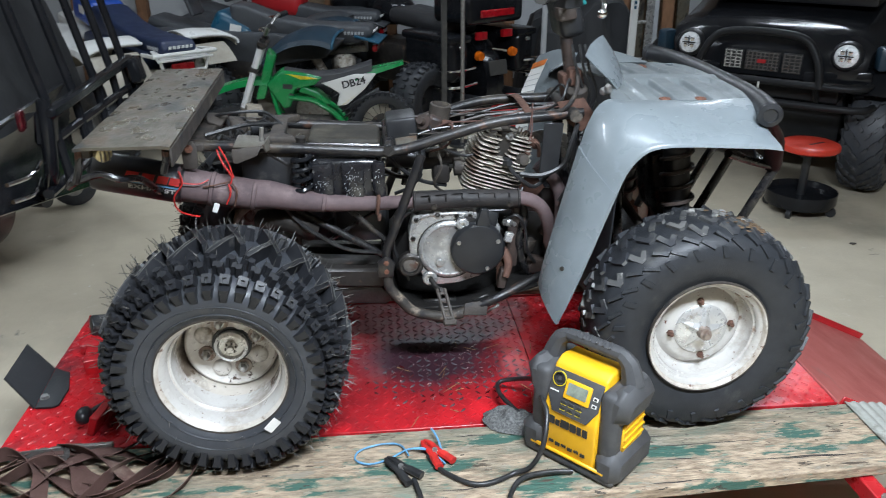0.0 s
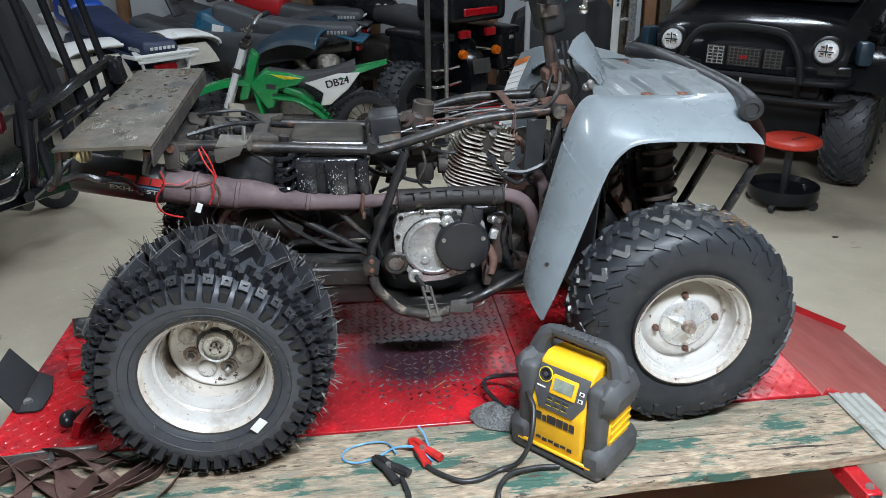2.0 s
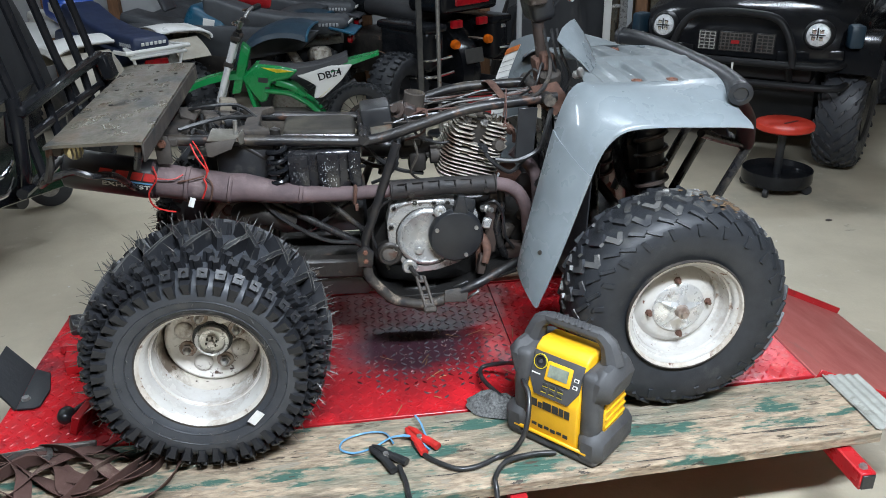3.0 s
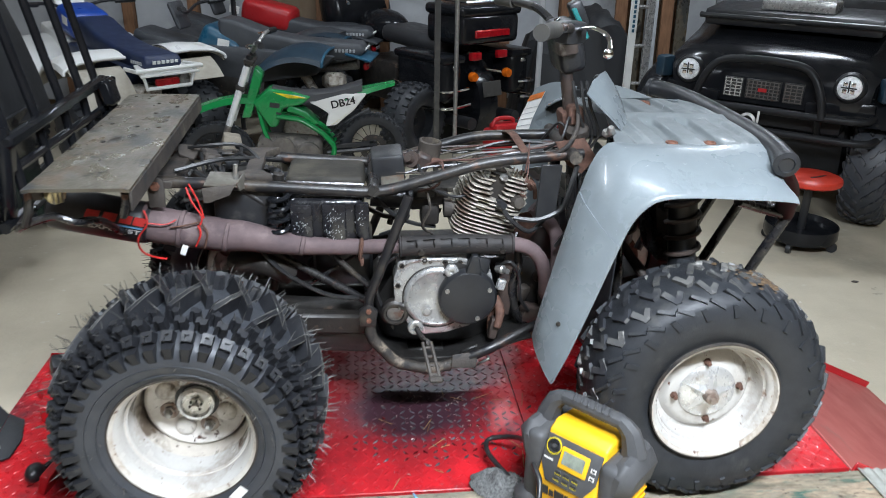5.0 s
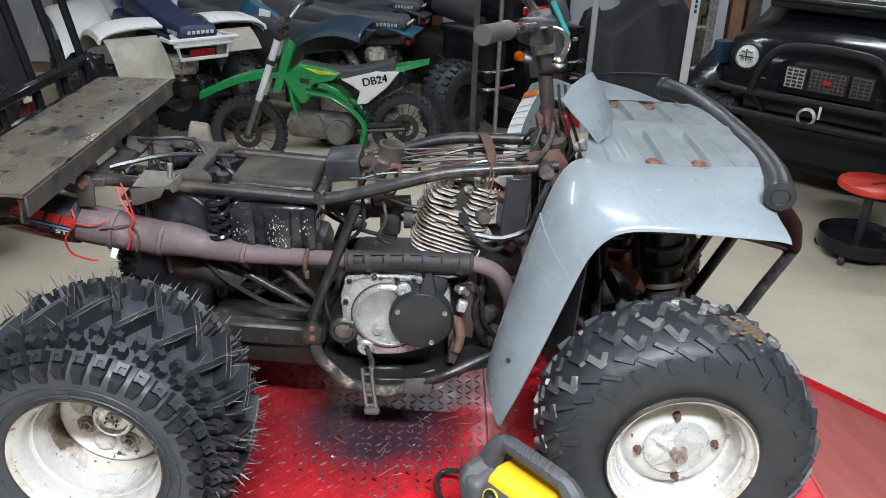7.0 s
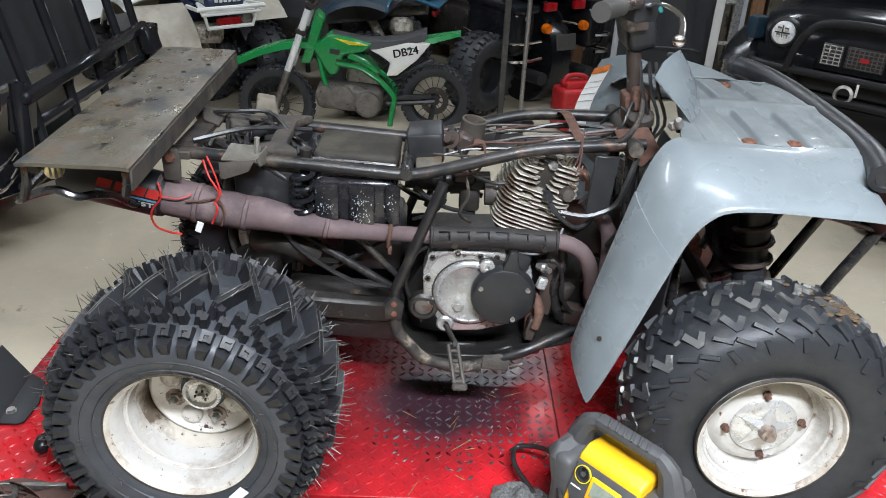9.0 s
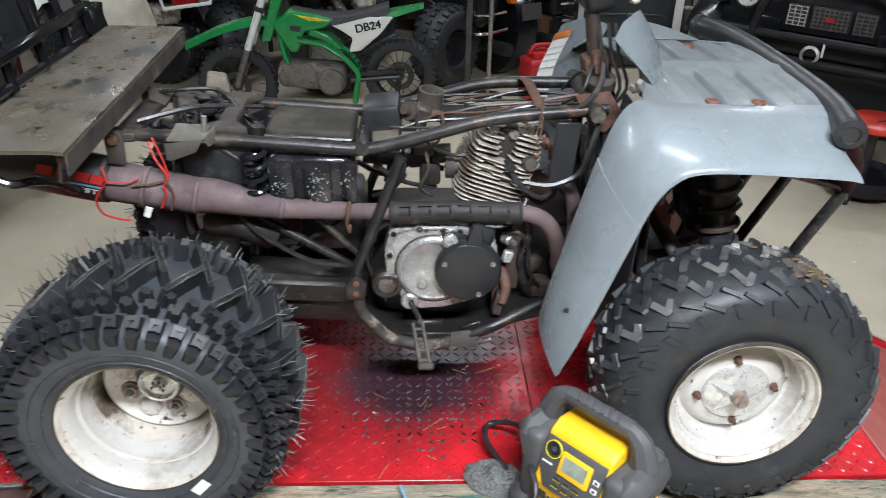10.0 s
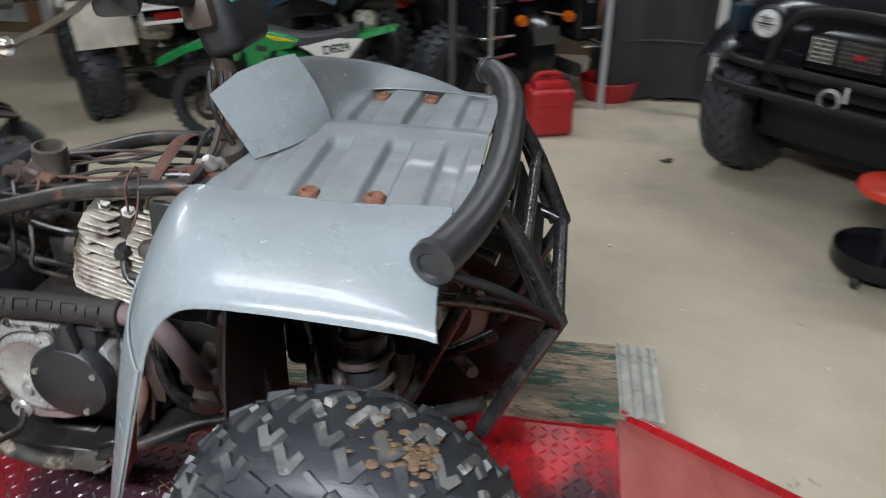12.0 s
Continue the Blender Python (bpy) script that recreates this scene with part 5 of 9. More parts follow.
fc = part("filter_cap", g, "case_dark", eng, "dark oil filter cap")
part("cap_face", G().lathe([(0.0225, 0.016), (0.0215, 0.021), (0.014, 0.023), (0.0, 0.0235)], (-0.066, -0.062, 0.683), (0, -1, 0), 20), "case_steel", fc, "bright worn face of the filter cap")
g = G().lathe([(0.021, 0), (0.021, 0.03), (0.017, 0.034), (0.010, 0.034), (0.009, 0.026), (0.0, 0.026)], (-0.013, -0.062, 0.643), (0, -1, 0), 20)
part("shaft_boss", g, "alu", eng)
g = G().lathe([(0.016, 0), (0.016, 0.012), (0.009, 0.014), (0.009, 0.020), (0, 0.02)], (0.016, -0.078, 0.692), (0, -1, 0), 12)
part("plug", g, "alu", eng)
g = G().tube([(-0.01, -0.09, 0.64), (0.005, -0.13, 0.63), (0.012, -0.20, 0.66)], 0.007, 8)
part("shift_shaft", g, "case_dark", eng)
g = G()
for dx in (-0.011, 0.009):
    g.tube([(0.006 + dx, -0.235, 0.680), (0.012 + dx, -0.268, 0.660), (0.022 + dx, -0.300, 0.622)], 0.0045, 6, 3)
for k in range(4):
    t = k / 3
    g.box((0.006 + 0.015 * t, -0.245 - 0.05 * t, 0.672 - 0.045 * t), (0.024, 0.008, 0.008), 0.002, (-35, 0, 0))
g.box((0.022, -0.303, 0.618), (0.034, 0.020, 0.016), 0.004, (-30, 0, 0))
part("foot_lever", g, "dusty", quad, "rusty ladder-shaped foot lever")
g = G().box((0.20, -0.06, 0.62), (0.025, 0.03, 0.06), 0.004, (0, 12, 0))
part("peg_bracket", g, "frame_rusty", quad)
g = G().sheet([[(-0.125, y, 0.598), (-0.098, y, 0.562), (-0.060, y, 0.538), (0.0, y, 0.524), (0.075, y, 0.526), (0.14, y, 0.545), (0.21, y, 0.572), (0.30, y, 0.600)] for y in (-0.088, -0.03, 0.10, 0.23, 0.288)], 0.005)
g.box((0.03, -0.080, 0.537), (0.15, 0.006, 0.020), 0.002).box((0.135, -0.078, 0.562), (0.05, 0.012, 0.022), 0.003, (0, -20, 0)).box((0.02, 0.10, 0.532), (0.10, 0.24, 0.012), 0.004)
part("skid_plate", g, "grime_fill", quad, "dirty black skid plate under the engine")
# lower crankcase, far foot well and swing arm block, added as dark masses
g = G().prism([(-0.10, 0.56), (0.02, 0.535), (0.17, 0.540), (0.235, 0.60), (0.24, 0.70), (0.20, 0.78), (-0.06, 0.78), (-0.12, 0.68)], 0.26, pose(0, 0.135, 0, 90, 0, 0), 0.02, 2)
part("crankcase", g, "grime_fill", eng, "black lower crankcase")
g = G().sheet([[(-0.14 + 0.6 * u, 0.34 + 0.02 * math.sin(9 * u), 0.61 + h + 0.06 * max(0.0, u - 0.7)) for u in (0, 0.15, 0.3, 0.45, 0.6, 0.75, 0.9, 1.0)] for h in (0.0, 0.04, 0.08, 0.12)], 0.005)
part("foot_well", g, "black_dusty", quad, "dirty black plastic foot well on the far side")
# sheet added to keep the rear lamps off the deck below
part("foot_well", G().sheet([[(-0.12 + 0.40 * u, 0.318 + 0.010 * math.sin(7 * u + 9 * h), 0.445 + h) for u in (0, 0.2, 0.4, 0.6, 0.8, 1.0)] for h in (0.0, 0.05, 0.10, 0.17)], 0.005), "grime_fill", quad, "black sheet added on the far side to block light")
g = G().prism([(-0.50, 0.53), (-0.13, 0.505), (-0.11, 0.545), (-0.20, 0.60), (-0.50, 0.62)], 0.20, pose(0, 0.12, 0, 90, 0, 0), 0.012, 2)
part("chain_guard", g, "grime_fill", quad, "black block added to darken the space under the swing arm")
# black sheet added as a dark backing for the clutter before the engine
rows = []
for i in range(9):
    u = i / 8
    rows.append([(0.185 + 0.24 * v + 0.012 * noise.noise((u * 5, v * 6, 1.0)), 0.035 + 0.022 * noise.noise((u * 7, v * 7, 4.0)), 0.585 + (0.215 - 0.035 * v) * u) for v in (0, 0.125, 0.25, 0.375, 0.5, 0.625, 0.75, 0.875, 1.0)])
part("splash_guard", G().sheet(rows, 0.004), "grime_fill", quad, "crumpled black sheet standing in for dark clutter before the engine")
part("front_hanger", G().prism([(-0.022, -0.085), (0.012, -0.095), (0.020, -0.03), (0.012, 0.03), (0.030, 0.085), (0.0, 0.095), (-0.018, 0.02)], 0.010, pose(0.232, -0.028, 0.735, 90, 0, 0), 0.003), "frame_rusty", quad, "dark rusty engine hanger")
part("front_hanger", G().tube([(0.255, -0.02, 0.86), (0.262, -0.035, 0.79), (0.25, -0.03, 0.72), (0.268, -0.02, 0.64), (0.30, 0.0, 0.60)], [0.011, 0.012, 0.013, 0.012, 0.011], 10), "frame", quad)
for c, d, r_, mm in (((0.31, 0.0, 0.63), (0.06, 0.04, 0.05), (10, 20, 15), "frame_rusty"), ((0.36, -0.005, 0.675), (0.05, 0.05, 0.07), (0, -15, 25), "grime_fill"), ((0.285, 0.005, 0.69), (0.04, 0.03, 0.045), (15, 10, 40), "dusty"), ((0.34, 0.0, 0.74), (0.05, 0.03, 0.04), (0, 25, 10), "frame_rusty")):
    part("engine_fitting", G().box(c, d, 0.009, r_, 2), mm, quad)
# small fittings round the engine's front
part("sensor", G().lathe([(0.0, 0), (0.012, 0), (0.012, 0.02), (0.007, 0.024), (0.007, 0.04), (0, 0.04)], (0.205, -0.05, 0.79), (0.5, -0.8, 0.1), 8), "steel", eng)
part("sensor", G().box((0.215, -0.055, 0.745), (0.022, 0.018, 0.03), 0.003, (0, 15, 10)), "chrome_dull", eng, "bright metal connector")
part("drain_elbow", G().tube([(0.20, -0.03, 0.70), (0.215, -0.06, 0.67), (0.205, -0.08, 0.63)], [0.014, 0.013, 0.010], 10), "rust", eng, "rusty brown elbow")
part("engine_mount", G().prism([(-0.02, -0.045), (0.012, -0.045), (0.020, 0.0), (0.006, 0.05), (-0.02, 0.05)], 0.012, pose(0.205, -0.035, 0.645, 90, 0, 0), 0.003), "rust", eng)
wire("engine_lead", [(0.20, -0.05, 0.80), (0.235, -0.07, 0.815), (0.26, -0.06, 0.77), (0.27, -0.05, 0.70), (0.30, -0.03, 0.65)], 0.005, "cord")
part("tag", G().box((-0.571, -0.112, 0.886), (0.014, 0.002, 0.026), 0.0006, (0, 22, 0)), "sticker", quad, "small white paper tag")
wire("engine_lead", [(0.13, -0.08, 0.845), (0.18, -0.09, 0.84), (0.225, -0.08, 0.85), (0.25, -0.05, 0.89)], 0.004, "cord")
wire("engine_lead", [(-0.06, -0.07, 0.84), (-0.10, -0.06, 0.80), (-0.11, -0.05, 0.72), (-0.07, -0.05, 0.62)], 0.005, "cord")
# cylinder with cooling fins, leaning forward
CM = pose(0.172, 0.075, 0.868, 0, 18, 0)
g = placed(G().lathe([(0.0, -0.05), (0.060, -0.05), (0.060, 0.16), (0.0, 0.16)], (0, 0, 0), (0, 0, 1), 24), CM)
cyl = part("cylinder", g, "case_dark", quad, "finned air-cooled cylinder, cream with dirt")


def fin_outline(w, d, cut_):
    """A rounded fin seen from above, with a notch in its front edge."""
    a, b = w / 2, d / 2
    if cut_ is None:
        return [(-a, b * 0.6), (-a * 0.8, b), (a * 0.8, b), (a, b * 0.6), (a, -b * 0.5), (a * 0.93, -b * 0.78), (a * 0.78, -b * 0.94), (a * 0.5, -b), (-a * 0.5, -b), (-a * 0.78, -b * 0.94), (-a * 0.93, -b * 0.78), (-a, -b * 0.5)]
    return [(-a, b * 0.6), (-a * 0.8, b), (a * 0.8, b), (a, b * 0.6), (a, -b * 0.55), (a * 0.86, -b * 0.86), (a * 0.6, -b), (cut_ + 0.016, -b), (cut_ + 0.010, -b + 0.013), (cut_ - 0.010, -b + 0.013),
            (cut_ - 0.016, -b), (-a * 0.6, -b), (-a * 0.86, -b * 0.86), (-a, -b * 0.55)]


rf = random.Random(4)
for i in range(12):
    w = 0.172 + 0.005 * math.sin(i * 1.3) - (0.010 if i > 9 else 0) - 0.004 * max(0, 3 - i)
    part("fin", placed(G().prism(fin_outline(w, 0.186, -0.03 + 0.05 * (i % 2) if i > 6 else None), 0.0034, pose(-0.004, 0, -0.016 + i * 0.0102, rf.uniform(-0.8, 0.8), rf.uniform(-0.8, 0.8), 0), 0.001, 1), CM), "fin", cyl)
hd_ = part("cylinder_head", placed(G().box((-0.01, 0.02, 0.135), (0.125, 0.11, 0.06), 0.016, (0, 0, 0), 2).box((-0.03, 0.02, 0.165), (0.07, 0.07, 0.03), 0.012, (0, -8, 0), 2), CM), "dusty", cyl, "dirty cylinder head")
for i in range(6):
    z = 0.110 + i * 0.0108
    for x0, x1 in ((-0.084 + 0.004 * i, -0.014 + rf.uniform(-0.006, 0.006)), (0.008 + rf.uniform(-0.006, 0.010), 0.086 - 0.003 * i)):
        d = 0.088 - 0.005 * i + rf.uniform(-0.008, 0.004)
        out_ = [(x0, 0.02), (x0, -d * 0.7), (x0 + 0.010, -d), (x1 - 0.012, -d + rf.uniform(0, 0.008)), (x1, -d * 0.65), (x1, 0.02)]
        part("head_fin", placed(G().prism(out_, 0.0034, pose(0, 0, z, rf.uniform(-1.5, 1.5), rf.uniform(-2, 2), 0), 0.001, 1), CM), "fin", cyl)
for i in range(6):
    part("comb_fin", placed(G().prism([(-0.006, 0.0), (0.006, 0.0), (0.0045, 0.020), (-0.002, 0.024)], 0.0035, pose(0.022 + i * 0.0105, -0.045 + 0.003 * i, 0.166 - 0.003 * i, 90, 0, 80), 0.0008, 1), CM), "fin", cyl)
for x, y, z, r, h in ((-0.045, -0.055, 0.150, 0.010, 0.012), (0.00, -0.062, 0.156, 0.009, 0.012), (0.062, -0.06, 0.120, 0.010, 0.014), (-0.02, 0.02, 0.165, 0.012, 0.014), (0.085, -0.02, 0.145, 0.009, 0.012)):
    part("head_nut", placed(G().lathe([(r * 1.4, 0), (r * 1.4, h * 0.3), (r, h * 0.3), (r * 0.9, h), (0, h)], (x, y, z), (0.1, -0.5, 0.8), 6), CM), "rust" if x > 0.05 else "steel", hd_)
g = placed(G().lathe([(0.0, 0.0), (0.020, 0.0), (0.021, 0.012), (0.015, 0.022), (0.008, 0.024), (0, 0.024)], (0.052, -0.070, 0.105), (0.2, -0.9, 0.3), 8), CM)
part("valve_cap", g, "dusty", hd_)
g = placed(G().box((0.075, -0.01, 0.155), (0.045, 0.05, 0.025), 0.006, (10, 20, 15), 2).tube([(0.07, -0.02, 0.16), (0.095, -0.035, 0.15), (0.11, -0.03, 0.12)], 0.006, 6), CM)
part("head_bracket", g, "rust", quad, "rusty bracket on the cylinder head")
g = placed(G().tube([(0.02, -0.10, 0.085), (0.045, -0.125, 0.07), (0.10, -0.12, 0.055), (0.14, -0.08, 0.09)], 0.006, 8), CM)
part("spark_lead", g, "cord", quad, "black spark plug lead")
g = placed(G().lathe([(0.010, 0), (0.013, 0.012), (0.013, 0.030), (0.009, 0.045), (0, 0.045)], (0.005, -0.065, 0.088), (0.2, -0.9, 0.2), 10), CM)
part("plug_cap", g, "black", quad)
# carburettor and intake between airbox and head
g = G().lathe([(0.0, 0.0), (0.028, 0.0), (0.030, 0.05), (0.024, 0.055), (0.022, 0.10), (0.0, 0.10)], (-0.015, 0.09, 0.935), (1, 0, 0.1), 18).box((0.035, 0.09, 0.90), (0.05, 0.06, 0.06), 0.010, seg=2).box((0.02, 0.06, 0.965), (0.06, 0.04, 0.03), 0.008)
part("carburettor", g, "case_dark", quad, "grimy carburettor")
g = G().tube([(-0.12, 0.09, 0.955), (-0.05, 0.09, 0.945), (-0.01, 0.09, 0.938)], [0.036, 0.032, 0.028], 14)
part("intake_boot", g, "black", quad)
g = G().lathe([(0.026, 0), (0.026, 0.02), (0.018, 0.02), (0.018, 0.045), (0, 0.045)], (0.07, 0.05, 0.925), (1, 0.0, 0.0), 10)
part("intake_flange", g, "dusty", quad)
# airbox, lid and electrics
g = G().box((-0.234, 0.09, 0.922), (0.190, 0.25, 0.125), 0.022, seg=3)
ab = part("airbox", g, "airbox", quad, "black plastic airbox with dust and drips")
for x, w in ((-0.295, 0.055), (-0.215, 0.060), (-0.145, 0.035)):
    g = G().prism([(-w / 2, 0.05), (w / 2, 0.05), (w / 2, -0.045), (w * 0.2, -0.062), (-w / 2, -0.03)], 0.02, pose(x, -0.042, 0.925, 90, 0, 0), 0.006, 2)
    part("side_rib", g, "airbox", ab)
# dried white drips in clusters on the ribs
rd = random.Random(12)
g = G()
for cx, cz, sx_, sz_, n_ in ((-0.300, 0.918, 0.010, 0.011, 34), (-0.216, 0.915, 0.013, 0.026, 80), (-0.150, 0.935, 0.007, 0.012, 18)):
    for i in range(n_):
        x, z, r = rd.gauss(cx, sx_), rd.gauss(cz, sz_), rd.uniform(0.0005, 0.0014)
        if 0.872 < z < 0.972 and abs(x - cx) < 0.026:
            g.ball((x, -0.0525, z), (r, 0.0016, r * rd.uniform(0.8, 1.9)), 6)
tagged(part("drip", g, "sheet", ab, "dried white drips on the black plastic"), kind="stuff")
g = G().box((-0.236, 0.105, 1.006), (0.200, 0.165, 0.038), 0.016, (0, 2, 0), 3)
part("airbox_lid", g, "dusty_lid", ab, "dusty grey-black airbox lid")
g = G().tube([(-0.33, 0.0, 1.018), (-0.14, 0.0, 1.008)], 0.005, 6, 0)
part("lid_clip", g, "frame", ab)
g = G().box((-0.075, 0.11, 1.030), (0.085, 0.12, 0.075), 0.010, (0, -6, 0), 2)
part("relay_box", g, "black", quad)
g = G().box((-0.065, 0.0, 1.012), (0.06, 0.05, 0.012), 0.002, (18, -6, 0))
part("relay_plate", g, "plate_steel", quad)
g = G().lathe([(0.0, 0), (0.022, 0), (0.022, 0.012), (0.012, 0.012), (0.010, 0.03), (0, 0.03)], (-0.01, 0.07, 1.05), (-0.5, -0.7, 0.4), 14).box((0.015, 0.08, 1.045), (0.035, 0.05, 0.05), 0.006, (10, 20, 0))
part("fuel_valve", g, "frame_rusty", quad)
g = G().spring((-0.355, 0.03, 1.01), (-0.385, 0.05, 0.78), 0.030, 0.0065, 7)
part("shock_spring", g, "frame", quad, "black rear shock spring")
g = G().tube([(-0.352, 0.03, 1.03), (-0.39, 0.05, 0.70)], 0.014, 10, 0)
part("shock_body", g, "case_dark", quad)
# rear axle and swing arm
g = G().tube([(-0.532, -0.295, 0.596), (-0.532, 0.495, 0.596)], 0.018, 12, 0)
part("rear_axle", g, "case_dark", quad)
g = G().lathe([(0.0, -0.07), (0.075, -0.07), (0.085, -0.05), (0.085, 0.05), (0.075, 0.07), (0.0, 0.07)], (-0.53, 0.16, 0.60), (0, 1, 0), 26).tube([(-0.53, -0.16, 0.60), (-0.53, 0.36, 0.60)], 0.042, 16, 0)
part("axle_housing", g, "case_dark", quad, "greasy dark axle housing")
g = G().lathe([(0.0, 0), (0.085, 0), (0.088, 0.01), (0.088, 0.06), (0.0, 0.06)], (-0.53, -0.165, 0.60), (0, -1, 0), 28)
part("rear_drum", g, "rust", quad, "rusty rear brake drum")
for y in (0.02, 0.20):
    part("swing_arm", G().box((-0.33, y, 0.615), (0.40, 0.045, 0.06), 0.008, (0, 3, 0)), "case_dark", quad)
g = G().tube([(-0.48, 0.05, 0.78), (-0.40, 0.0, 0.80), (-0.34, 0.02, 0.76)], 0.035, 10)
part("final_drive_cover", g, "case_dark", quad)
g = G().box((-0.26, 0.10, 0.59), (0.34, 0.10, 0.08), 0.02, (0, 4, 0), 2)
part("drive_tunnel", g, "case_dark", quad)
g = G().box((-0.20, 0.12, 0.78), (0.16, 0.16, 0.16), 0.03, seg=2)
part("battery_tray", g, "black", quad)
g = G().prism([(-0.085, -0.06), (0.065, -0.075), (0.070, 0.062), (-0.05, 0.062), (-0.085, 0.03)], 0.02, pose(-0.425, -0.012, 0.945, 90, 0, 0), 0.006)
part("inner_guard", g, "black", quad, "black plastic inner guard")
part("inner_guard", G().box((-0.48, 0.12, 0.90), (0.17, 0.16, 0.13), 0.03, (0, 10, 0), 2), "black", quad)
part("guard_spring", G().spring((-0.348, -0.045, 1.0), (-0.352, -0.04, 0.86), 0.024, 0.0065, 5), "gloss", quad, "black coil behind the airbox")
# wires and hoses


wire("red_wire", [(-0.56, -0.07, 1.03), (-0.545, -0.09, 1.0), (-0.525, -0.095, 0.965), (-0.53, -0.10, 0.945)], 0.0023, "red_wire", "red wire")
wire("red_wire", [(-0.555, -0.06, 1.035), (-0.532, -0.085, 1.0), (-0.52, -0.095, 0.96)], 0.002, "red_wire", "red wire")
wire("red_wire", [(-0.655, -0.10, 0.985), (-0.648, -0.112, 0.955), (-0.672, -0.116, 0.92), (-0.668, -0.112, 0.885), (-0.645, -0.10, 0.865), (-0.62, -0.09, 0.855)], 0.0024, "red_wire", "frayed red wire")
wire("red_wire", [(-0.655, -0.11, 0.957), (-0.61, -0.105, 0.95), (-0.585, -0.095, 0.958)], 0.0018, "red_wire", "red wire")
wire("red_wire", [(-0.535, -0.10, 0.945), (-0.53, -0.102, 0.925), (-0.545, -0.10, 0.89)], 0.0023, "red_wire", "red wire")
wire("wire_twist", [(-0.53, -0.09, 0.95), (-0.565, -0.10, 0.945), (-0.60, -0.10, 0.94)], 0.0022, "rust", "twisted brown wire")
wire("wire_twist", [(-0.53, -0.095, 0.95), (-0.515, -0.10, 0.925), (-0.525, -0.10, 0.885)], 0.0025, "rust", "twisted brown wire")
rc = random.Random(8)
for k in range(8):
    y = 0.02 + 0.024 * k
    j = lambda a: rc.uniform(-a, a)
    wire("cable", [(-0.045 + j(0.02), y + j(0.02), 1.035 + j(0.012)), (0.05 + j(0.02), y + j(0.02), 1.045 + j(0.012)), (0.14 + j(0.02), y + j(0.02), 1.058 + j(0.01)), (0.25, y + j(0.02), 1.068 + j(0.01)), (0.38, 0.05 + 0.012 * k, 1.085 + j(0.012))],
         rc.uniform(0.0024, 0.0042), ("dusty", "cord", "strap", "frame_rusty")[k % 4])
wire("cable", [(0.00, 0.03, 1.05), (0.03, 0.0, 1.0), (0.10, 0.02, 0.965), (0.16, 0.01, 0.985)], 0.004, "cord")
wire("cable", [(0.02, 0.05, 1.04), (0.06, 0.02, 1.06), (0.05, -0.01, 1.01), (0.0, 0.02, 0.98)], 0.0035, "strap")
wire("cable", [(0.33, 0.05, 1.08), (0.36, 0.0, 1.12), (0.385, 0.03, 1.17), (0.40, 0.05, 1.12)], 0.0035, "cord")
wire("cable", [(0.34, 0.12, 1.09), (0.37, 0.06, 1.15), (0.40, 0.04, 1.10), (0.42, 0.0, 1.04)], 0.0035, "cord")
wire("hose", [(0.40, -0.03, 1.06), (0.375, -0.06, 1.0), (0.36, -0.05, 0.95), (0.30, -0.055, 0.925), (0.24, -0.05, 0.93)], 0.007, "cord", "black rubber hose")
wire("hose", [(0.43, -0.04, 1.05), (0.40, -0.06, 0.98), (0.385, -0.05, 0.90), (0.36, -0.03, 0.84)], 0.006, "cord", "black rubber hose")
wire("wire_tie", [(0.262, -0.05, 1.05), (0.268, -0.052, 1.10), (0.275, -0.02, 1.115), (0.272, -0.04, 1.05), (0.262, -0.05, 1.02)], 0.0022, "strap", "tan tie")
wire("hose", [(-0.60, 0.0, 1.05), (-0.50, 0.06, 1.06), (-0.42, 0.12, 1.045), (-0.36, 0.16, 1.03)], 0.006, "cord", "black rubber hose")
wire("hose", [(-0.62, 0.20, 1.05), (-0.55, 0.14, 1.075), (-0.46, 0.16, 1.07), (-0.40, 0.10, 1.04)], 0.005, "cord", "black rubber hose")
wire("hose", [(-0.42, -0.02, 0.87), (-0.36, -0.04, 0.80), (-0.25, -0.03, 0.72), (-0.16, -0.02, 0.70)], 0.006, "cord", "black rubber hose")
g = G().box((0.325, -0.05, 1.0), (0.055, 0.008, 0.14), 0.002, (0, 4, 8))
part("rubber_flap", g, "black", quad, "hanging black rubber flap")

# dark cables and a linkage in the gap between the airbox and the cylinder
for pts, r_, mm in (([(-0.13, 0.06, 0.98), (-0.08, 0.03, 0.93), (-0.02, 0.05, 0.885), (0.05, 0.08, 0.86)], 0.006, "cord"), ([(-0.14, 0.14, 0.90), (-0.07, 0.12, 0.875), (0.0, 0.13, 0.905), (0.07, 0.12, 0.89)], 0.007, "frame_rusty"),
                    ([(-0.03, 0.04, 0.99), (-0.025, 0.02, 0.93), (-0.05, 0.03, 0.88), (-0.10, 0.05, 0.85)], 0.005, "cord"), ([(-0.10, 0.16, 0.99), (-0.06, 0.15, 0.92), (-0.07, 0.16, 0.84)], 0.009, "case_dark"),
                    ([(0.02, 0.02, 0.985), (0.03, 0.0, 0.94), (0.01, 0.01, 0.89), (0.04, 0.05, 0.85)], 0.004, "dusty")):
    wire("cable", pts, r_, mm)
part("throttle_link", G().prism([(-0.022, -0.014), (0.020, -0.018), (0.026, 0.006), (0.004, 0.020), (-0.020, 0.012)], 0.010, pose(-0.045, 0.05, 0.905, 80, 12, 0), 0.003), "case_dark", quad, "greasy throttle linkage plate")
rc = random.Random(31)
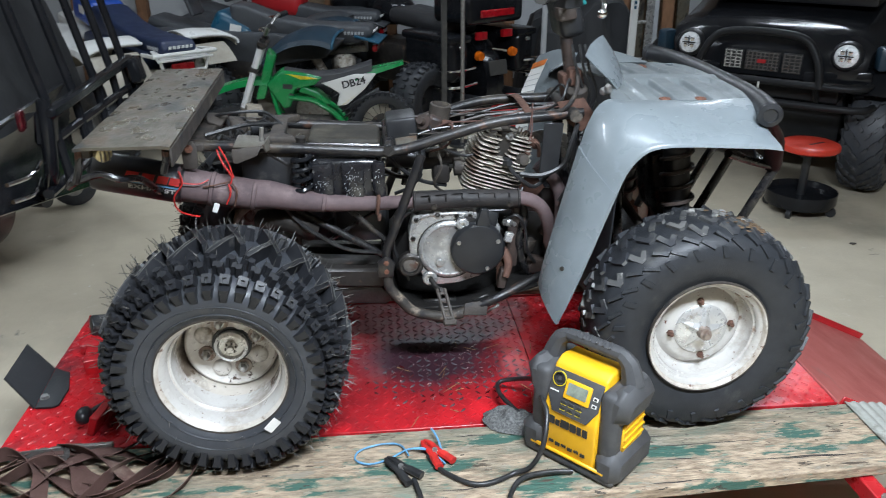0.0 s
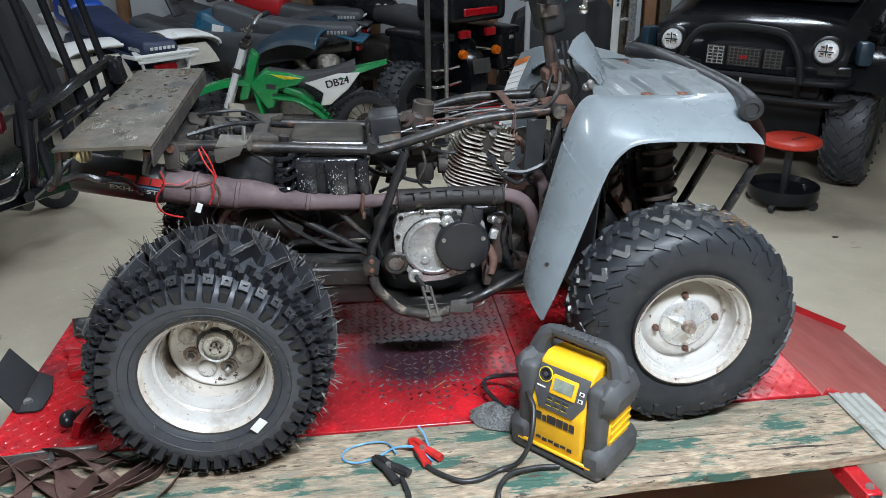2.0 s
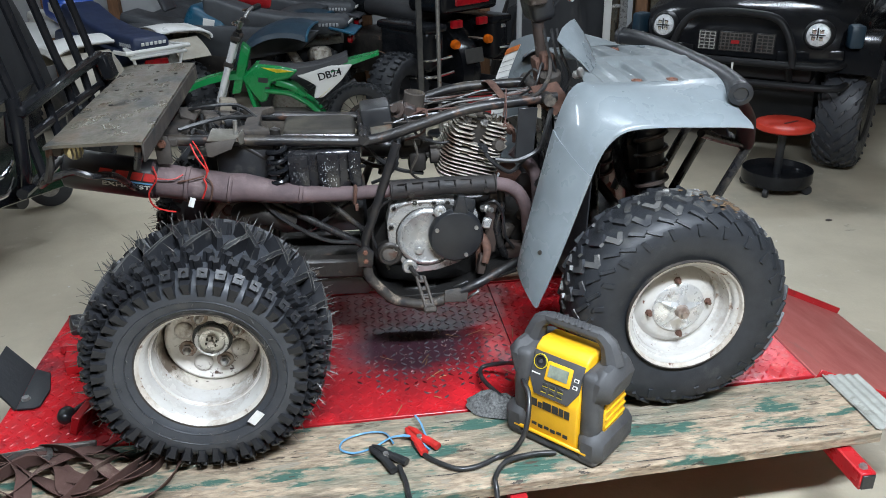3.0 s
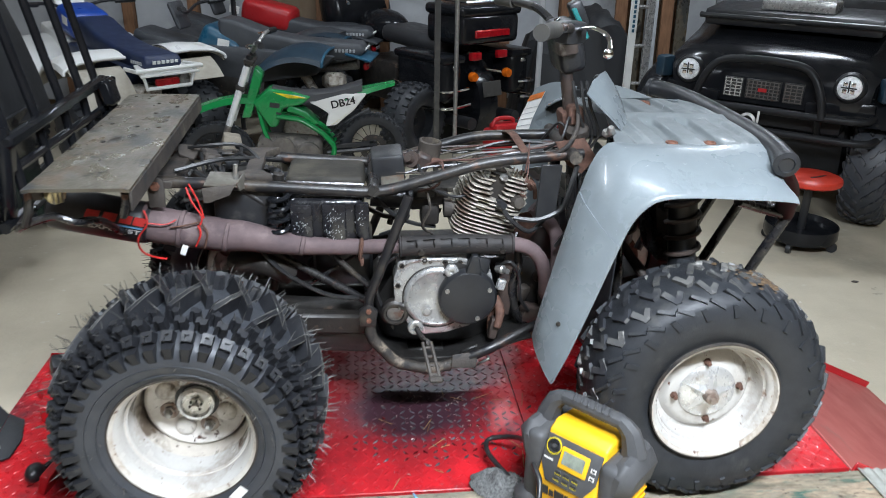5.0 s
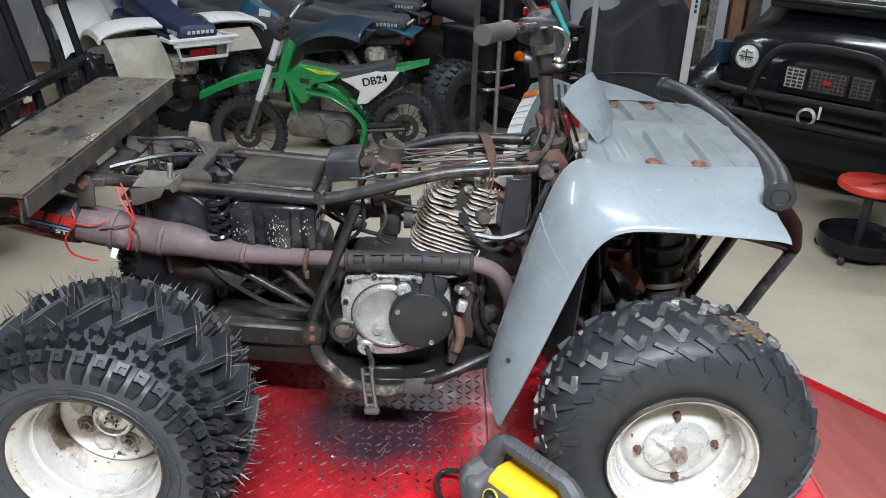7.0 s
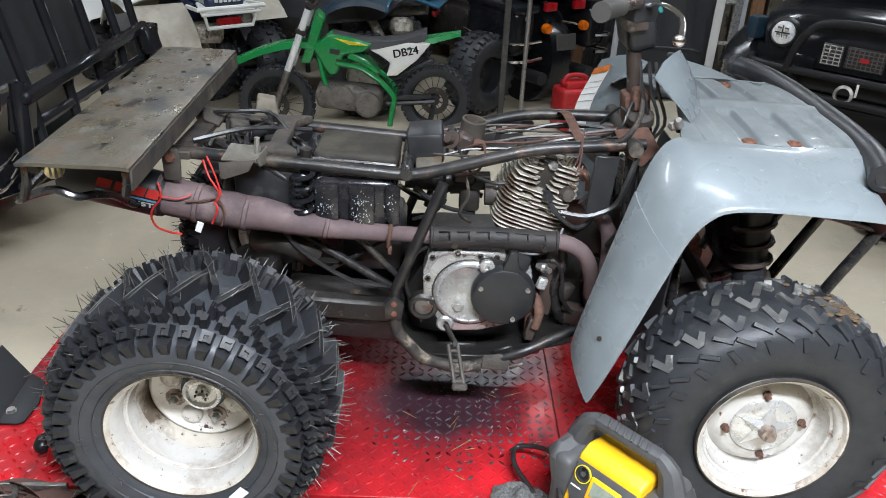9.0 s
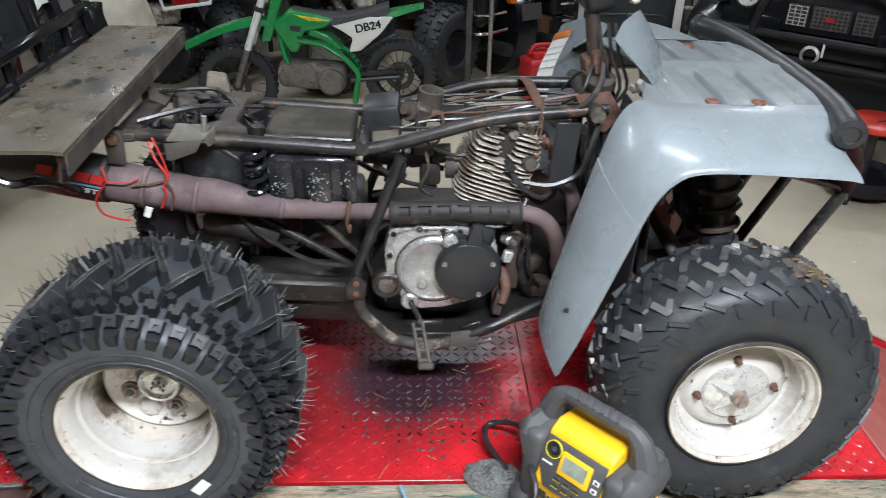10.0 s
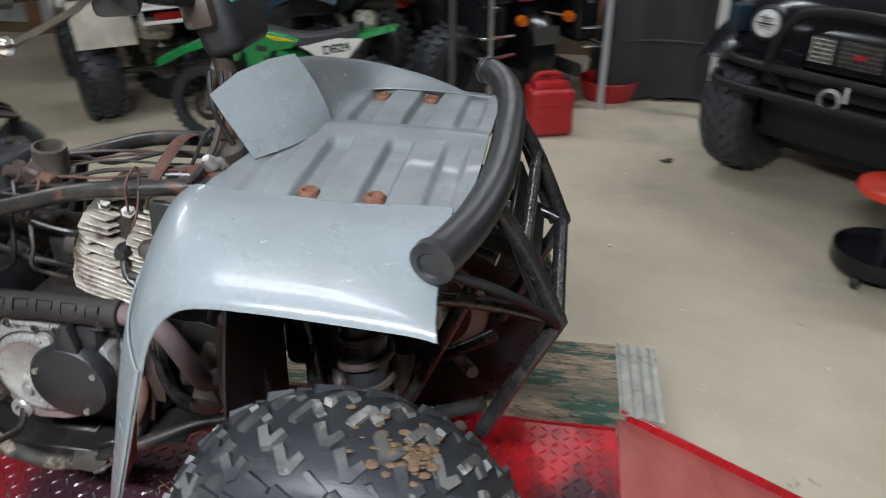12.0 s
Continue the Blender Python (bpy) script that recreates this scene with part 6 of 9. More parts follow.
for k in range(9):
    x, y = rc.uniform(-0.60, -0.46), rc.uniform(0.02, 0.20)
    pts = [(x, y, 1.03 + rc.uniform(-0.02, 0.02))]
    for i in range(3):
        pts.append((pts[-1][0] + rc.uniform(-0.02, 0.07), pts[-1][1] + rc.uniform(-0.05, 0.05), 1.025 + rc.uniform(-0.03, 0.03)))
    wire("tail_wire", pts, rc.uniform(0.0025, 0.0055), rc.choice(("cord", "cord", "dusty", "frame_rusty")))
for k in range(6):
    c = (rc.uniform(-0.61, -0.47), rc.uniform(0.0, 0.22), 1.01 + rc.uniform(-0.01, 0.02))
    part("tail_fitting", G().box(c, (rc.uniform(0.02, 0.05), rc.uniform(0.02, 0.05), rc.uniform(0.015, 0.03)), 0.005, (rc.uniform(-20, 20), rc.uniform(-20, 20), rc.uniform(0, 90)), 2), rc.choice(("dusty", "black", "frame_rusty")), quad)
for k in range(7):
    c = Vector((rc.uniform(-0.03, 0.30), rc.uniform(0.03, 0.18), 1.035 + rc.uniform(0.0, 0.02)))
    part("cable_clip", G().box(c, (rc.uniform(0.012, 0.03), rc.uniform(0.012, 0.03), rc.uniform(0.01, 0.02)), 0.003, (rc.uniform(-20, 20), rc.uniform(-20, 20), rc.uniform(0, 90))), rc.choice(("dusty", "rust", "black")), quad)

# front: steering, arms and shocks
g = G().tube([(0.44, MID, 0.85), (0.415, MID, 1.10), (0.375, MID, 1.34)], 0.017, 12, 0)
part("steering_stem", g, "frame_rusty", quad, "rusty steering stem")
part("bar_clamp", G().box((0.375, MID, 1.345), (0.05, 0.10, 0.05), 0.008, (0, -10, 0), 2), "frame_rusty", quad)
g = G().box((0.41, MID, 1.14), (0.06, 0.07, 0.08), 0.01, (0, -12, 0), 2).box((0.405, 0.06, 1.17), (0.035, 0.05, 0.05), 0.006)
part("steering_head", g, "rust", quad, "greasy rusty steering head")
part("head_clamp", G().lathe([(0.026, 0), (0.030, 0.006), (0.030, 0.026), (0.024, 0.032), (0.018, 0.034)], (0.415, 0.045, 1.115), (-0.2, -0.3, 1), 14), "dusty", quad)
part("head_clamp", G().tube([(0.345, -0.01, 1.085), (0.375, -0.02, 1.11), (0.40, 0.0, 1.15), (0.405, 0.03, 1.19)], [0.005, 0.006, 0.006, 0.004], 8), "dusty", quad, "rusty bent bracket")
part("head_strap", G().tube([(0.255, 0.232, 1.078), (0.262, 0.16, 1.100), (0.270, 0.08, 1.092), (0.280, -0.02, 1.074)], [0.010, 0.013, 0.012, 0.010], 8, 3, flat=0.35), "rust", quad, "rusty steel strap")
part("intake_cup", G().lathe([(0.030, 0), (0.030, 0.05), (0.024, 0.052), (0.022, 0.02), (0.0, 0.02)], (0.03, 0.10, 1.045), (0.15, -0.1, 1), 16), "dusty", quad, "dusty brown open cup")
for dx in (0.0, 0.02, 0.035):
    part("control_cable", G().tube([(0.39 + dx, 0.04, 1.26), (0.40 + dx, 0.02, 1.20), (0.43 + dx, 0.03, 1.12), (0.42, 0.05, 1.05)], 0.004, 6), "cord", quad)
g = G().tube([(0.262, -0.23, 1.415), (0.325, -0.13, 1.41), (0.362, 0.0, 1.375), (0.372, MID, 1.36), (0.375, 0.20, 1.375), (0.345, 0.33, 1.41), (0.29, 0.46, 1.415)], 0.011, 10)
hb = part("handlebar", g, "frame", quad, "black handlebar")
for a, b in (((0.222, -0.305, 1.420), (0.272, -0.215, 1.416)), ((0.27, 0.50, 1.416), (0.305, 0.43, 1.415))):
    part("grip", G().tube([a, [(u + v) / 2 for u, v in zip(a, b)], b], [0.018, 0.0165, 0.018], 14, 0), "black_dusty", hb, "worn grey rubber grip")
g = G().tube([(0.345, -0.10, 1.400), (0.365, -0.17, 1.415), (0.378, -0.25, 1.405), (0.355, -0.335, 1.386)], [0.008, 0.007, 0.006, 0.006], 10, flat=0.6).ball((0.352, -0.339, 1.385), 0.011)
part("brake_lever", g, "chrome", hb, "silver brake lever with ball end")
g = G().box((0.338, -0.09, 1.395), (0.06, 0.055, 0.05), 0.010, (0, 0, 25), 2)
part("switch_housing", g, "black", hb)
part("gauge_pod", G().box((0.388, 0.14, 1.335), (0.07, 0.14, 0.13), 0.02, (0, -15, 0), 3), "black", hb, "black instrument pod")
part("gauge_glass", G().lathe([(0.030, 0), (0.034, 0.004), (0.030, 0.007), (0.0, 0.008)], (0.350, 0.14, 1.375), (-0.75, 0, 0.65), 20), "display", hb)
part("key_housing", G().box((0.405, 0.10, 1.415), (0.035, 0.04, 0.07), 0.008, (0, -25, 0), 2), "black", hb)
part("throttle_trim", G().box((0.408, 0.085, 1.395), (0.012, 0.02, 0.085), 0.003, (0, -30, 0)), "teal_bright", hb, "teal plastic strip")
for s_ in (-1, 1):
    yy = lambda v: MID + s_ * v
    g = G().tube([(0.655, yy(0.20), 1.03), (0.675, yy(0.245), 0.70)], [0.036, 0.034], 16, 0).lathe([(0.036, 0), (0.038, 0.006), (0.036, 0.012)], (0.656, yy(0.203), 1.01), (0, 0, -1), 16)
    sh = part("shock_absorber", g, "black", quad, "black front shock with rusty coil")
    part("coil", G().spring((0.657, yy(0.205), 1.00), (0.674, yy(0.243), 0.73), 0.041, 0.0062, 6.5), "frame_rusty", sh, "dark rusty coil spring")
    for z0, z1, x in ((0.60, 0.585, 0.53), (0.60, 0.585, 0.80), (0.80, 0.66, 0.56)):
        part("control_arm", G().tube([(x, yy(0.08), z0 + 0.02), (0.667, yy(0.30), z1)], 0.013, 10, 0), "frame_rusty", quad)
    part("knuckle", G().tube([(0.667, yy(0.30), 0.53), (0.667, yy(0.31), 0.66)], [0.024, 0.02], 10, 0), "rust", quad)
    part("tie_rod", G().tube([(0.50, yy(0.04), 0.68), (0.60, yy(0.30), 0.63)], 0.008, 8, 0), "frame_rusty", quad)
    part("front_rail", G().tube([(0.43, yy(0.09), 0.63), (0.70, yy(0.09), 0.64), (0.84, yy(0.11), 0.70)], 0.014, 10), "frame", quad)
    part("upright_stay", G().tube([(0.47, yy(0.12), 1.08), (0.52, yy(0.13), 0.90), (0.55, yy(0.12), 0.66)], 0.013, 10), "frame", quad)
    part("fender_stay", G().tube([(0.55, yy(0.10), 1.06), (0.70, yy(0.12), 1.05), (0.86, yy(0.16), 1.02)], 0.011, 10), "frame", quad)
    part("bumper_side", G().tube([(0.855, yy(0.20), 1.13), (0.905, yy(0.19), 1.05), (0.952, yy(0.18), 0.945), (0.955, yy(0.178), 0.925), (0.90, yy(0.178), 0.815), (0.846, yy(0.178), 0.697)], 0.0135, 10, 3), "frame", quad, "black bumper upright")
    part("bumper_gusset", G().tube([(0.812, yy(0.375), 1.115), (0.875, yy(0.30), 1.05), (0.935, yy(0.20), 0.955), (0.948, yy(0.182), 0.925)], [0.018, 0.024, 0.026, 0.018], 10, 4, flat=0.3), "bar_black", quad, "black side plate of the bumper")
    part("bumper_brace", G().tube([(0.835, yy(0.185), 1.005), (0.70, yy(0.165), 0.70)], 0.0125, 10, 0), "frame", quad)
    part("bumper_link", G().tube([(0.95, yy(0.178), 0.935), (0.86, yy(0.20), 0.965), (0.78, yy(0.25), 1.00)], 0.012, 10), "frame", quad)
g = G().lathe([(0.0, -0.10), (0.075, -0.10), (0.085, -0.06), (0.085, 0.06), (0.075, 0.10), (0.0, 0.10)], (0.60, MID, 0.66), (0, 1, 0), 24)
part("front_differential", g, "case_dark", quad)
g = G().box((0.70, MID, 0.86), (0.10, 0.16, 0.20), 0.02, (0, -10, 0), 2).box((0.52, MID, 0.86), (0.09, 0.20, 0.26), 0.02, seg=2)
part("front_frame_box", g, "frame", quad)
g = G().tube([(0.372, -0.02, 0.66), (0.395, -0.045, 0.80), (0.41, -0.05, 0.86)], 0.022, 12)
part("front_tank_bracket", g, "wrap", quad)
g = G().tube([(0.955, -0.075, 0.93), (0.955, 0.275, 0.93)], 0.0125, 10, 0)
part("bumper_cross", g, "frame", quad)
g = G().tube([(0.90, -0.09, 1.06), (0.90, 0.29, 1.06)], 0.0105, 10, 0)
part("bumper_cross", g, "frame", quad)
g = G().box((0.895, MID, 1.0), (0.008, 0.30, 0.13), 0.003, (0, -22, 0))
part("bumper_plate", g, "black", quad)
g = G().tube([(0.804, -0.285, 1.138), (0.820, -0.235, 1.138), (0.836, -0.17, 1.138), (0.849, -0.07, 1.138), (0.854, 0.05, 1.139), (0.850, 0.25, 1.143), (0.835, 0.38, 1.147), (0.811, 0.465, 1.150), (0.784, 0.515, 1.151)], 0.0265, 18)
bt = part("bumper_tube", g, "black", quad, "thick black front bumper tube with end caps")
for c, ax in (((0.801, -0.290, 1.137), (-0.27, -0.95, -0.12)), ((0.781, 0.520, 1.151), (-0.5, 0.86, 0.0))):
    part("end_cap", G().lathe([(0.0265, -0.012), (0.0295, -0.010), (0.0295, 0.004), (0.018, 0.008), (0.016, 0.004), (0.0, 0.004)], c, ax, 20), "black", bt)

# grey front fender: two flared arches, the ribbed deck between them and the cowl
def spline_rows(rows, per):
    """Points between rows of control points along a smooth curve, column by column."""
    res = []
    n = len(rows)
    for i in range(n - 1):
        for s in range(per):
            t = s / per
            new_row = []
            for j in range(len(rows[0])):
                a, b, c, d = (Vector(rows[k][j]) for k in (max(i - 1, 0), i, i + 1, min(i + 2, n - 1)))
                new_row.append(0.5 * (2 * b + (c - a) * t + (2 * a - 5 * b + 4 * c - d) * t * t + (3 * b - a - 3 * c + d) * t ** 3))
            res.append(new_row)
    res.append([Vector(p) for p in rows[-1]])
    return res


def transpose(rows):
    return [list(r) for r in zip(*rows)]


ARCH = [
    [(0.276, -0.195, 0.668), (0.276, -0.235, 0.650), (0.284, -0.285, 0.630), (0.296, -0.325, 0.612), (0.300, -0.330, 0.616)],
    [(0.285, -0.195, 0.72), (0.286, -0.235, 0.71), (0.298, -0.290, 0.695), (0.319, -0.330, 0.675), (0.326, -0.334, 0.678)],
    [(0.315, -0.195, 0.85), (0.318, -0.235, 0.84), (0.334, -0.293, 0.82), (0.360, -0.333, 0.80), (0.369, -0.337, 0.802)],
    [(0.348, -0.190, 0.98), (0.350, -0.230, 0.97), (0.368, -0.292, 0.945), (0.398, -0.334, 0.918), (0.408, -0.338, 0.918)],
    [(0.388, -0.170, 1.10), (0.392, -0.215, 1.085), (0.408, -0.285, 1.055), (0.432, -0.333, 1.020), (0.442, -0.338, 1.012)],
    [(0.432, -0.150, 1.150), (0.440, -0.20, 1.145), (0.452, -0.275, 1.108), (0.468, -0.332, 1.068), (0.476, -0.340, 1.058)],
    [(0.490, -0.158, 1.152), (0.498, -0.205, 1.148), (0.505, -0.272, 1.126), (0.512, -0.333, 1.090), (0.516, -0.343, 1.076)],
    [(0.580, -0.160, 1.150), (0.585, -0.207, 1.147), (0.590, -0.272, 1.128), (0.592, -0.334, 1.094), (0.592, -0.346, 1.079)],
    [(0.680, -0.162, 1.147), (0.685, -0.208, 1.143), (0.690, -0.274, 1.122), (0.692, -0.334, 1.090), (0.694, -0.347, 1.074)],
    [(0.762, -0.160, 1.149), (0.768, -0.215, 1.138), (0.774, -0.280, 1.110), (0.778, -0.336, 1.084), (0.782, -0.349, 1.069)],
    [(0.806, -0.160, 1.149), (0.806, -0.230, 1.128), (0.806, -0.285, 1.098), (0.812, -0.338, 1.078), (0.816, -0.351, 1.064)],
]
arch = transpose(spline_rows(transpose(spline_rows(ARCH, 4)), 4))
g = G().sheet([r[::-1] for r in arch], 0.0035)
ff = part("front_fender", g, "fender", quad, "scratched grey plastic front fender")
low = [[p + Vector((-0.0035, -0.0035, 0.0)) for p in r[::-1]] for r in arch[:15]]
part("flap_extension", G().sheet(low, 0.003), "fender", ff, "grey lower flap bolted over the fender")
part("flap_screw", G().lathe([(0.006, 0), (0.006, 0.003), (0, 0.004)], low[6][8], (-0.6, -0.8, 0), 10), "case_dark", ff)
far_rows = [r[::-1] for r in arch]
far = mirror(G().sheet(far_rows[18:], 0.0035))
for p in far.v:
    p.z -= 0.004
part("fender_side", far, "fender", ff, "raised far side of the grey fender")


def deck_z(x, y):
    z = 1.160 - 0.006 * ((y - MID) / 0.23) ** 2 - 0.05 * max(0, x - 0.62) ** 1.3
    for cx, depth in ((0.597, 0.015), (0.692, 0.015), (0.782, 0.008), (0.520, 0.006)):
        w = abs(x - cx)
        d = 0.5 + 0.5 * math.cos(math.pi * min(1, max(0, (w - 0.012) / 0.012)))
        e = min(1, max(0, (abs(y - MID) - 0.035) / 0.02))
        z -= depth * d * e
    z += 0.006 * (1 - min(1, abs(y - MID) / 0.03))
    edge = min(1, max(0, (abs(y - MID) - 0.215) / 0.03))
    return z - 0.002 * edge


rows = []
for i in range(49):
    y = MID - 0.266 + 0.532 * i / 48
    x0, x1 = 0.452 + 0.05 * (1 - min(1, abs(y - MID) / 0.24)), 0.826 - 0.006 * max(0, (abs(y - MID) - 0.12) / 0.145) ** 2
    rows.append([(x0 + (x1 - x0) * j / 140, y, deck_z(x0 + (x1 - x0) * j / 140, y)) for j in range(141)])
part("fender_deck", G().sheet(rows[::-1], 0.0045), "fender_dusty_dim", ff, "grey ribbed deck of the front fender")
for x in (0.597, 0.692):
    for y in (-0.13, 0.33):
        g = G().lathe([(0.016, 0), (0.017, 0.004), (0.014, 0.011), (0.009, 0.011), (0.008, 0.005), (0, 0.005)], (x, y, deck_z(x, y) - 0.001), (0, 0, 1), 12)
        part("fender_bolt", g, "rust_bolt", ff, "rusty domed bolt")
# the deck's far edge sweeps up into a rim that runs back to the cowl
rim_top = [(0.494, 0.135, 1.258), (0.505, 0.215, 1.243), (0.528, 0.300, 1.220), (0.572, 0.372, 1.196), (0.667, 0.398, 1.168), (0.745, 0.400, 1.140), (0.806, 0.388, 1.118)]
rim_low = [(0.560, 0.130, 1.157), (0.560, 0.205, 1.157), (0.562, 0.275, 1.156), (0.580, 0.345, 1.1545), (0.667, 0.352, 1.1545), (0.745, 0.352, 1.150), (0.806, 0.350, 1.144)]
mids = [tuple(0.30 * a + 0.70 * b - (0.014 if k == 2 else 0.0) for k, (a, b) in enumerate(zip(p, q))) for p, q in zip(rim_top, rim_low)]
mids2 = [tuple(0.68 * a + 0.32 * b - (0.010 if k == 2 else 0.0) for k, (a, b) in enumerate(zip(p, q))) for p, q in zip(rim_top, rim_low)]
curl = [(p[0] - 0.004, p[1] + 0.010, p[2] - 0.004) for p in rim_top]
part("fender_rim", G().sheet(transpose(spline_rows(transpose(spline_rows([curl, rim_top, mids2, mids, rim_low], 4)), 5)), 0.003), "fender_dusty_dim", ff, "upswept far rim of the grey fender")
# black liner between the front wheel and the engine
liner = [[(0.452, -0.215, 0.60), (0.436, -0.12, 0.585), (0.432, 0.0, 0.58), (0.432, 0.10, 0.58)], [(0.455, -0.215, 0.75), (0.440, -0.12, 0.74), (0.436, 0.0, 0.74), (0.436, 0.10, 0.74)],
         [(0.468, -0.20, 0.92), (0.456, -0.11, 0.92), (0.452, 0.0, 0.92), (0.452, 0.10, 0.92)], [(0.492, -0.18, 1.08), (0.486, -0.10, 1.09), (0.482, 0.0, 1.09), (0.482, 0.10, 1.09)]]
part("inner_liner", G().sheet(transpose(spline_rows(transpose(spline_rows(liner, 4)), 3)), 0.004), "black", quad, "dusty black plastic liner behind the wheel")
# cowl panels round the steering stem
cow = [[(0.413, -0.015, 1.240), (0.440, 0.035, 1.262), (0.475, 0.085, 1.272), (0.500, 0.130, 1.270)],
       [(0.438, -0.030, 1.215), (0.470, 0.020, 1.225), (0.505, 0.070, 1.232), (0.528, 0.125, 1.232)],
       [(0.468, -0.048, 1.188), (0.500, 0.005, 1.190), (0.532, 0.060, 1.192), (0.550, 0.120, 1.192)],
       [(0.494, -0.062, 1.160), (0.522, -0.005, 1.158), (0.548, 0.055, 1.158), (0.562, 0.115, 1.158)]]
g = G().sheet(spline_rows(cow, 3), 0.003)
part("cowl_panel", g, "fender", ff, "upright grey cowl panel")
part("cowl_panel", mirror(g, 0.13), "fender", ff, "upright grey cowl panel")
g = G().lathe([(0.010, 0), (0.010, 0.014), (0.006, 0.02), (0.0, 0.02)], (0.452, -0.112, 1.166), (-0.3, -0.5, 0.8), 10).box((0.448, -0.10, 1.163), (0.03, 0.02, 0.02), 0.005, (20, 0, 30))
part("fender_clip", g, "steel", ff, "metal fender clip")
# far flap of the fender with its warning label
flap = [[(0.505, 0.40, 1.176), (0.458, 0.465, 1.178), (0.405, 0.515, 1.150)],
        [(0.475, 0.41, 1.11), (0.428, 0.470, 1.11), (0.377, 0.520, 1.085)],
        [(0.448, 0.41, 1.03), (0.400, 0.470, 1.03), (0.350, 0.520, 1.01)],
        [(0.430, 0.41, 0.90), (0.385, 0.470, 0.90), (0.336, 0.520, 0.88)],
        [(0.41, 0.42, 0.74), (0.375, 0.470, 0.72), (0.328, 0.520, 0.70)]]
fl = transpose(spline_rows(transpose(spline_rows(flap, 4)), 4))
fp = part("fender_flap", G().sheet(fl, 0.0035), "fender", ff, "grey rear flap of the front fender")
lab = [[Vector(p) + Vector((-0.004, -0.003, 0.002)) for p in r[5:9]] for r in fl[2:14]]
part("warning_label", G().sheet(lab, 0.001), "sticker", fp, "white warning label with orange heading")
lab = [[Vector(p) + Vector((-0.006, -0.0045, 0.003)) for p in r[5:9]] for r in fl[2:4]]
part("label_heading", G().sheet(lab, 0.001), "orange", fp)
for k in range(4, 13):
    lab = [[Vector(p) + Vector((-0.006, -0.0045, 0.003)) for p in r[5:9]] for r in fl[k:k + 2]]
    a, b = lab
    bar = [[u + (v - u) * 0.38 for u, v in zip(a, b)], [u + (v - u) * 0.47 for u, v in zip(a, b)]]
    part("label_line", G().sheet(bar, 0.0008), "print_grey", fp)


# ---- small things on the near plank ----
def inflator():
    """Cordless air compressor: yellow body between dark rubber pods, with handle, control panel and side vents."""
    root = thing("air_compressor", "yellow and dark grey portable air compressor on the plank", "compressor", (0.355, -0.466, PLANK), -47.0)
    P = lambda nm, g, m, parent=root, lab="", **k: part(nm, g, m, parent, lab, world=False, **k)
    prof = [(-0.086, 0.012), (-0.089, 0.155), (-0.046, 0.262), (-0.02, 0.276), (0.045, 0.268), (0.075, 0.20), (0.075, 0.012)]
    body = P("body", G().prism([(y, z) for y, z in prof], 0.150, pose(0, 0, 0, 90, 0, 90), 0.008, 3), "yellow", root, "yellow plastic body")
    for s in (-1, 1):
        pod = P("side_pod", G().box((s * 0.096, 0.0, 0.135), (0.050, 0.160, 0.235), 0.018, seg=3), "grey_rubber", root, "dark grey rubber side pod")
        P("upper_pad", G().box((s * 0.112, -0.004, 0.212), (0.066, 0.150, 0.104), 0.026, (0, s * 12, 0), 1), "grey_rubber", pod)
        P("lower_pad", G().box((s * 0.106, 0.0, 0.046), (0.072, 0.186, 0.088), 0.020, seg=1), "grey_rubber", pod)
        vent = P("side_vent", G().box((s * 0.122, 0.005, 0.122), (0.008, 0.100, 0.078), 0.003, (0, 0, 0)), "yellow", pod, "yellow slatted side vent")
        for k in range(3):
            P("vent_slat", G().box((s * 0.127, 0.005, 0.100 + k * 0.022), (0.006, 0.094, 0.009), 0.002, (s * 4, s * 18, 0)), "yellow", vent)
    P("base", G().box((0, 0.0, 0.016), (0.262, 0.182, 0.032), 0.014, seg=3), "grey_rubber", root)
    P("base_stripe", G().box((0.0, -0.090, 0.036), (0.215, 0.008, 0.010), 0.003), "yellow")
    g = G().box((0, 0.006, 0.318), (0.156, 0.036, 0.026), 0.010, seg=2)
    for s in (-1, 1):
        g.tube([(s * 0.068, 0.006, 0.318), (s * 0.096, 0.006, 0.300), (s * 0.112, 0.004, 0.250)], [0.016, 0.022, 0.030], 8, 2)
    hd = P("handle", g, "grey_rubber", root, "ribbed dark grey carrying handle")
    for k in range(6):
        P("grip_rib", G().box((-0.045 + k * 0.018, 0.002, 0.331), (0.007, 0.030, 0.006), 0.002, (0, 0, 20)), "grey_rubber", hd)
    # slanted control panel
    a = math.degrees(math.atan2(0.262 - 0.155, -0.046 + 0.089))
    pm = Matrix.Translation((0, -0.0692, 0.2085)) @ Matrix.Rotation(radians(a), 4, "X")
    L = lambda g: placed(g, pm)
    pn = P("control_panel", L(G().prism([(-0.070, 0.048), (0.070, 0.048), (0.070, -0.020), (0.048, -0.058), (-0.048, -0.058), (-0.070, -0.020)], 0.004, pose(0, 0, 0.001), 0.001)), "grey_rubber", root, "dark control panel")
    P("screen_bezel", L(G().box((0.008, 0.008, 0.004), (0.072, 0.050, 0.008), 0.004, seg=2)), "yellow", pn)
    P("screen", L(G().box((0.008, 0.010, 0.0085), (0.054, 0.030, 0.002))), "screen", pn, "greenish-grey display")
    P("outlet", L(G().lathe([(0.017, 0.002), (0.017, 0.006), (0.014, 0.007), (0.013, 0.003), (0.0, 0.003)], (-0.048, 0.024, 0), (0, 0, 1), 20)), "print", pn)
    P("outlet_ring", L(G().lathe([(0.0170, 0.003), (0.019, 0.003), (0.019, 0.0062), (0.0170, 0.0062)], (-0.048, 0.024, 0), (0, 0, 1), 24, True)), "decal_yellow", pn)
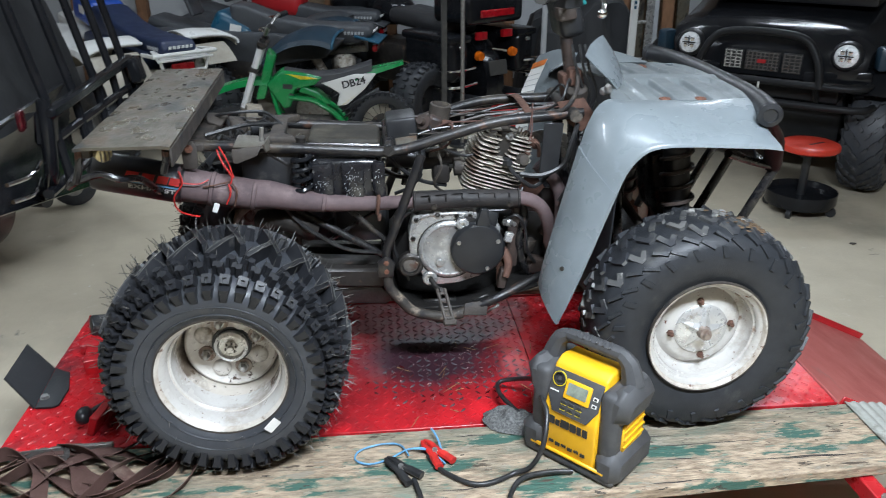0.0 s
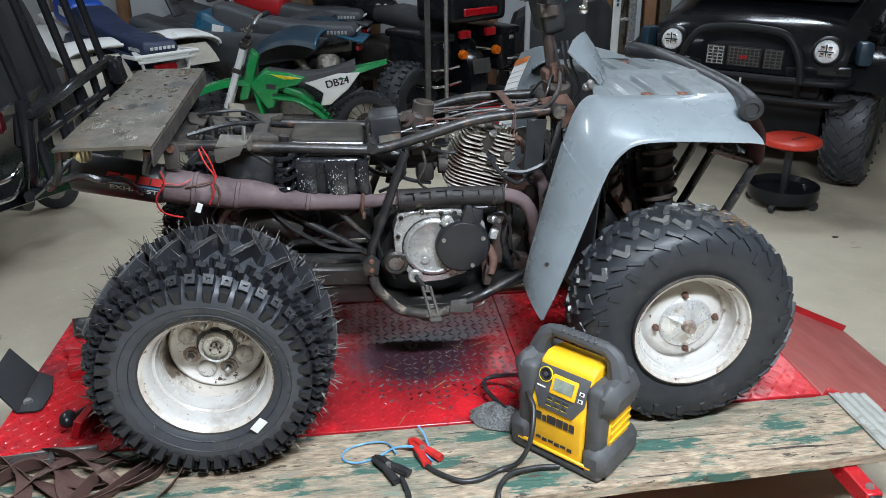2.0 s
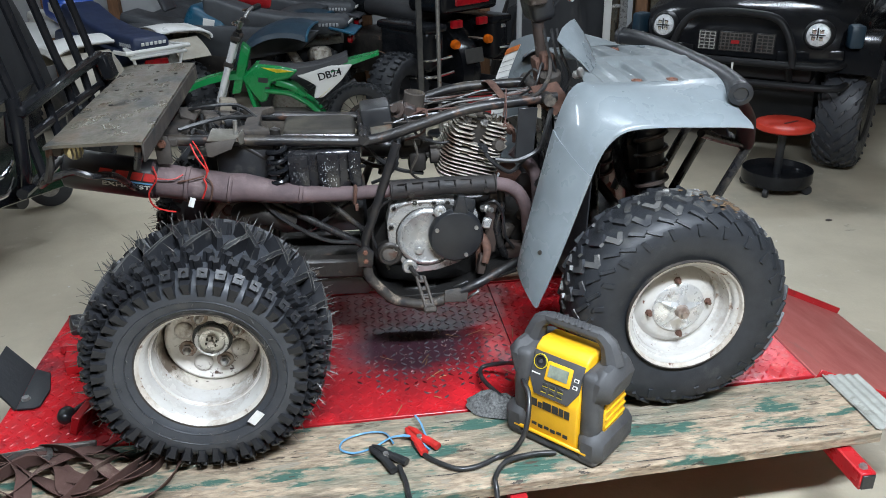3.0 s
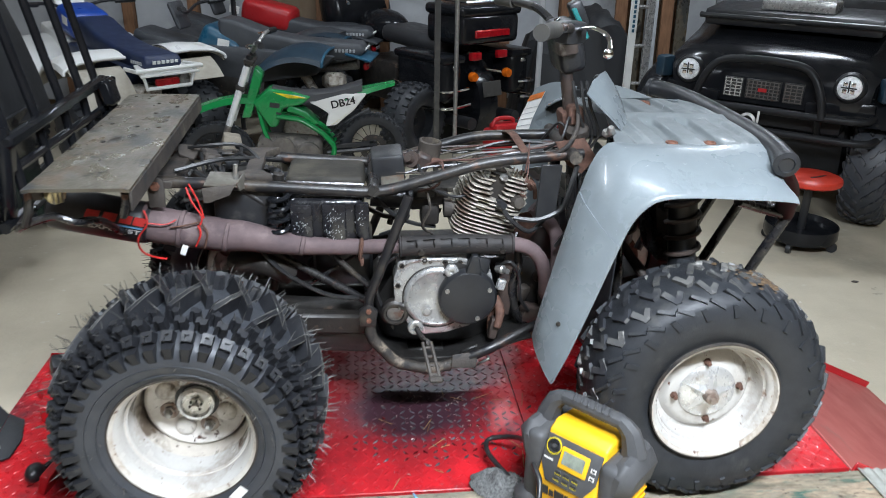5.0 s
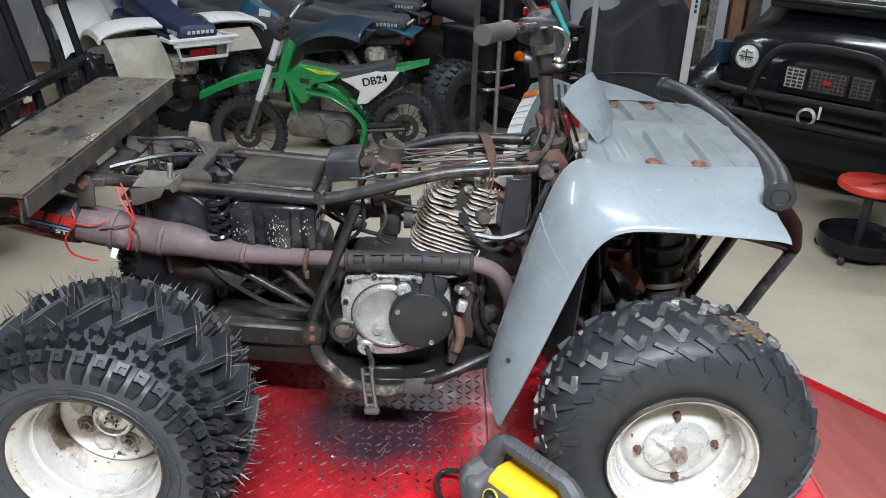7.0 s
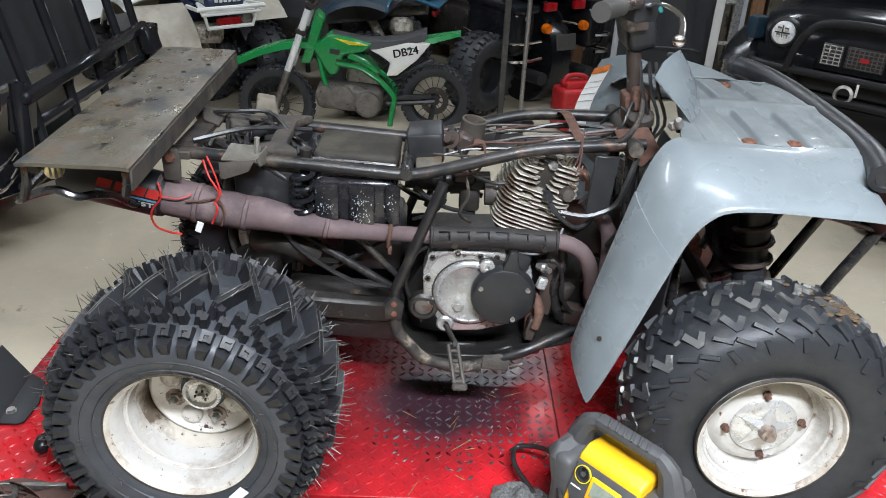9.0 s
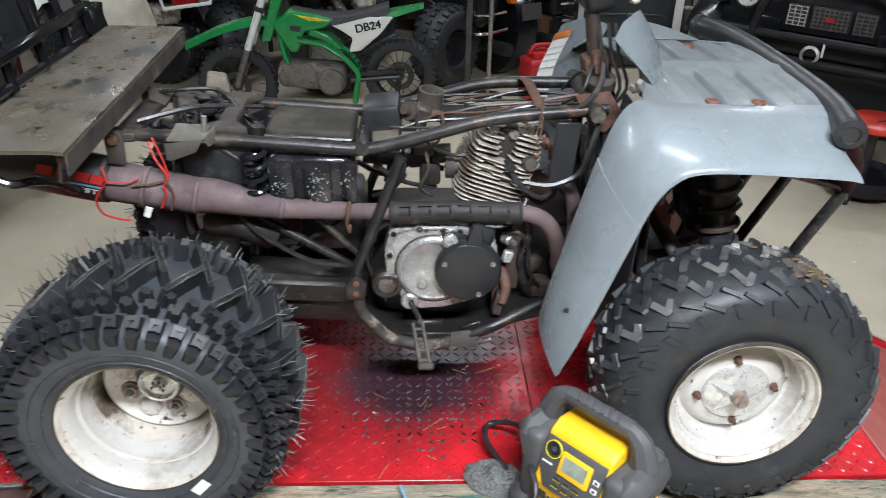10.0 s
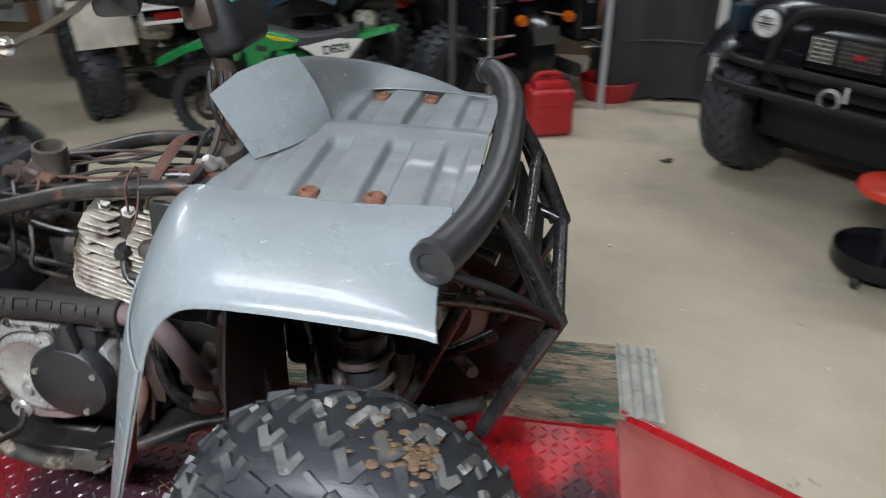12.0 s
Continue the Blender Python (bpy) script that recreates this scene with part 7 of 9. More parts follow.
    P("outlet_pin", L(G().lathe([(0.005, 0.002), (0.005, 0.006), (0.0, 0.006)], (-0.048, 0.024, 0), (0, 0, 1), 10)), "grey_rubber", pn)
    for i in range(3):
        for j in range(2):
            P("button", L(G().box((-0.022 + i * 0.022, -0.028 - j * 0.014, 0.004), (0.015, 0.008, 0.004), 0.001)), "print", pn)
            P("button_mark", L(G().box((-0.022 + i * 0.022, -0.0335 - j * 0.014, 0.0035), (0.016, 0.0016, 0.001))), "decal_yellow", pn)
    for j in range(2):
        P("icon", L(G().box((0.057, 0.010 - j * 0.018, 0.0035), (0.013, 0.009, 0.001))), "sticker", pn)
        P("icon_mark", L(G().box((0.057, 0.010 - j * 0.018, 0.0045), (0.007, 0.005, 0.001))), "print", pn)
    P("caption", L(G().box((-0.054, -0.008, 0.0035), (0.024, 0.003, 0.001))), "sticker", pn)
    # brand and rating plate as plain bars on the upright front
    fm = pose(0, -0.0895, 0.0, 90, 0, 0)
    x = -0.060
    for w, h in ((0.021, 0.022), (0.013, 0.016), (0.026, 0.022), (0.019, 0.022), (0.014, 0.022), (0.016, 0.022)):
        P("brand_bar", placed(G().box((x + w / 2, 0.126 - (0.022 - h) / 2, 0.0), (w - 0.002, h, 0.002)), fm), "print", body)
        x += w + 0.001
    for k in range(6):
        P("rating_mark", placed(G().box((-0.046 + k * 0.018, 0.062 - 0.002 * (k % 2), 0.0), (0.013, 0.007 + 0.002 * (k % 2), 0.002)), fm), "print", body)
    return root


inflator()

# loose power cord in loops
cord = G().tube([(0.215, -0.335, 0.335), (0.17, -0.245, 0.345), (0.180, -0.175, 0.34), (0.240, -0.21, 0.37), (0.250, -0.33, 0.44), (0.236, -0.46, 0.478), (0.239, -0.51, 0.464), (0.222, -0.555, 0.405), (0.195, -0.555, 0.345), (0.155, -0.545, 0.319),
                 (0.10, -0.570, 0.318), (0.045, -0.570, 0.318), (-0.02, -0.515, 0.318), (-0.05, -0.455, 0.318)], 0.0065, 10)
c_ = tagged(thing("power_cord", "", "cord", (0.1, -0.55, PLANK)), "glossy black power cord looped on the plank")
part("cord", cord, "cord", c_)
part("cord_loop", G().tube([(0.30, -0.555, 0.322), (0.24, -0.555, 0.325), (0.17, -0.575, 0.328), (0.135, -0.62, 0.323), (0.13, -0.655, 0.318), (0.135, -0.72, 0.22), (0.14, -0.78, 0.10), (0.18, -0.85, 0.006), (0.30, -0.95, 0.006)], 0.0065, 10), "cord", c_)


def clip(name, at, turn, m, label):
    """A spring battery clip: two long jaws on a pivot, with a sprung handle."""
    root = thing(name, label, "battery clip", at, turn, "battery clips")
    for s in (-1, 1):
        g = G().tube([(-0.055, s * 0.020, 0.012), (-0.01, s * 0.010, 0.013), (0.030, s * 0.009, 0.013), (0.052, s * 0.003, 0.012)], [0.010, 0.010, 0.008, 0.004], 8, flat=0.7)
        part("jaw", g, m, root, world=False)
        part("grip", G().tube([(-0.060, s * 0.021, 0.012), (-0.018, s * 0.012, 0.013)], [0.0115, 0.011], 8, 0, flat=0.8), m, root, world=False)
    part("pivot", G().lathe([(0.0, 0), (0.007, 0), (0.007, 0.02), (0.0, 0.02)], (-0.005, 0, 0.003), (0, 0, 1), 10), "steel", root, world=False)
    part("spring", G().spring((-0.008, -0.008, 0.012), (-0.008, 0.008, 0.012), 0.006, 0.0015, 3), "steel", root, world=False)
    return root


clip("battery_clip", (-0.035, -0.445, PLANK + 0.001), 118, "red_wire", "red battery clip lying on the plank")
clip("battery_clip", (-0.125, -0.500, PLANK + 0.001), 128, "cord", "black battery clip lying on the plank")
w_ = thing("blue_lead", "thin light-blue wire looped on the plank", "wire", (-0.12, -0.45, PLANK))
part("wire", G().tube([(-0.055, -0.445, 0.330), (-0.10, -0.430, 0.322), (-0.15, -0.455, 0.315), (-0.20, -0.470, 0.315), (-0.235, -0.450, 0.315), (-0.225, -0.415, 0.315), (-0.17, -0.395, 0.316), (-0.12, -0.405, 0.318), (-0.10, -0.455, 0.322)], 0.0026, 8), "blue_wire", w_)
part("wire", G().tube([(-0.10, -0.43, 0.322), (-0.06, -0.435, 0.326), (-0.03, -0.46, 0.320), (-0.01, -0.49, 0.318)], 0.0026, 8), "blue_wire", w_)
part("wire", G().tube([(-0.035, -0.365, 0.334), (-0.022, -0.40, 0.330), (-0.012, -0.46, 0.320)], 0.0028, 8), "blue_wire", w_)
b_ = thing("black_lead", "thick black lead hanging over the plank edge", "wire", (-0.09, -0.62, PLANK))
part("wire", G().tube([(-0.092, -0.545, 0.322), (-0.080, -0.60, 0.320), (-0.078, -0.635, 0.320), (-0.075, -0.665, 0.315), (-0.07, -0.70, 0.26), (-0.06, -0.73, 0.12), (-0.03, -0.80, 0.007), (0.08, -0.90, 0.007)], 0.0065, 8), "cord", b_)

# crumpled mesh bag behind the compressor
rows = []
for i in range(11):
    row = []
    for j in range(25):
        q, u = 2 * math.pi * j / 24, i / 10
        edge = 1 + 0.22 * noise.noise((math.cos(q) * 2, math.sin(q) * 2, 3.0))
        r = u * edge
        h = 0.040 * (1 - u ** 2.2) * (1 + 0.8 * noise.noise((r * math.cos(q) * 3, r * math.sin(q) * 3, 8.0))) + 0.007 * noise.noise((r * math.cos(q) * 9, r * math.sin(q) * 9, 5.0)) * (1 - u)
        row.append((0.190 + 0.082 * r * math.cos(q), -0.335 + 0.055 * r * math.sin(q) - 0.02 * r * math.cos(q), PLANK + 0.0045 + max(0.0, h)))
    rows.append(row)
solid("mesh_bag", G().sheet(rows, 0.003), "net", "crumpled grey mesh bag beside the compressor", "bag", at=(0.190, -0.335, PLANK))


def strap(name, pts, w, label, twist=0.0):
    """A webbing strap: a flat band through points, lying on edge where twisted."""
    base = G().tube(pts, 0.001, 4, 5, caps=False)
    n = len(base.v) // 4
    mids = [sum((base.v[4 * i + k] for k in range(4)), Vector()) / 4 for i in range(n)]
    rows = []
    for i, p in enumerate(mids):
        d = (mids[min(i + 1, n - 1)] - mids[max(i - 1, 0)]).normalized()
        a = twist + 0.5 * math.sin(i * 0.35)
        side = (d.cross(Vector((0, 0, 1))).normalized() * math.cos(a) + Vector((0, 0, 1)) * math.sin(a)) * w / 2
        rows.append([p - side, p, p + side])
    return solid(name, G().sheet(rows, 0.002), "strap", label, "strap", "tie-down straps", at=tuple(mids[0]))


Zs = PLANK + 0.016
strap("tie_down_strap", [(-1.12, -0.42, Zs), (-1.02, -0.36, Zs + 0.01), (-0.95, -0.40, Zs), (-0.88, -0.47, Zs), (-0.78, -0.48, Zs), (-0.70, -0.42, Zs), (-0.69, -0.36, Zs + 0.02)], 0.040, "faded brown webbing tie-down strap in a heap", 0.5)
strap("tie_down_strap", [(-1.15, -0.36, Zs), (-1.04, -0.41, Zs + 0.012), (-0.95, -0.47, Zs), (-0.85, -0.53, Zs), (-0.74, -0.50, Zs + 0.008), (-0.66, -0.41, Zs)], 0.040, "faded brown webbing tie-down strap in a heap", 0.7)
strap("tie_down_strap", [(-1.20, -0.50, Zs), (-1.08, -0.44, Zs + 0.02), (-1.00, -0.37, Zs + 0.015), (-0.91, -0.36, Zs), (-0.84, -0.41, Zs + 0.02), (-0.77, -0.36, Zs + 0.02), (-0.66, -0.35, Zs)], 0.040, "faded brown webbing tie-down strap in a heap", 0.3)
strap("tie_down_strap", [(-1.16, -0.56, Zs), (-1.02, -0.53, Zs), (-0.96, -0.45, Zs + 0.02), (-0.86, -0.39, Zs + 0.02), (-0.76, -0.42, Zs)], 0.040, "faded brown webbing tie-down strap in a heap", 0.6)
strap("tie_down_strap", [(-1.10, -0.50, Zs + 0.01), (-1.00, -0.42, Zs + 0.025), (-0.92, -0.44, Zs + 0.01), (-0.88, -0.52, Zs), (-0.80, -0.54, Zs + 0.01), (-0.73, -0.47, Zs + 0.02), (-0.71, -0.39, Zs)], 0.040, "faded brown webbing tie-down strap in a heap", 0.9)
strap("tie_down_strap", [(-1.18, -0.44, Zs + 0.01), (-1.10, -0.39, Zs + 0.03), (-1.00, -0.46, Zs + 0.02), (-0.97, -0.54, Zs), (-0.88, -0.56, Zs), (-0.82, -0.49, Zs + 0.025), (-0.78, -0.41, Zs + 0.01), (-0.70, -0.37, Zs)], 0.040, "faded brown webbing tie-down strap in a heap", 1.1)
strap("tie_down_strap", [(-0.98, -0.36, Zs + 0.02), (-0.90, -0.41, Zs + 0.035), (-0.83, -0.45, Zs + 0.03), (-0.76, -0.50, Zs + 0.01), (-0.69, -0.47, Zs), (-0.67, -0.40, Zs)], 0.040, "faded brown webbing tie-down strap in a heap", 0.8)
strap("tie_down_strap", [(-1.10, -0.47, Zs + 0.02), (-1.00, -0.53, Zs + 0.012), (-0.88, -0.595, Zs + 0.006), (-0.75, -0.60, Zs + 0.004), (-0.655, -0.54, Zs + 0.006), (-0.625, -0.45, Zs + 0.01), (-0.65, -0.37, Zs)], 0.042, "faded brown webbing strap lying in a wide loop", 0.55)
rt = thing("ratchet_buckle", "worn steel ratchet buckle on the straps", "buckle", (-1.0, -0.38, PLANK))
part("buckle_frame", G().box((-1.02, -0.375, 0.342), (0.11, 0.005, 0.022), 0.001, (0, 4, 12)).box((-1.01, -0.410, 0.342), (0.11, 0.005, 0.022), 0.001, (0, 4, 12)), "case_steel", rt)
part("buckle_bar", G().tube([(-0.965, -0.365, 0.345), (-0.955, -0.40, 0.345)], 0.007, 8, 0), "case_steel", rt)
part("buckle_handle", G().box((-0.90, -0.372, 0.350), (0.10, 0.012, 0.014), 0.002, (0, 3, 6)), "case_steel", rt)


# ---- parked things behind the lift ----
def knobby(R, W, rim, n, size):
    """Tread blocks of a knobby tyre about the y axis."""
    g = G()
    for i in range(n):
        a = 2 * math.pi * i / n
        for k, yy in enumerate((-0.36, 0.0, 0.36)):
            lug(g, a + (math.pi / n if k == 1 else 0), yy * W, R - 0.006 - 0.02 * abs(yy), size, 0, -yy * 0.9)
    return g


def dirt_bike():
    """A child's green pit bike, heading along local -x, on a rear stand."""
    root = thing("dirt_bike", "small green and white dirt bike with black seat", "dirt bike", (-0.615, 2.95, 0.0), 0)
    P = lambda nm, g, m, parent=root, lab="", **k: part(nm, g, m, parent, lab, world=False, **k)
    fw, rw = Vector((-0.44, 0, 0.235)), Vector((0.53, 0, 0.305))
    for c, R, W, rim in ((fw, 0.235, 0.075, 0.18), (rw, 0.215, 0.095, 0.155)):
        t = P("tyre", placed(wheel_tyre(R, W, rim, 40), Matrix.Translation(c)), "rubber_worn", root, "knobby black tyre")
        tagged(P("tread", placed(knobby(R, W, rim, 34, (0.022, 0.020, 0.010)), Matrix.Translation(c)), "rubber_worn", t), kind="stuff")
        P("rim", placed(G().lathe([(rim, -0.02), (rim + 0.006, -0.012), (rim - 0.012, 0.0), (rim + 0.006, 0.012), (rim, 0.02), (rim - 0.018, 0.0)], (0, 0, 0), (0, 1, 0), 36, True), Matrix.Translation(c)), "black", t)
        P("hub", placed(G().lathe([(0, -0.045), (0.03, -0.045), (0.022, -0.03), (0.022, 0.03), (0.03, 0.045), (0, 0.045)], (0, 0, 0), (0, 1, 0), 16), Matrix.Translation(c)), "black", t)
        for i in range(18):
            a = 2 * math.pi * i / 18
            d = Vector((math.cos(a), 0, math.sin(a)))
            P("spoke", G().tube([c + d * 0.02 + Vector((0, 0.03 * (-1) ** i, 0)), c + d * (rim - 0.01)], 0.002, 4, 0), "case_dark", t)
        P("brake_disc", placed(G().lathe([(0.05, -0.002), (0.085, -0.002), (0.085, 0.002), (0.05, 0.002)], (0, -0.05, 0), (0, 1, 0), 24, True), Matrix.Translation(c)), "case_dark", t)
    for s in (-1, 1):
        top, low = Vector((-0.213, s * 0.075, 0.82)), Vector((-0.435, s * 0.075, 0.24))
        midp = top.lerp(low, 0.62)
        P("fork_top", G().tube([Vector((-0.190, s * 0.075, 0.88)), top], 0.020, 10, 0), "black")
        P("fork_tube", G().tube([top, midp], 0.021, 14, 0), "fork_silver", root, "bright silver fork tube")
        P("fork_leg", G().tube([midp, low], 0.020, 12, 0), "case_steel")
    for c in ((-0.200, 0, 0.845), (-0.262, 0, 0.69)):
        P("fork_clamp", G().box(c, (0.06, 0.20, 0.03), 0.006, (0, 22, 0)), "case_dark")
    P("fork_guard", G().prism([(0, 0), (0.055, 0.02), (0.06, 0.30), (0.0, 0.33)], 0.12, pose(-0.275, 0, 0.50, 90, 0, 0) @ Matrix.Rotation(radians(-18), 4, "Z"), 0.012), "green", root, "green fork guard")
    rows = []
    for i in range(11):
        t = i / 10
        x = -0.72 + 0.555 * t
        z = 0.475 + 0.17 * math.sin(t * 1.75) - 0.02 * t
        w = 0.030 + 0.035 * math.sin(min(1, t * 1.6) * 1.57)
        rows.append([(x, -w, z - 0.035), (x, -w * 0.85, z), (x, 0, z + 0.012), (x, w * 0.85, z), (x, w, z - 0.035)])
    P("front_mudguard", G().sheet(rows, 0.004), "green", root, "green front mudguard")
    P("handlebar", G().tube([(-0.09, -0.36, 0.98), (-0.13, -0.22, 0.975), (-0.175, -0.06, 0.905), (-0.175, 0.06, 0.905), (-0.13, 0.22, 0.975), (-0.09, 0.36, 0.98)], 0.012, 10), "steel")
    for s in (-1, 1):
        P("grip", G().tube([(-0.085, s * 0.37, 0.98), (-0.115, s * 0.27, 0.977)], 0.018, 10, 0), "black")
        P("lever", G().tube([(-0.13, s * 0.22, 0.97), (-0.18, s * 0.28, 0.965), (-0.15, s * 0.36, 0.965)], 0.006, 6), "chrome")
    g = G().prism([(-0.20, 0.60), (-0.10, 0.685), (0.06, 0.66), (0.16, 0.635), (0.10, 0.585), (-0.02, 0.565), (-0.055, 0.45), (-0.10, 0.44)], 0.17, pose(0, 0, 0, 90, 0, 0), 0.018, 3)
    sh = P("shroud", g, "green", root, "green tank shroud with yellow flash")
    P("flash", G().prism([(-0.07, 0.665), (0.06, 0.645), (0.13, 0.628), (0.02, 0.628)], 0.176, pose(0, 0, 0, 90, 0, 0), 0.001), "decal_yellow", sh)
    P("shroud_mark", G().box((-0.065, -0.0865, 0.585), (0.060, 0.003, 0.030), 0.001, (0, 8, 0)).box((-0.045, -0.0865, 0.535), (0.030, 0.003, 0.012), 0.001, (0, 8, 0)), "print", sh, "small dark print")
    P("shroud_brace", G().prism([(0.02, 0.585), (0.12, 0.545), (0.20, 0.47), (0.165, 0.455), (0.09, 0.515), (0.0, 0.545)], 0.15, pose(0, 0, 0, 90, 0, 0), 0.010, 2), "green", root, "green brace under the seat")
    g = G().prism([(0.14, 0.60), (0.36, 0.655), (0.50, 0.655), (0.42, 0.555), (0.30, 0.455), (0.235, 0.45), (0.26, 0.53), (0.20, 0.57)], 0.16, pose(0, 0, 0, 90, 0, 0), 0.012, 2)
    nb = P("number_panel", g, "white", root, "white side panel with printed number")
    lt = G()
    for dx in (-0.0016, 0.0, 0.0016):
        lt.text("DB24", 0.066, pose(0.350 + dx, -0.0815, 0.598 + dx * 0.6, 90, -12, 0), 0.0012)
    P("lettering", lt, "print", nb, "bold black characters", smooth=False)
    P("panel_flash", G().prism([(0.285, 0.465), (0.37, 0.53), (0.31, 0.485), (0.268, 0.455)], 0.164, pose(0, 0, 0, 90, 0, 0)), "decal_yellow", nb)
    rows = []
    for i in range(15):
        t = i / 14
        x = -0.08 + 0.55 * t
        z = 0.685 - 0.045 * math.sin(t * math.pi) + 0.035 * t
        w = 0.075
        rows.append([(x, -w, z - 0.05), (x, -w * 0.9, z - 0.01), (x, -w * 0.5, z + 0.005), (x, w * 0.5, z + 0.005), (x, w * 0.9, z - 0.01), (x, w, z - 0.05)])
    P("seat", G().loft([r for r in rows]), "vinyl", root, "black seat")
    rows = []
    for i in range(9):
        t = i / 8
        x = 0.36 + 0.31 * t
        z = 0.655 + 0.06 * t
        w = 0.085 - 0.03 * t
        rows.append([(x, -w, z - 0.045 * (1 - t * 0.7)), (x, -w * 0.8, z), (x, w * 0.8, z), (x, w, z - 0.045 * (1 - t * 0.7))])
    P("rear_mudguard", G().sheet(rows, 0.005), "green", root, "green rear mudguard")
    for s in (-1, 1):
        P("frame_tube", G().tube(bent([(-0.06, s * 0.07, 0.515), (0.09, s * 0.08, 0.495), (0.215, s * 0.085, 0.415), (0.292, s * 0.085, 0.325), (0.272, s * 0.085, 0.24), (0.262, s * 0.09, 0.15)], 0.035), 0.023, 10, 0, flat=0.75), "green", root, "green frame tube")
        P("down_tube", G().tube([(-0.19, s * 0.02, 0.66), (-0.14, s * 0.06, 0.42), (-0.08, s * 0.07, 0.30)], 0.014, 10), "green")
        P("swing_arm", G().tube([(0.24, s * 0.06, 0.28), (0.53, s * 0.065, 0.305)], 0.016, 8, 0), "black")
        P("stand_leg", G().tube([(0.53, s * 0.12, 0.30), (0.50, s * 0.16, 0.12), (0.48, s * 0.17, 0.012)], 0.012, 8, 0), "black")
    P("stand_foot", G().tube([(0.48, -0.17, 0.012), (0.62, -0.17, 0.012), (0.62, 0.17, 0.012), (0.48, 0.17, 0.012)], 0.012, 8, 0), "black")
    g = G().box((0.01, 0, 0.300), (0.40, 0.17, 0.16), 0.045, (0, 4, 0), 3).lathe([(0.0, 0), (0.078, 0.0), (0.078, 0.02), (0.064, 0.032), (0, 0.032)], (0.125, -0.08, 0.275), (0, -1, 0), 28)
    g.lathe([(0.0, 0), (0.070, 0), (0.070, 0.018), (0.0, 0.022)], (-0.03, -0.08, 0.315), (0, -1, 0), 24).lathe([(0.0, 0), (0.05, 0), (0.05, 0.018), (0.0, 0.022)], (-0.135, -0.07, 0.33), (0, -1, 0), 20)
    en = P("engine", g, "bike_engine", root, "dusty cast engine")
    for k in range(5):
        P("fin", G().box((-0.145 + k * 0.016, 0, 0.335), (0.006, 0.13, 0.10), 0.002, (0, 14, 0)), "case_dark", en)
    P("exhaust", G().tube([(-0.16, 0.05, 0.33), (-0.20, 0.10, 0.27), (-0.05, 0.11, 0.20), (0.15, 0.11, 0.24), (0.34, 0.11, 0.40), (0.52, 0.11, 0.50)], [0.014, 0.014, 0.016, 0.02, 0.028, 0.032], 12), "black")
    P("rear_shock", G().spring((0.22, 0, 0.55), (0.33, 0, 0.33), 0.03, 0.006, 7), "black")
    P("chain_guard", G().box((0.40, -0.075, 0.33), (0.22, 0.012, 0.03), 0.004, (0, -5, 0)), "black")
    return root


dirt_bike()
# a loose knobby tyre standing behind the bike
lt_ = thing("knobby_tyre", "dusty knobby quad tyre standing on the floor", "tyre", (0.22, 3.68, 0.0), 50)
mt_ = pose(0, 0, 0.289, 0, 0, 0)
part("carcass", placed(wheel_tyre(0.275, 0.23, 0.13, 44), mt_), "rubber_worn", lt_, world=False)
tagged(part("tread", placed(knobby(0.275, 0.23, 0.13, 28, (0.034, 0.050, 0.014)), mt_), "rubber_worn", lt_, world=False), kind="stuff")
part("rim", placed(G().lathe([(0.125, -0.08), (0.135, -0.09), (0.125, 0.0), (0.135, 0.09), (0.125, 0.08)], (0, 0, 0), (0, 1, 0), 28, True).lathe([(0.126, -0.02), (0.03, -0.02), (0.03, 0.02), (0.126, 0.02)], (0, 0, 0), (0, 1, 0), 28, True), mt_), "black", lt_, world=False)


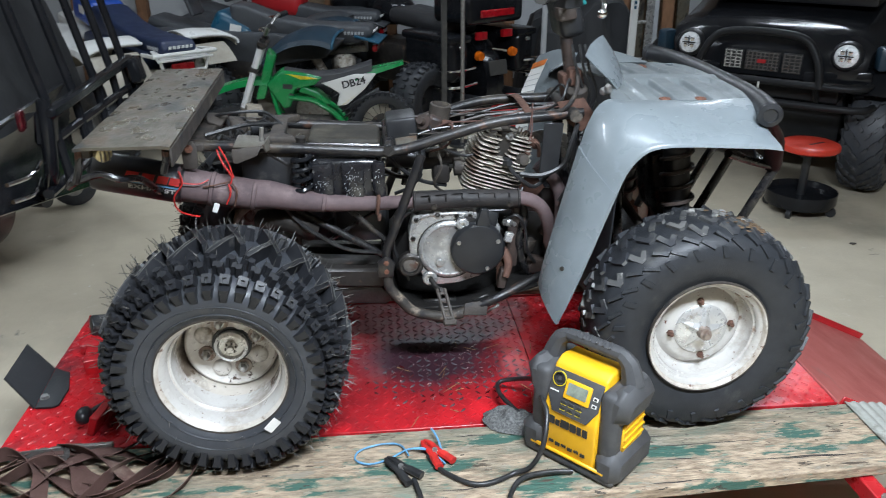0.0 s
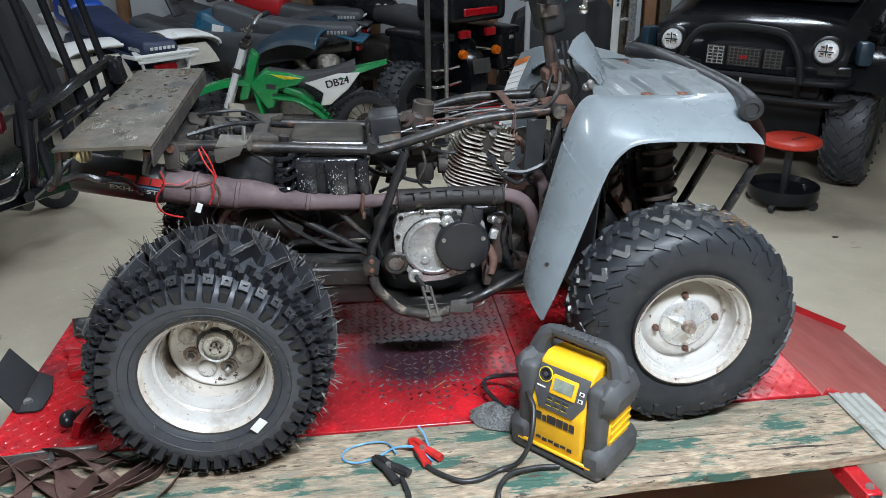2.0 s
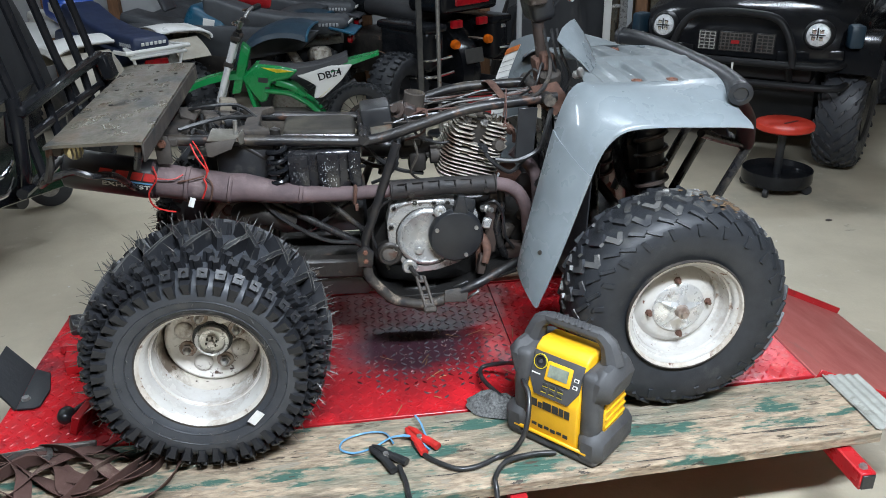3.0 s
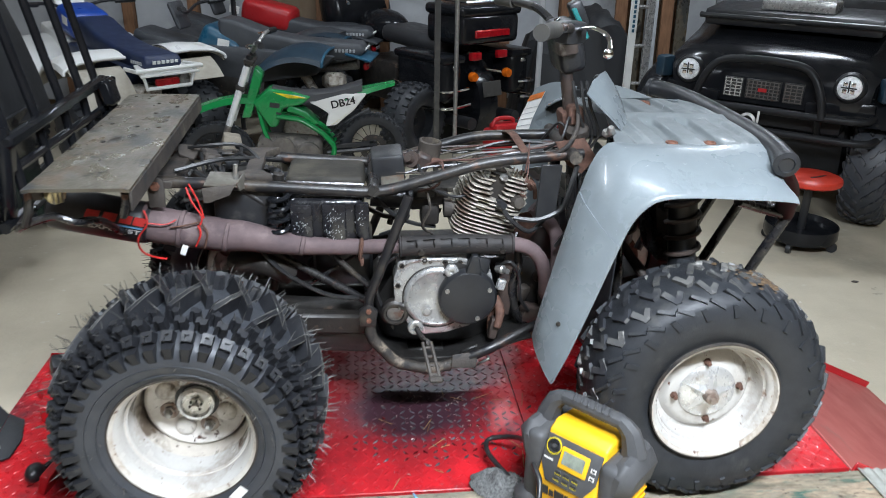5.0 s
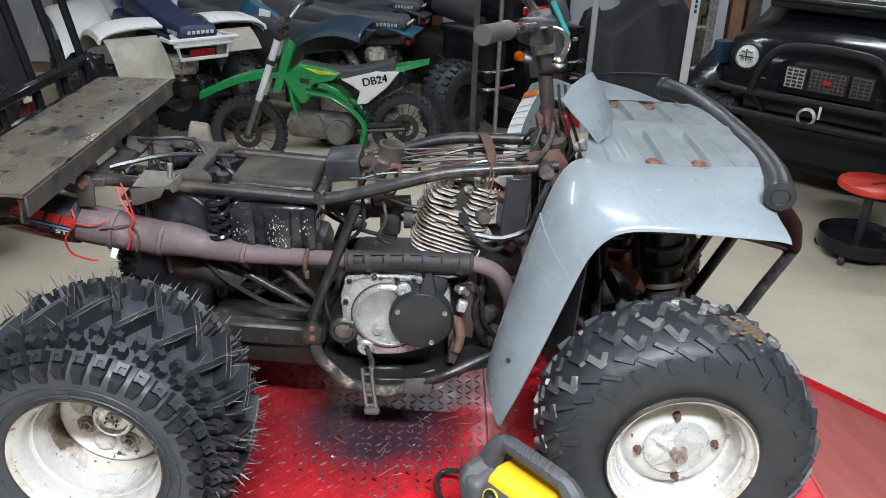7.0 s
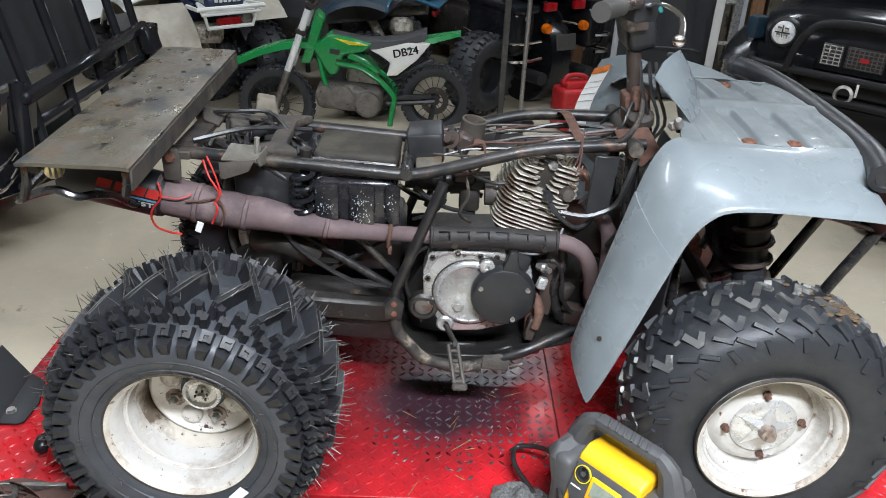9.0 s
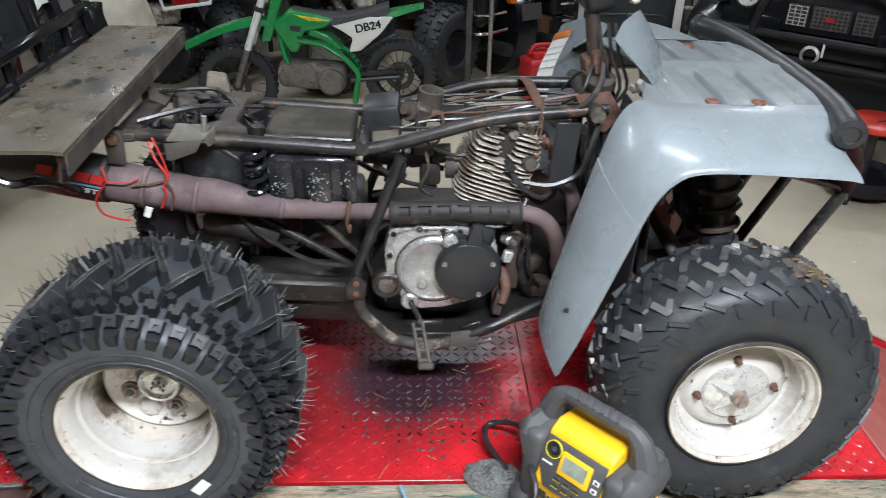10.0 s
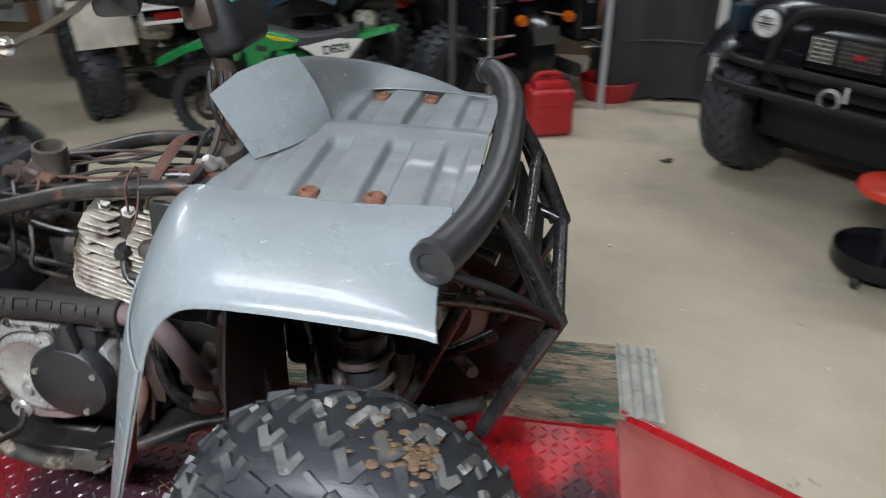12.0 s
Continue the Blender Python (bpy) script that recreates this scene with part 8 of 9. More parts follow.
def side_by_side():
    """Black utility buggy. Local x: across, y: to its rear, origin under the headlamps."""
    root = thing("utility_vehicle", "glossy black utility vehicle with bull bar and round headlamps", "utility vehicle", (2.225, 2.455, 0.0), -42.8)
    P = lambda nm, g, m, parent=root, lab="", **k: part(nm, g, m, parent, lab, world=False, **k)
    for sx in (-1, 1):
        for sy in (0.27, 2.10):
            c = Vector((sx * 0.62, sy, 0.362))
            mt = Matrix.Translation(c) @ Matrix.Rotation(math.pi / 2, 4, "Z")
            g = G()
            leaf = [(-0.026, -0.012), (-0.012, -0.020), (0.012, -0.002), (0.027, 0.016), (0.012, 0.018), (-0.010, 0.006)]
            for i in range(26):
                a = 2 * math.pi * i / 26
                for k in (-1, 1):
                    b = a + (math.pi / 26 if k > 0 else 0)
                    hook(g, b, k * 0.022, 0.346, leaf, 0.014, k)
                    hook(g, b + math.pi / 26, k * 0.058, 0.342, leaf, 0.014, k, -k * 0.12)
                    hook(g, b, k * 0.094, 0.331, leaf, 0.014, k, -k * 0.5)
                    hook(g, b + math.pi / 26, k * 0.112, 0.313, leaf, 0.010, k, -k * 0.95)
            t = P("tyre", placed(wheel_tyre(0.352, 0.24, 0.18, 44), mt), "rubber", root, "chunky black all-terrain tyre")
            tagged(P("tread", placed(g, mt), "lug_dusty", t), kind="stuff")
            P("rim", placed(G().lathe([(0.175, 0.10), (0.185, 0.115), (0.165, 0.10), (0.15, 0.06), (0.06, 0.05), (0.0, 0.06)], (0, 0, 0), (0, -sx, 0), 28), mt), "black", t)
    # body: nose, hood and fenders as lofted sections from the front to the screen
    def section(y, w, zlo, zhi, crown):
        pts = []
        for t in np.linspace(-1, 1, 13):
            pts.append((w * t, y, zhi + crown * (1 - t * t) - 0.05 * max(0, abs(t) - 0.8) / 0.2))
        return [(-w * 0.97, y, zlo), *[tuple(p) for p in pts], (w * 0.97, y, zlo)]
    rings = [section(-0.07, 0.50, 0.68, 0.80, 0.01), section(-0.03, 0.57, 0.67, 0.90, 0.015), section(0.06, 0.60, 0.70, 0.955, 0.02), section(0.25, 0.61, 0.74, 1.00, 0.03), section(0.50, 0.62, 0.74, 1.06, 0.035), section(0.62, 0.62, 0.72, 1.12, 0.03)]
    body = P("body", G().loft(rings), "gloss", root, "glossy black hood and nose")
    P("front_skid", G().box((0, 0.12, 0.44), (0.94, 0.16, 0.34), 0.03, (14, 0, 0), 2).box((0, 0.0, 0.52), (0.98, 0.10, 0.02), 0.006).box((0, 0.02, 0.60), (0.90, 0.14, 0.10), 0.03, seg=2), "bar_black")
    rows = []
    for v in (0.0, 0.3, 0.6, 0.85, 1.0):
        rows.append([(-0.46 + 0.92 * u, 0.02 + 0.20 * v + 0.05 * (2 * u - 1) ** 2, 0.47 - 0.30 * v) for u in (0, 0.15, 0.35, 0.5, 0.65, 0.85, 1.0)])
    P("skid_pan", G().sheet(rows, 0.012), "bar_black", root, "black skid pan sloping down under the nose")
    P("tub", G().box((0, 1.25, 0.62), (1.20, 1.45, 0.50), 0.05, seg=2), "gloss")
    P("cargo_bed", G().box((0, 2.35, 0.85), (1.25, 0.9, 0.42), 0.04, seg=2), "black")
    for s in (-1, 1):
        rows = []
        for i in range(13):
            a = radians(150 - 10.5 * i)
            r0 = 0.40
            row = []
            for k, dx in enumerate((0.50, 0.62, 0.75, 0.785)):
                row.append((s * dx, 0.27 + r0 * -math.cos(a) * (-1), 0.37 + (r0 + (0.03 if k in (1, 2) else (0.02 if k == 0 else -0.015))) * math.sin(a) * 0.92 + 0.07))
            rows.append(row if s < 0 else row[::-1])
        P("wheel_arch", G().sheet(rows, 0.006), "gloss", body)
        hl = P("headlamp", G().lathe([(0.086, -0.02), (0.082, 0.004), (0.070, 0.016), (0.062, 0.010)], (s * 0.45, -0.065, 0.835), (0, -1, 0.12), 28), "black", body, "round headlamp in a black bezel")
        P("lens", G().lathe([(0.066, 0.004), (0.060, 0.016), (0.036, 0.024), (0.0, 0.027)], (s * 0.45, -0.068, 0.835), (0, -1, 0.12), 28), "lamp_glass", hl, "clear silver lens")
        for qd in range(4):
            # reflector quarters round a dark cross
            u, v = (1, 1, -1, -1)[qd], (1, -1, -1, 1)[qd]
            P("reflector_cup", G().box((s * 0.45 + u * 0.020, -0.094, 0.838 + v * 0.019), (0.024, 0.008, 0.024), 0.005, (7, 0, 0), 2), "chrome", hl)
        P("lamp_cross", G().box((s * 0.45, -0.096, 0.838), (0.082, 0.006, 0.007), 0.001, (7, 0, 0)).box((s * 0.45, -0.096, 0.838), (0.007, 0.006, 0.082), 0.001, (7, 0, 0)), "print", hl, "dark cross bar of the lamp")
        P("side_marker", G().box((s * 0.63, 0.0, 0.83), (0.08, 0.10, 0.13), 0.02, (0, 0, s * 25), 2), "dark_panel", body, "dark blue-grey corner lamp housing")
        P("cheek", G().box((s * 0.42, -0.045, 0.70), (0.36, 0.05, 0.10), 0.02, (0, s * -4, s * 8), 2), "gloss", body)
        P("roll_post", G().tube([(s * 0.56, 0.70, 1.05), (s * 0.56, 1.0, 1.85), (s * 0.52, 1.6, 1.95), (s * 0.54, 1.95, 1.05)], 0.025, 10), "black", root)
    for x, w, lit in ((-0.17, 0.11, 0), (0.0, 0.20, 1), (0.17, 0.11, 0)):
        gr = P("grille", G().box((x, -0.068, 0.765), (w, 0.012, 0.115), 0.004), "print", body, "mesh grille")
        # left segment's bars are brighter: the light there is put into the metal
        for k in range(6):
            P("grille_bar", G().box((x, -0.078, 0.716 + k * 0.0195), (w * 0.92, 0.006, 0.005)), "chrome_dull" if x < 0 else "case_steel", gr)
        for k in range(max(3, int(w / 0.025))):
            n_ = max(3, int(w / 0.025))
            P("grille_rib", G().box((x - w * 0.42 + k * w * 0.84 / (n_ - 1), -0.079, 0.765), (0.005, 0.006, 0.105)), "chrome_dull" if x < 0 else "case_steel", gr)
        if lit:
            P("badge", G().box((x, -0.085, 0.765), (0.05, 0.006, 0.022), 0.002), "red_plastic", gr, "small red badge")
    g = G().tube([(-0.36, -0.17, 0.66), (-0.33, -0.17, 0.80), (-0.25, -0.16, 0.915), (-0.10, -0.16, 0.945), (0.10, -0.16, 0.945), (0.25, -0.16, 0.915), (0.33, -0.17, 0.80), (0.36, -0.17, 0.66)], 0.022, 12)
    bb = P("bull_bar", g, "bar_black", root, "black tubular bull bar")
    for z, w, y in ((0.67, 0.60, -0.15), (0.565, 0.64, -0.20)):
        P("bar", G().tube([(-w, y + 0.10, z + 0.01), (-w * 0.85, y, z), (0, y - 0.02, z), (w * 0.85, y, z), (w, y + 0.10, z + 0.01)], 0.021, 12), "bar_black", bb)
    for s in (-1, 1):
        P("strut", G().tube([(s * 0.34, -0.16, 0.66), (s * 0.32, 0.02, 0.50)], 0.018, 10, 0), "bar_black", bb)
    P("winch_fairlead", G().lathe([(0.035, -0.01), (0.05, -0.006), (0.05, 0.006), (0.035, 0.01)], (-0.02, -0.225, 0.605), (0, -1, 0.1), 20, True), "steel", bb, "steel winch fairlead")
    P("hook_strap", G().box((0.03, -0.19, 0.63), (0.012, 0.006, 0.07), 0.001), "sticker", bb)
    P("dash_cowl", G().box((0, 0.70, 1.14), (1.20, 0.14, 0.20), 0.05, (-20, 0, 0), 2), "black", root)
    P("hood_rack", G().box((0.0, 0.42, 1.135), (1.02, 0.36, 0.10), 0.02, (5, 0, 0), 2).tube([(-0.53, 0.22, 1.13), (0.53, 0.22, 1.13)], 0.016, 8, 0), "black", root, "black hood rack")
    P("rack_mark", G().box((0.0, 0.225, 1.115), (0.09, 0.006, 0.022), 0.001, (5, 0, 0)).box((0.0, 0.232, 1.14), (0.36, 0.004, 0.03)), "black_dusty", root)
    tb = P("tool_box", G().box((0.02, 0.40, 1.21), (0.42, 0.20, 0.07), 0.012, seg=2), "alu", root, "silver box on the hood rack")
    for s in (-1, 1):
        P("seat", G().box((s * 0.30, 1.45, 0.95), (0.46, 0.14, 0.60), 0.06, (-8, 0, 0), 2), "vinyl", root)
    return root


utv = side_by_side()
o = copy_thing(utv, pose(4.35, 3.05, 0.0, 0, 0, -42.8))
tagged(o, "dark utility vehicle parked beside the black one")


def stool():
    root = thing("rolling_stool", "low rolling shop stool with red round seat and black tray", "stool", (2.27, 1.90, 0.0))
    P = lambda nm, g, m, parent=root, lab="": part(nm, g, m, parent, lab, world=False)
    P("seat", G().lathe([(0.0, 0.362), (0.148, 0.362), (0.158, 0.370), (0.160, 0.386), (0.155, 0.398), (0.140, 0.404), (0.0, 0.405)], (0, 0, 0), (0, 0, 1), 40), "stool_red", root, "red vinyl seat")
    P("post", G().tube([(0, 0, 0.09), (0, 0, 0.355)], 0.022, 14, 0), "black")
    P("seat_plate", G().box((0, 0, 0.348), (0.16, 0.16, 0.012), 0.003), "black")
    P("tray", G().lathe([(0.0, 0.098), (0.172, 0.098), (0.184, 0.128), (0.192, 0.128), (0.194, 0.070), (0.186, 0.052), (0.0, 0.052)], (0, 0, 0), (0, 0, 1), 36), "gloss", root, "black tool tray")
    P("seat_slot", G().box((0.02, -0.03, 0.4055), (0.11, 0.016, 0.002), 0.0008, (0, 0, 20)), "black", root, "dark hand slot")
    for i in range(4):
        a = math.pi / 4 + i * math.pi / 2
        c = (0.175 * math.cos(a), 0.175 * math.sin(a), 0.028)
        w = P("caster", G().lathe([(0.0, -0.012), (0.026, -0.012), (0.028, 0.0), (0.026, 0.012), (0, 0.012)], c, (math.sin(a), -math.cos(a), 0), 18), "black", root)
        P("caster_fork", G().box((c[0] * 0.96, c[1] * 0.96, 0.06), (0.03, 0.03, 0.035), 0.005), "chrome", w)
    return root


stool()


def fuel_can():
    root = thing("fuel_can", "red plastic fuel can on the floor", "fuel can", (0.86, 3.44, 0.0), 18)
    P = lambda nm, g, m, parent=root, lab="": part(nm, g, m, parent, lab, world=False)
    P("body", G().box((0, 0, 0.145), (0.27, 0.20, 0.285), 0.03, seg=3).box((0, 0, 0.30), (0.20, 0.13, 0.06), 0.02, seg=2), "red_plastic", root)
    P("handle", G().tube([(-0.10, 0, 0.31), (-0.07, 0, 0.36), (0.04, 0, 0.36), (0.08, 0, 0.32)], 0.016, 10), "red_plastic")
    P("cap", G().lathe([(0.0, 0), (0.03, 0), (0.03, 0.03), (0, 0.03)], (0.09, 0, 0.315), (0.3, 0, 1), 16), "black")
    P("rib", G().box((0, -0.101, 0.14), (0.20, 0.006, 0.012), 0.002).box((0, -0.101, 0.20), (0.20, 0.006, 0.012), 0.002), "red_plastic")


fuel_can()
tr = thing("drain_tray", "shallow red plastic tray on the floor", "tray", (1.25, 4.25, 0.0))
part("tray", G().lathe([(0.0, 0.0), (0.17, 0.0), (0.21, 0.13), (0.205, 0.135), (0.16, 0.012), (0.0, 0.012)], (1.25, 4.25, 0.0), (0, 0, 1), 28), "red_plastic", tr)


def touring_bike(at, turn, paint, label):
    """A big touring motorcycle seen from behind. Local y: forwards, origin under the rear axle."""
    root = thing("touring_motorcycle", label, "motorcycle", at, turn)
    P = lambda nm, g, m, parent=root, lab="", **k: part(nm, g, m, parent, lab, world=False, **k)
    for y in (0.0, 1.55):
        t = P("tyre", placed(wheel_tyre(0.33, 0.15, 0.21, 40), pose(0, y, 0.33, 0, 0, 90)), "rubber", root)
        P("rim", placed(G().lathe([(0.20, -0.05), (0.21, 0.0), (0.20, 0.05), (0.05, 0.03), (0.05, -0.03)], (0, 0, 0), (0, 1, 0), 28, True), pose(0, y, 0.33, 0, 0, 90)), "chrome", t)
    tk = P("trunk", G().box((0, -0.15, 0.93), (0.58, 0.42, 0.22), 0.05, seg=3), paint, root, "rear trunk box")
    P("trunk_lid", G().box((0, -0.15, 1.06), (0.60, 0.44, 0.08), 0.035, seg=3), paint, tk)
    P("trunk_rack", G().tube([(-0.22, -0.32, 1.12), (0.22, -0.32, 1.12), (0.22, 0.0, 1.12), (-0.22, 0.0, 1.12), (-0.22, -0.32, 1.12)], 0.008, 6, 0), "chrome", tk)
    P("trunk_light", G().box((0, -0.365, 0.90), (0.34, 0.02, 0.055), 0.008), "red_lens", tk, "red tail lens")
    for s in (-1, 1):
        sb = P("saddlebag", G().box((s * 0.34, -0.05, 0.58), (0.21, 0.58, 0.34), 0.07, (0, 0, 0), 3), paint, root, "hard saddlebag")
        P("bag_lid", G().box((s * 0.34, -0.05, 0.73), (0.22, 0.60, 0.06), 0.025, seg=2), paint, sb)
        P("bag_guard", G().tube([(s * 0.46, 0.22, 0.40), (s * 0.47, -0.10, 0.38), (s * 0.44, -0.38, 0.40), (s * 0.25, -0.42, 0.42)], 0.013, 8), "chrome", sb)
        P("bag_guard", G().tube([(s * 0.46, 0.22, 0.52), (s * 0.47, -0.10, 0.50), (s * 0.44, -0.38, 0.52), (s * 0.25, -0.40, 0.53)], 0.010, 8), "chrome", sb)
        P("bag_latch", G().box((s * 0.34, -0.355, 0.68), (0.05, 0.012, 0.03), 0.004), "chrome", sb)
        P("tail_lamp", G().box((s * 0.13, -0.33, 0.74), (0.10, 0.04, 0.06), 0.01, seg=2), "red_lens", root, "red tail lamp")
        P("turn_signal", G().lathe([(0, 0), (0.034, 0.0), (0.038, 0.02), (0.03, 0.045), (0, 0.05)], (s * 0.17, -0.34, 0.60), (0, -1, 0), 18), "amber", root, "amber turn signal")
        P("signal_stalk", G().tube([(s * 0.05, -0.26, 0.62), (s * 0.17, -0.33, 0.60)], 0.010, 8, 0), "chrome")
        P("muffler", G().tube([(s * 0.20, 0.60, 0.30), (s * 0.22, 0.1, 0.26), (s * 0.22, -0.42, 0.27)], [0.03, 0.045, 0.045], 14), "black", root)
        P("mirror", G().tube([(s * 0.25, 1.10, 1.08), (s * 0.42, 1.05, 1.20)], 0.010, 6, 0).box((s * 0.44, 1.03, 1.22), (0.12, 0.05, 0.08), 0.02), paint)
    P("rear_mudguard", G().lathe([(0.36, -0.09), (0.37, 0.0), (0.36, 0.09)], (0, 0.0, 0.36), (1, 0, 0), 40), paint)
    P("plate_holder", G().box((0, -0.385, 0.50), (0.18, 0.01, 0.11), 0.003, (-12, 0, 0)), "black_dusty")
    P("seat", G().box((0, 0.42, 0.78), (0.38, 0.75, 0.14), 0.06, (3, 0, 0), 3).box((0, 0.10, 0.92), (0.40, 0.10, 0.26), 0.05, (12, 0, 0), 2), "vinyl", root, "black seat")
    P("tank", G().ball((0, 1.0, 0.82), (0.17, 0.30, 0.14), 20), paint)
    P("fairing", G().box((0, 1.42, 0.95), (0.66, 0.30, 0.42), 0.12, (-14, 0, 0), 3), paint)
    P("engine", G().box((0, 0.8, 0.42), (0.46, 0.55, 0.34), 0.06, seg=2), "case_dark")
    P("handlebar", G().tube([(-0.40, 0.92, 1.02), (-0.25, 1.12, 1.06), (0.25, 1.12, 1.06), (0.40, 0.92, 1.02)], 0.013, 8), "chrome")
    P("side_stand", G().tube([(-0.18, 0.6, 0.25), (-0.30, 0.55, 0.012)], 0.014, 8, 0), "chrome")
    return root


touring_bike((0.60, 4.12, 0.0), 34, "gloss", "black touring motorcycle with trunk, red lamps and chrome guards")
touring_bike((-2.28, 1.72, 0.0), 70, "maroon", "dark maroon touring motorcycle with chrome bag guards")


def sport_quad(at, turn, body, seat, tank, label, rear_bar):
    """A parked sport quad. Local y: forwards, origin under the rear axle."""
    root = thing("parked_quad", label, "quad bike", at, turn)
    front = "vinyl_grey" if body == "teal" else body
    P = lambda nm, g, m, parent=root, lab="", **k: part(nm, g, m, parent, lab, world=False, **k)
    for s in (-1, 1):
        for y, R, W, x in ((0.0, 0.275, 0.24, 0.40), (1.18, 0.265, 0.18, 0.40)):
            mt = pose(s * x, y, R, 0, 0, 90)
            t = P("tyre", placed(wheel_tyre(R, W, 0.13, 40), mt), "rubber_worn", root, "knobby quad tyre")
            tagged(P("tread", placed(knobby(R, W, 0.13, 26, (0.034, 0.050, 0.014)), mt), "rubber_worn", t), kind="stuff")
            P("rim", placed(G().lathe([(0.125, 0.05), (0.135, 0.07), (0.11, 0.04), (0.05, 0.0), (0.0, 0.0)], (0, 0, 0), (0, -s, 0), 24), mt), "steel", t)
        rows = []
        for i in range(13):
            a = radians(112 - 6.5 * i)
            yy, zz = -0.02 - 0.43 * math.cos(a) * -1, 0.36 + 0.44 * math.sin(a)
            row = [(s * 0.16, yy, zz + 0.03), (s * 0.30, yy, zz + 0.035), (s * 0.46, yy, zz + 0.02), (s * 0.545, yy, zz - 0.015), (s * 0.555, yy, zz - 0.045)]
            rows.append(row if s > 0 else row[::-1])
        fd = P("rear_fender", G().sheet(rows, 0.006), "dark_panel" if body == "teal" else body, root, "flared rear fender")
        if body == "white":
            P("fender_liner", G().sheet([[(x * 0.985, y + 0.008, z - 0.012) for x, y, z in r] for r in rows], 0.004), "dull_beige", fd, "dirty beige underside")
            flap_ = []
            for i in range(4 if s > 0 else 6):
                a = radians(112 + 9 * i)
                yy, zz = -0.02 + 0.425 * math.cos(a), 0.35 + 0.43 * math.sin(a)
                row = [(s * u, yy, zz) for u in (((0.20, 0.28, 0.36, 0.44) if s > 0 else (0.20, 0.32, 0.44, 0.53)))]
                flap_.append(row if s < 0 else row[::-1])
            P("mud_flap", G().sheet(flap_, 0.005), "dull_beige", fd, "dirty beige rear face of the fender")
        tip = [Vector(p) + Vector((0, -0.004, 0.004)) for p in rows[0]]
        P("fender_edge", G().tube(tip, 0.010, 8, 3), body, fd)
        rows = []
        for i in range(11):
            a = radians(160 - 13 * i)
            yy, zz = 1.16 + 0.38 * math.cos(a), 0.36 + 0.42 * math.sin(a)
            row = [(s * 0.14, yy, zz + 0.04), (s * 0.30, yy, zz + 0.03), (s * 0.48, yy, zz), (s * 0.52, yy, zz - 0.04)]
            rows.append(row if s < 0 else row[::-1])
        P("front_fender", G().sheet(rows, 0.006), front, root, "flared front fender")
        P("grip", G().tube([(s * 0.40, 0.78, 1.06), (s * 0.28, 0.86, 1.05)], 0.018, 8, 0), "black")
        P("foot_peg", G().box((s * 0.30, 0.58, 0.34), (0.16, 0.06, 0.03), 0.006), "steel")
    prof = [(-0.40, 0.76), (-0.37, 0.825), (0.05, 0.84), (0.30, 0.88), (0.55, 0.97), (0.66, 0.98), (0.66, 0.74), (-0.30, 0.70)]
    P("seat", G().prism(prof, 0.25, pose(0, 0, 0, 90, 0, 90), 0.03, 3), seat, root, "long vinyl seat")
    for k in range(6):
        # brand lettering as plain bars
        P("seat_brand", G().box((-0.075 + 0.030 * k, -0.402, 0.785), (0.020, 0.008, 0.020), 0.001, (18, 0, 0)), "white", root, "white brand bar")
        P("side_brand", G().box((-0.1285, -0.325 + 0.026 * k, 0.775), (0.006, 0.017, 0.022), 0.001), "sheet", root, "pale brand bar")
    P("tail_plate", G().prism([(-0.20, -0.10), (0.20, -0.10), (0.15, 0.10), (-0.15, 0.10)], 0.016, pose(0, -0.36, 0.735, 12, 0, 0), 0.005), body, root)
    P("side_panel", G().prism([(-0.20, 0.74), (0.75, 0.80), (0.85, 0.62), (0.45, 0.52), (-0.05, 0.60)], 0.34, pose(0, 0, 0, 90, 0, 90), 0.03, 2), seat, root)
    low_ = 0.14 if body == "teal" else 0.0
    P("tank", G().box((0, 0.80 - low_ if tank != "red_plastic" else 0.50, 0.93 - low_ if tank != "red_plastic" else 0.90), (0.29, 0.32 if tank != "red_plastic" else 0.44, 0.20), 0.06, (12 + 120 * low_, 0, 0), 3), tank, root, "tank cover")
    P("tank_label", G().box((-0.146, 0.76 - low_, 0.945 - low_), (0.004, 0.085, 0.06), 0.001, (12, 0, 0)), "sticker", root, "white printed label")
    P("nose", G().box((0, 1.10, 0.80), (0.30, 0.40, 0.10), 0.04, (16, 0, 0), 2), front)
    P("number_board", G().box((0, 0.98, 0.98), (0.22, 0.04, 0.20), 0.02, (-20, 0, 0), 2), front)
    P("handlebar", G().tube([(-0.40, 0.78, 1.06), (-0.20, 0.90, 1.05), (0, 0.92, 1.0), (0.20, 0.90, 1.05), (0.40, 0.78, 1.06)], 0.012, 8), "black")
    P("engine", G().box((0, 0.55, 0.45), (0.34, 0.45, 0.32), 0.05, seg=2).box((0, 0.1, 0.36), (0.14, 0.5, 0.10), 0.02), "case_dark")
    P("axle", G().tube([(-0.42, 0, 0.275), (0.42, 0, 0.275)], 0.022, 10, 0), "case_dark")
    P("axle", G().tube([(-0.42, 1.18, 0.265), (0.42, 1.18, 0.265)], 0.018, 10, 0), "case_dark")
    P("swing_arm", G().box((0, 0.22, 0.36), (0.16, 0.45, 0.10), 0.02, (-10, 0, 0)).tube([(0, 0.10, 0.62), (0, -0.05, 0.36)], 0.035, 10, 0).box((-0.06, -0.16, 0.55), (0.22, 0.16, 0.12), 0.03, (0, 10, 20)), "fin")
    P("muffler", G().tube([(0.16, 0.5, 0.58), (0.18, 0.1, 0.60), (0.18, -0.30, 0.64)], [0.02, 0.045, 0.045], 12), "steel")
    P("tail_lamp", G().box((0, -0.40, 0.66), (0.16, 0.04, 0.05), 0.01), "red_lens", root, "red tail lamp")
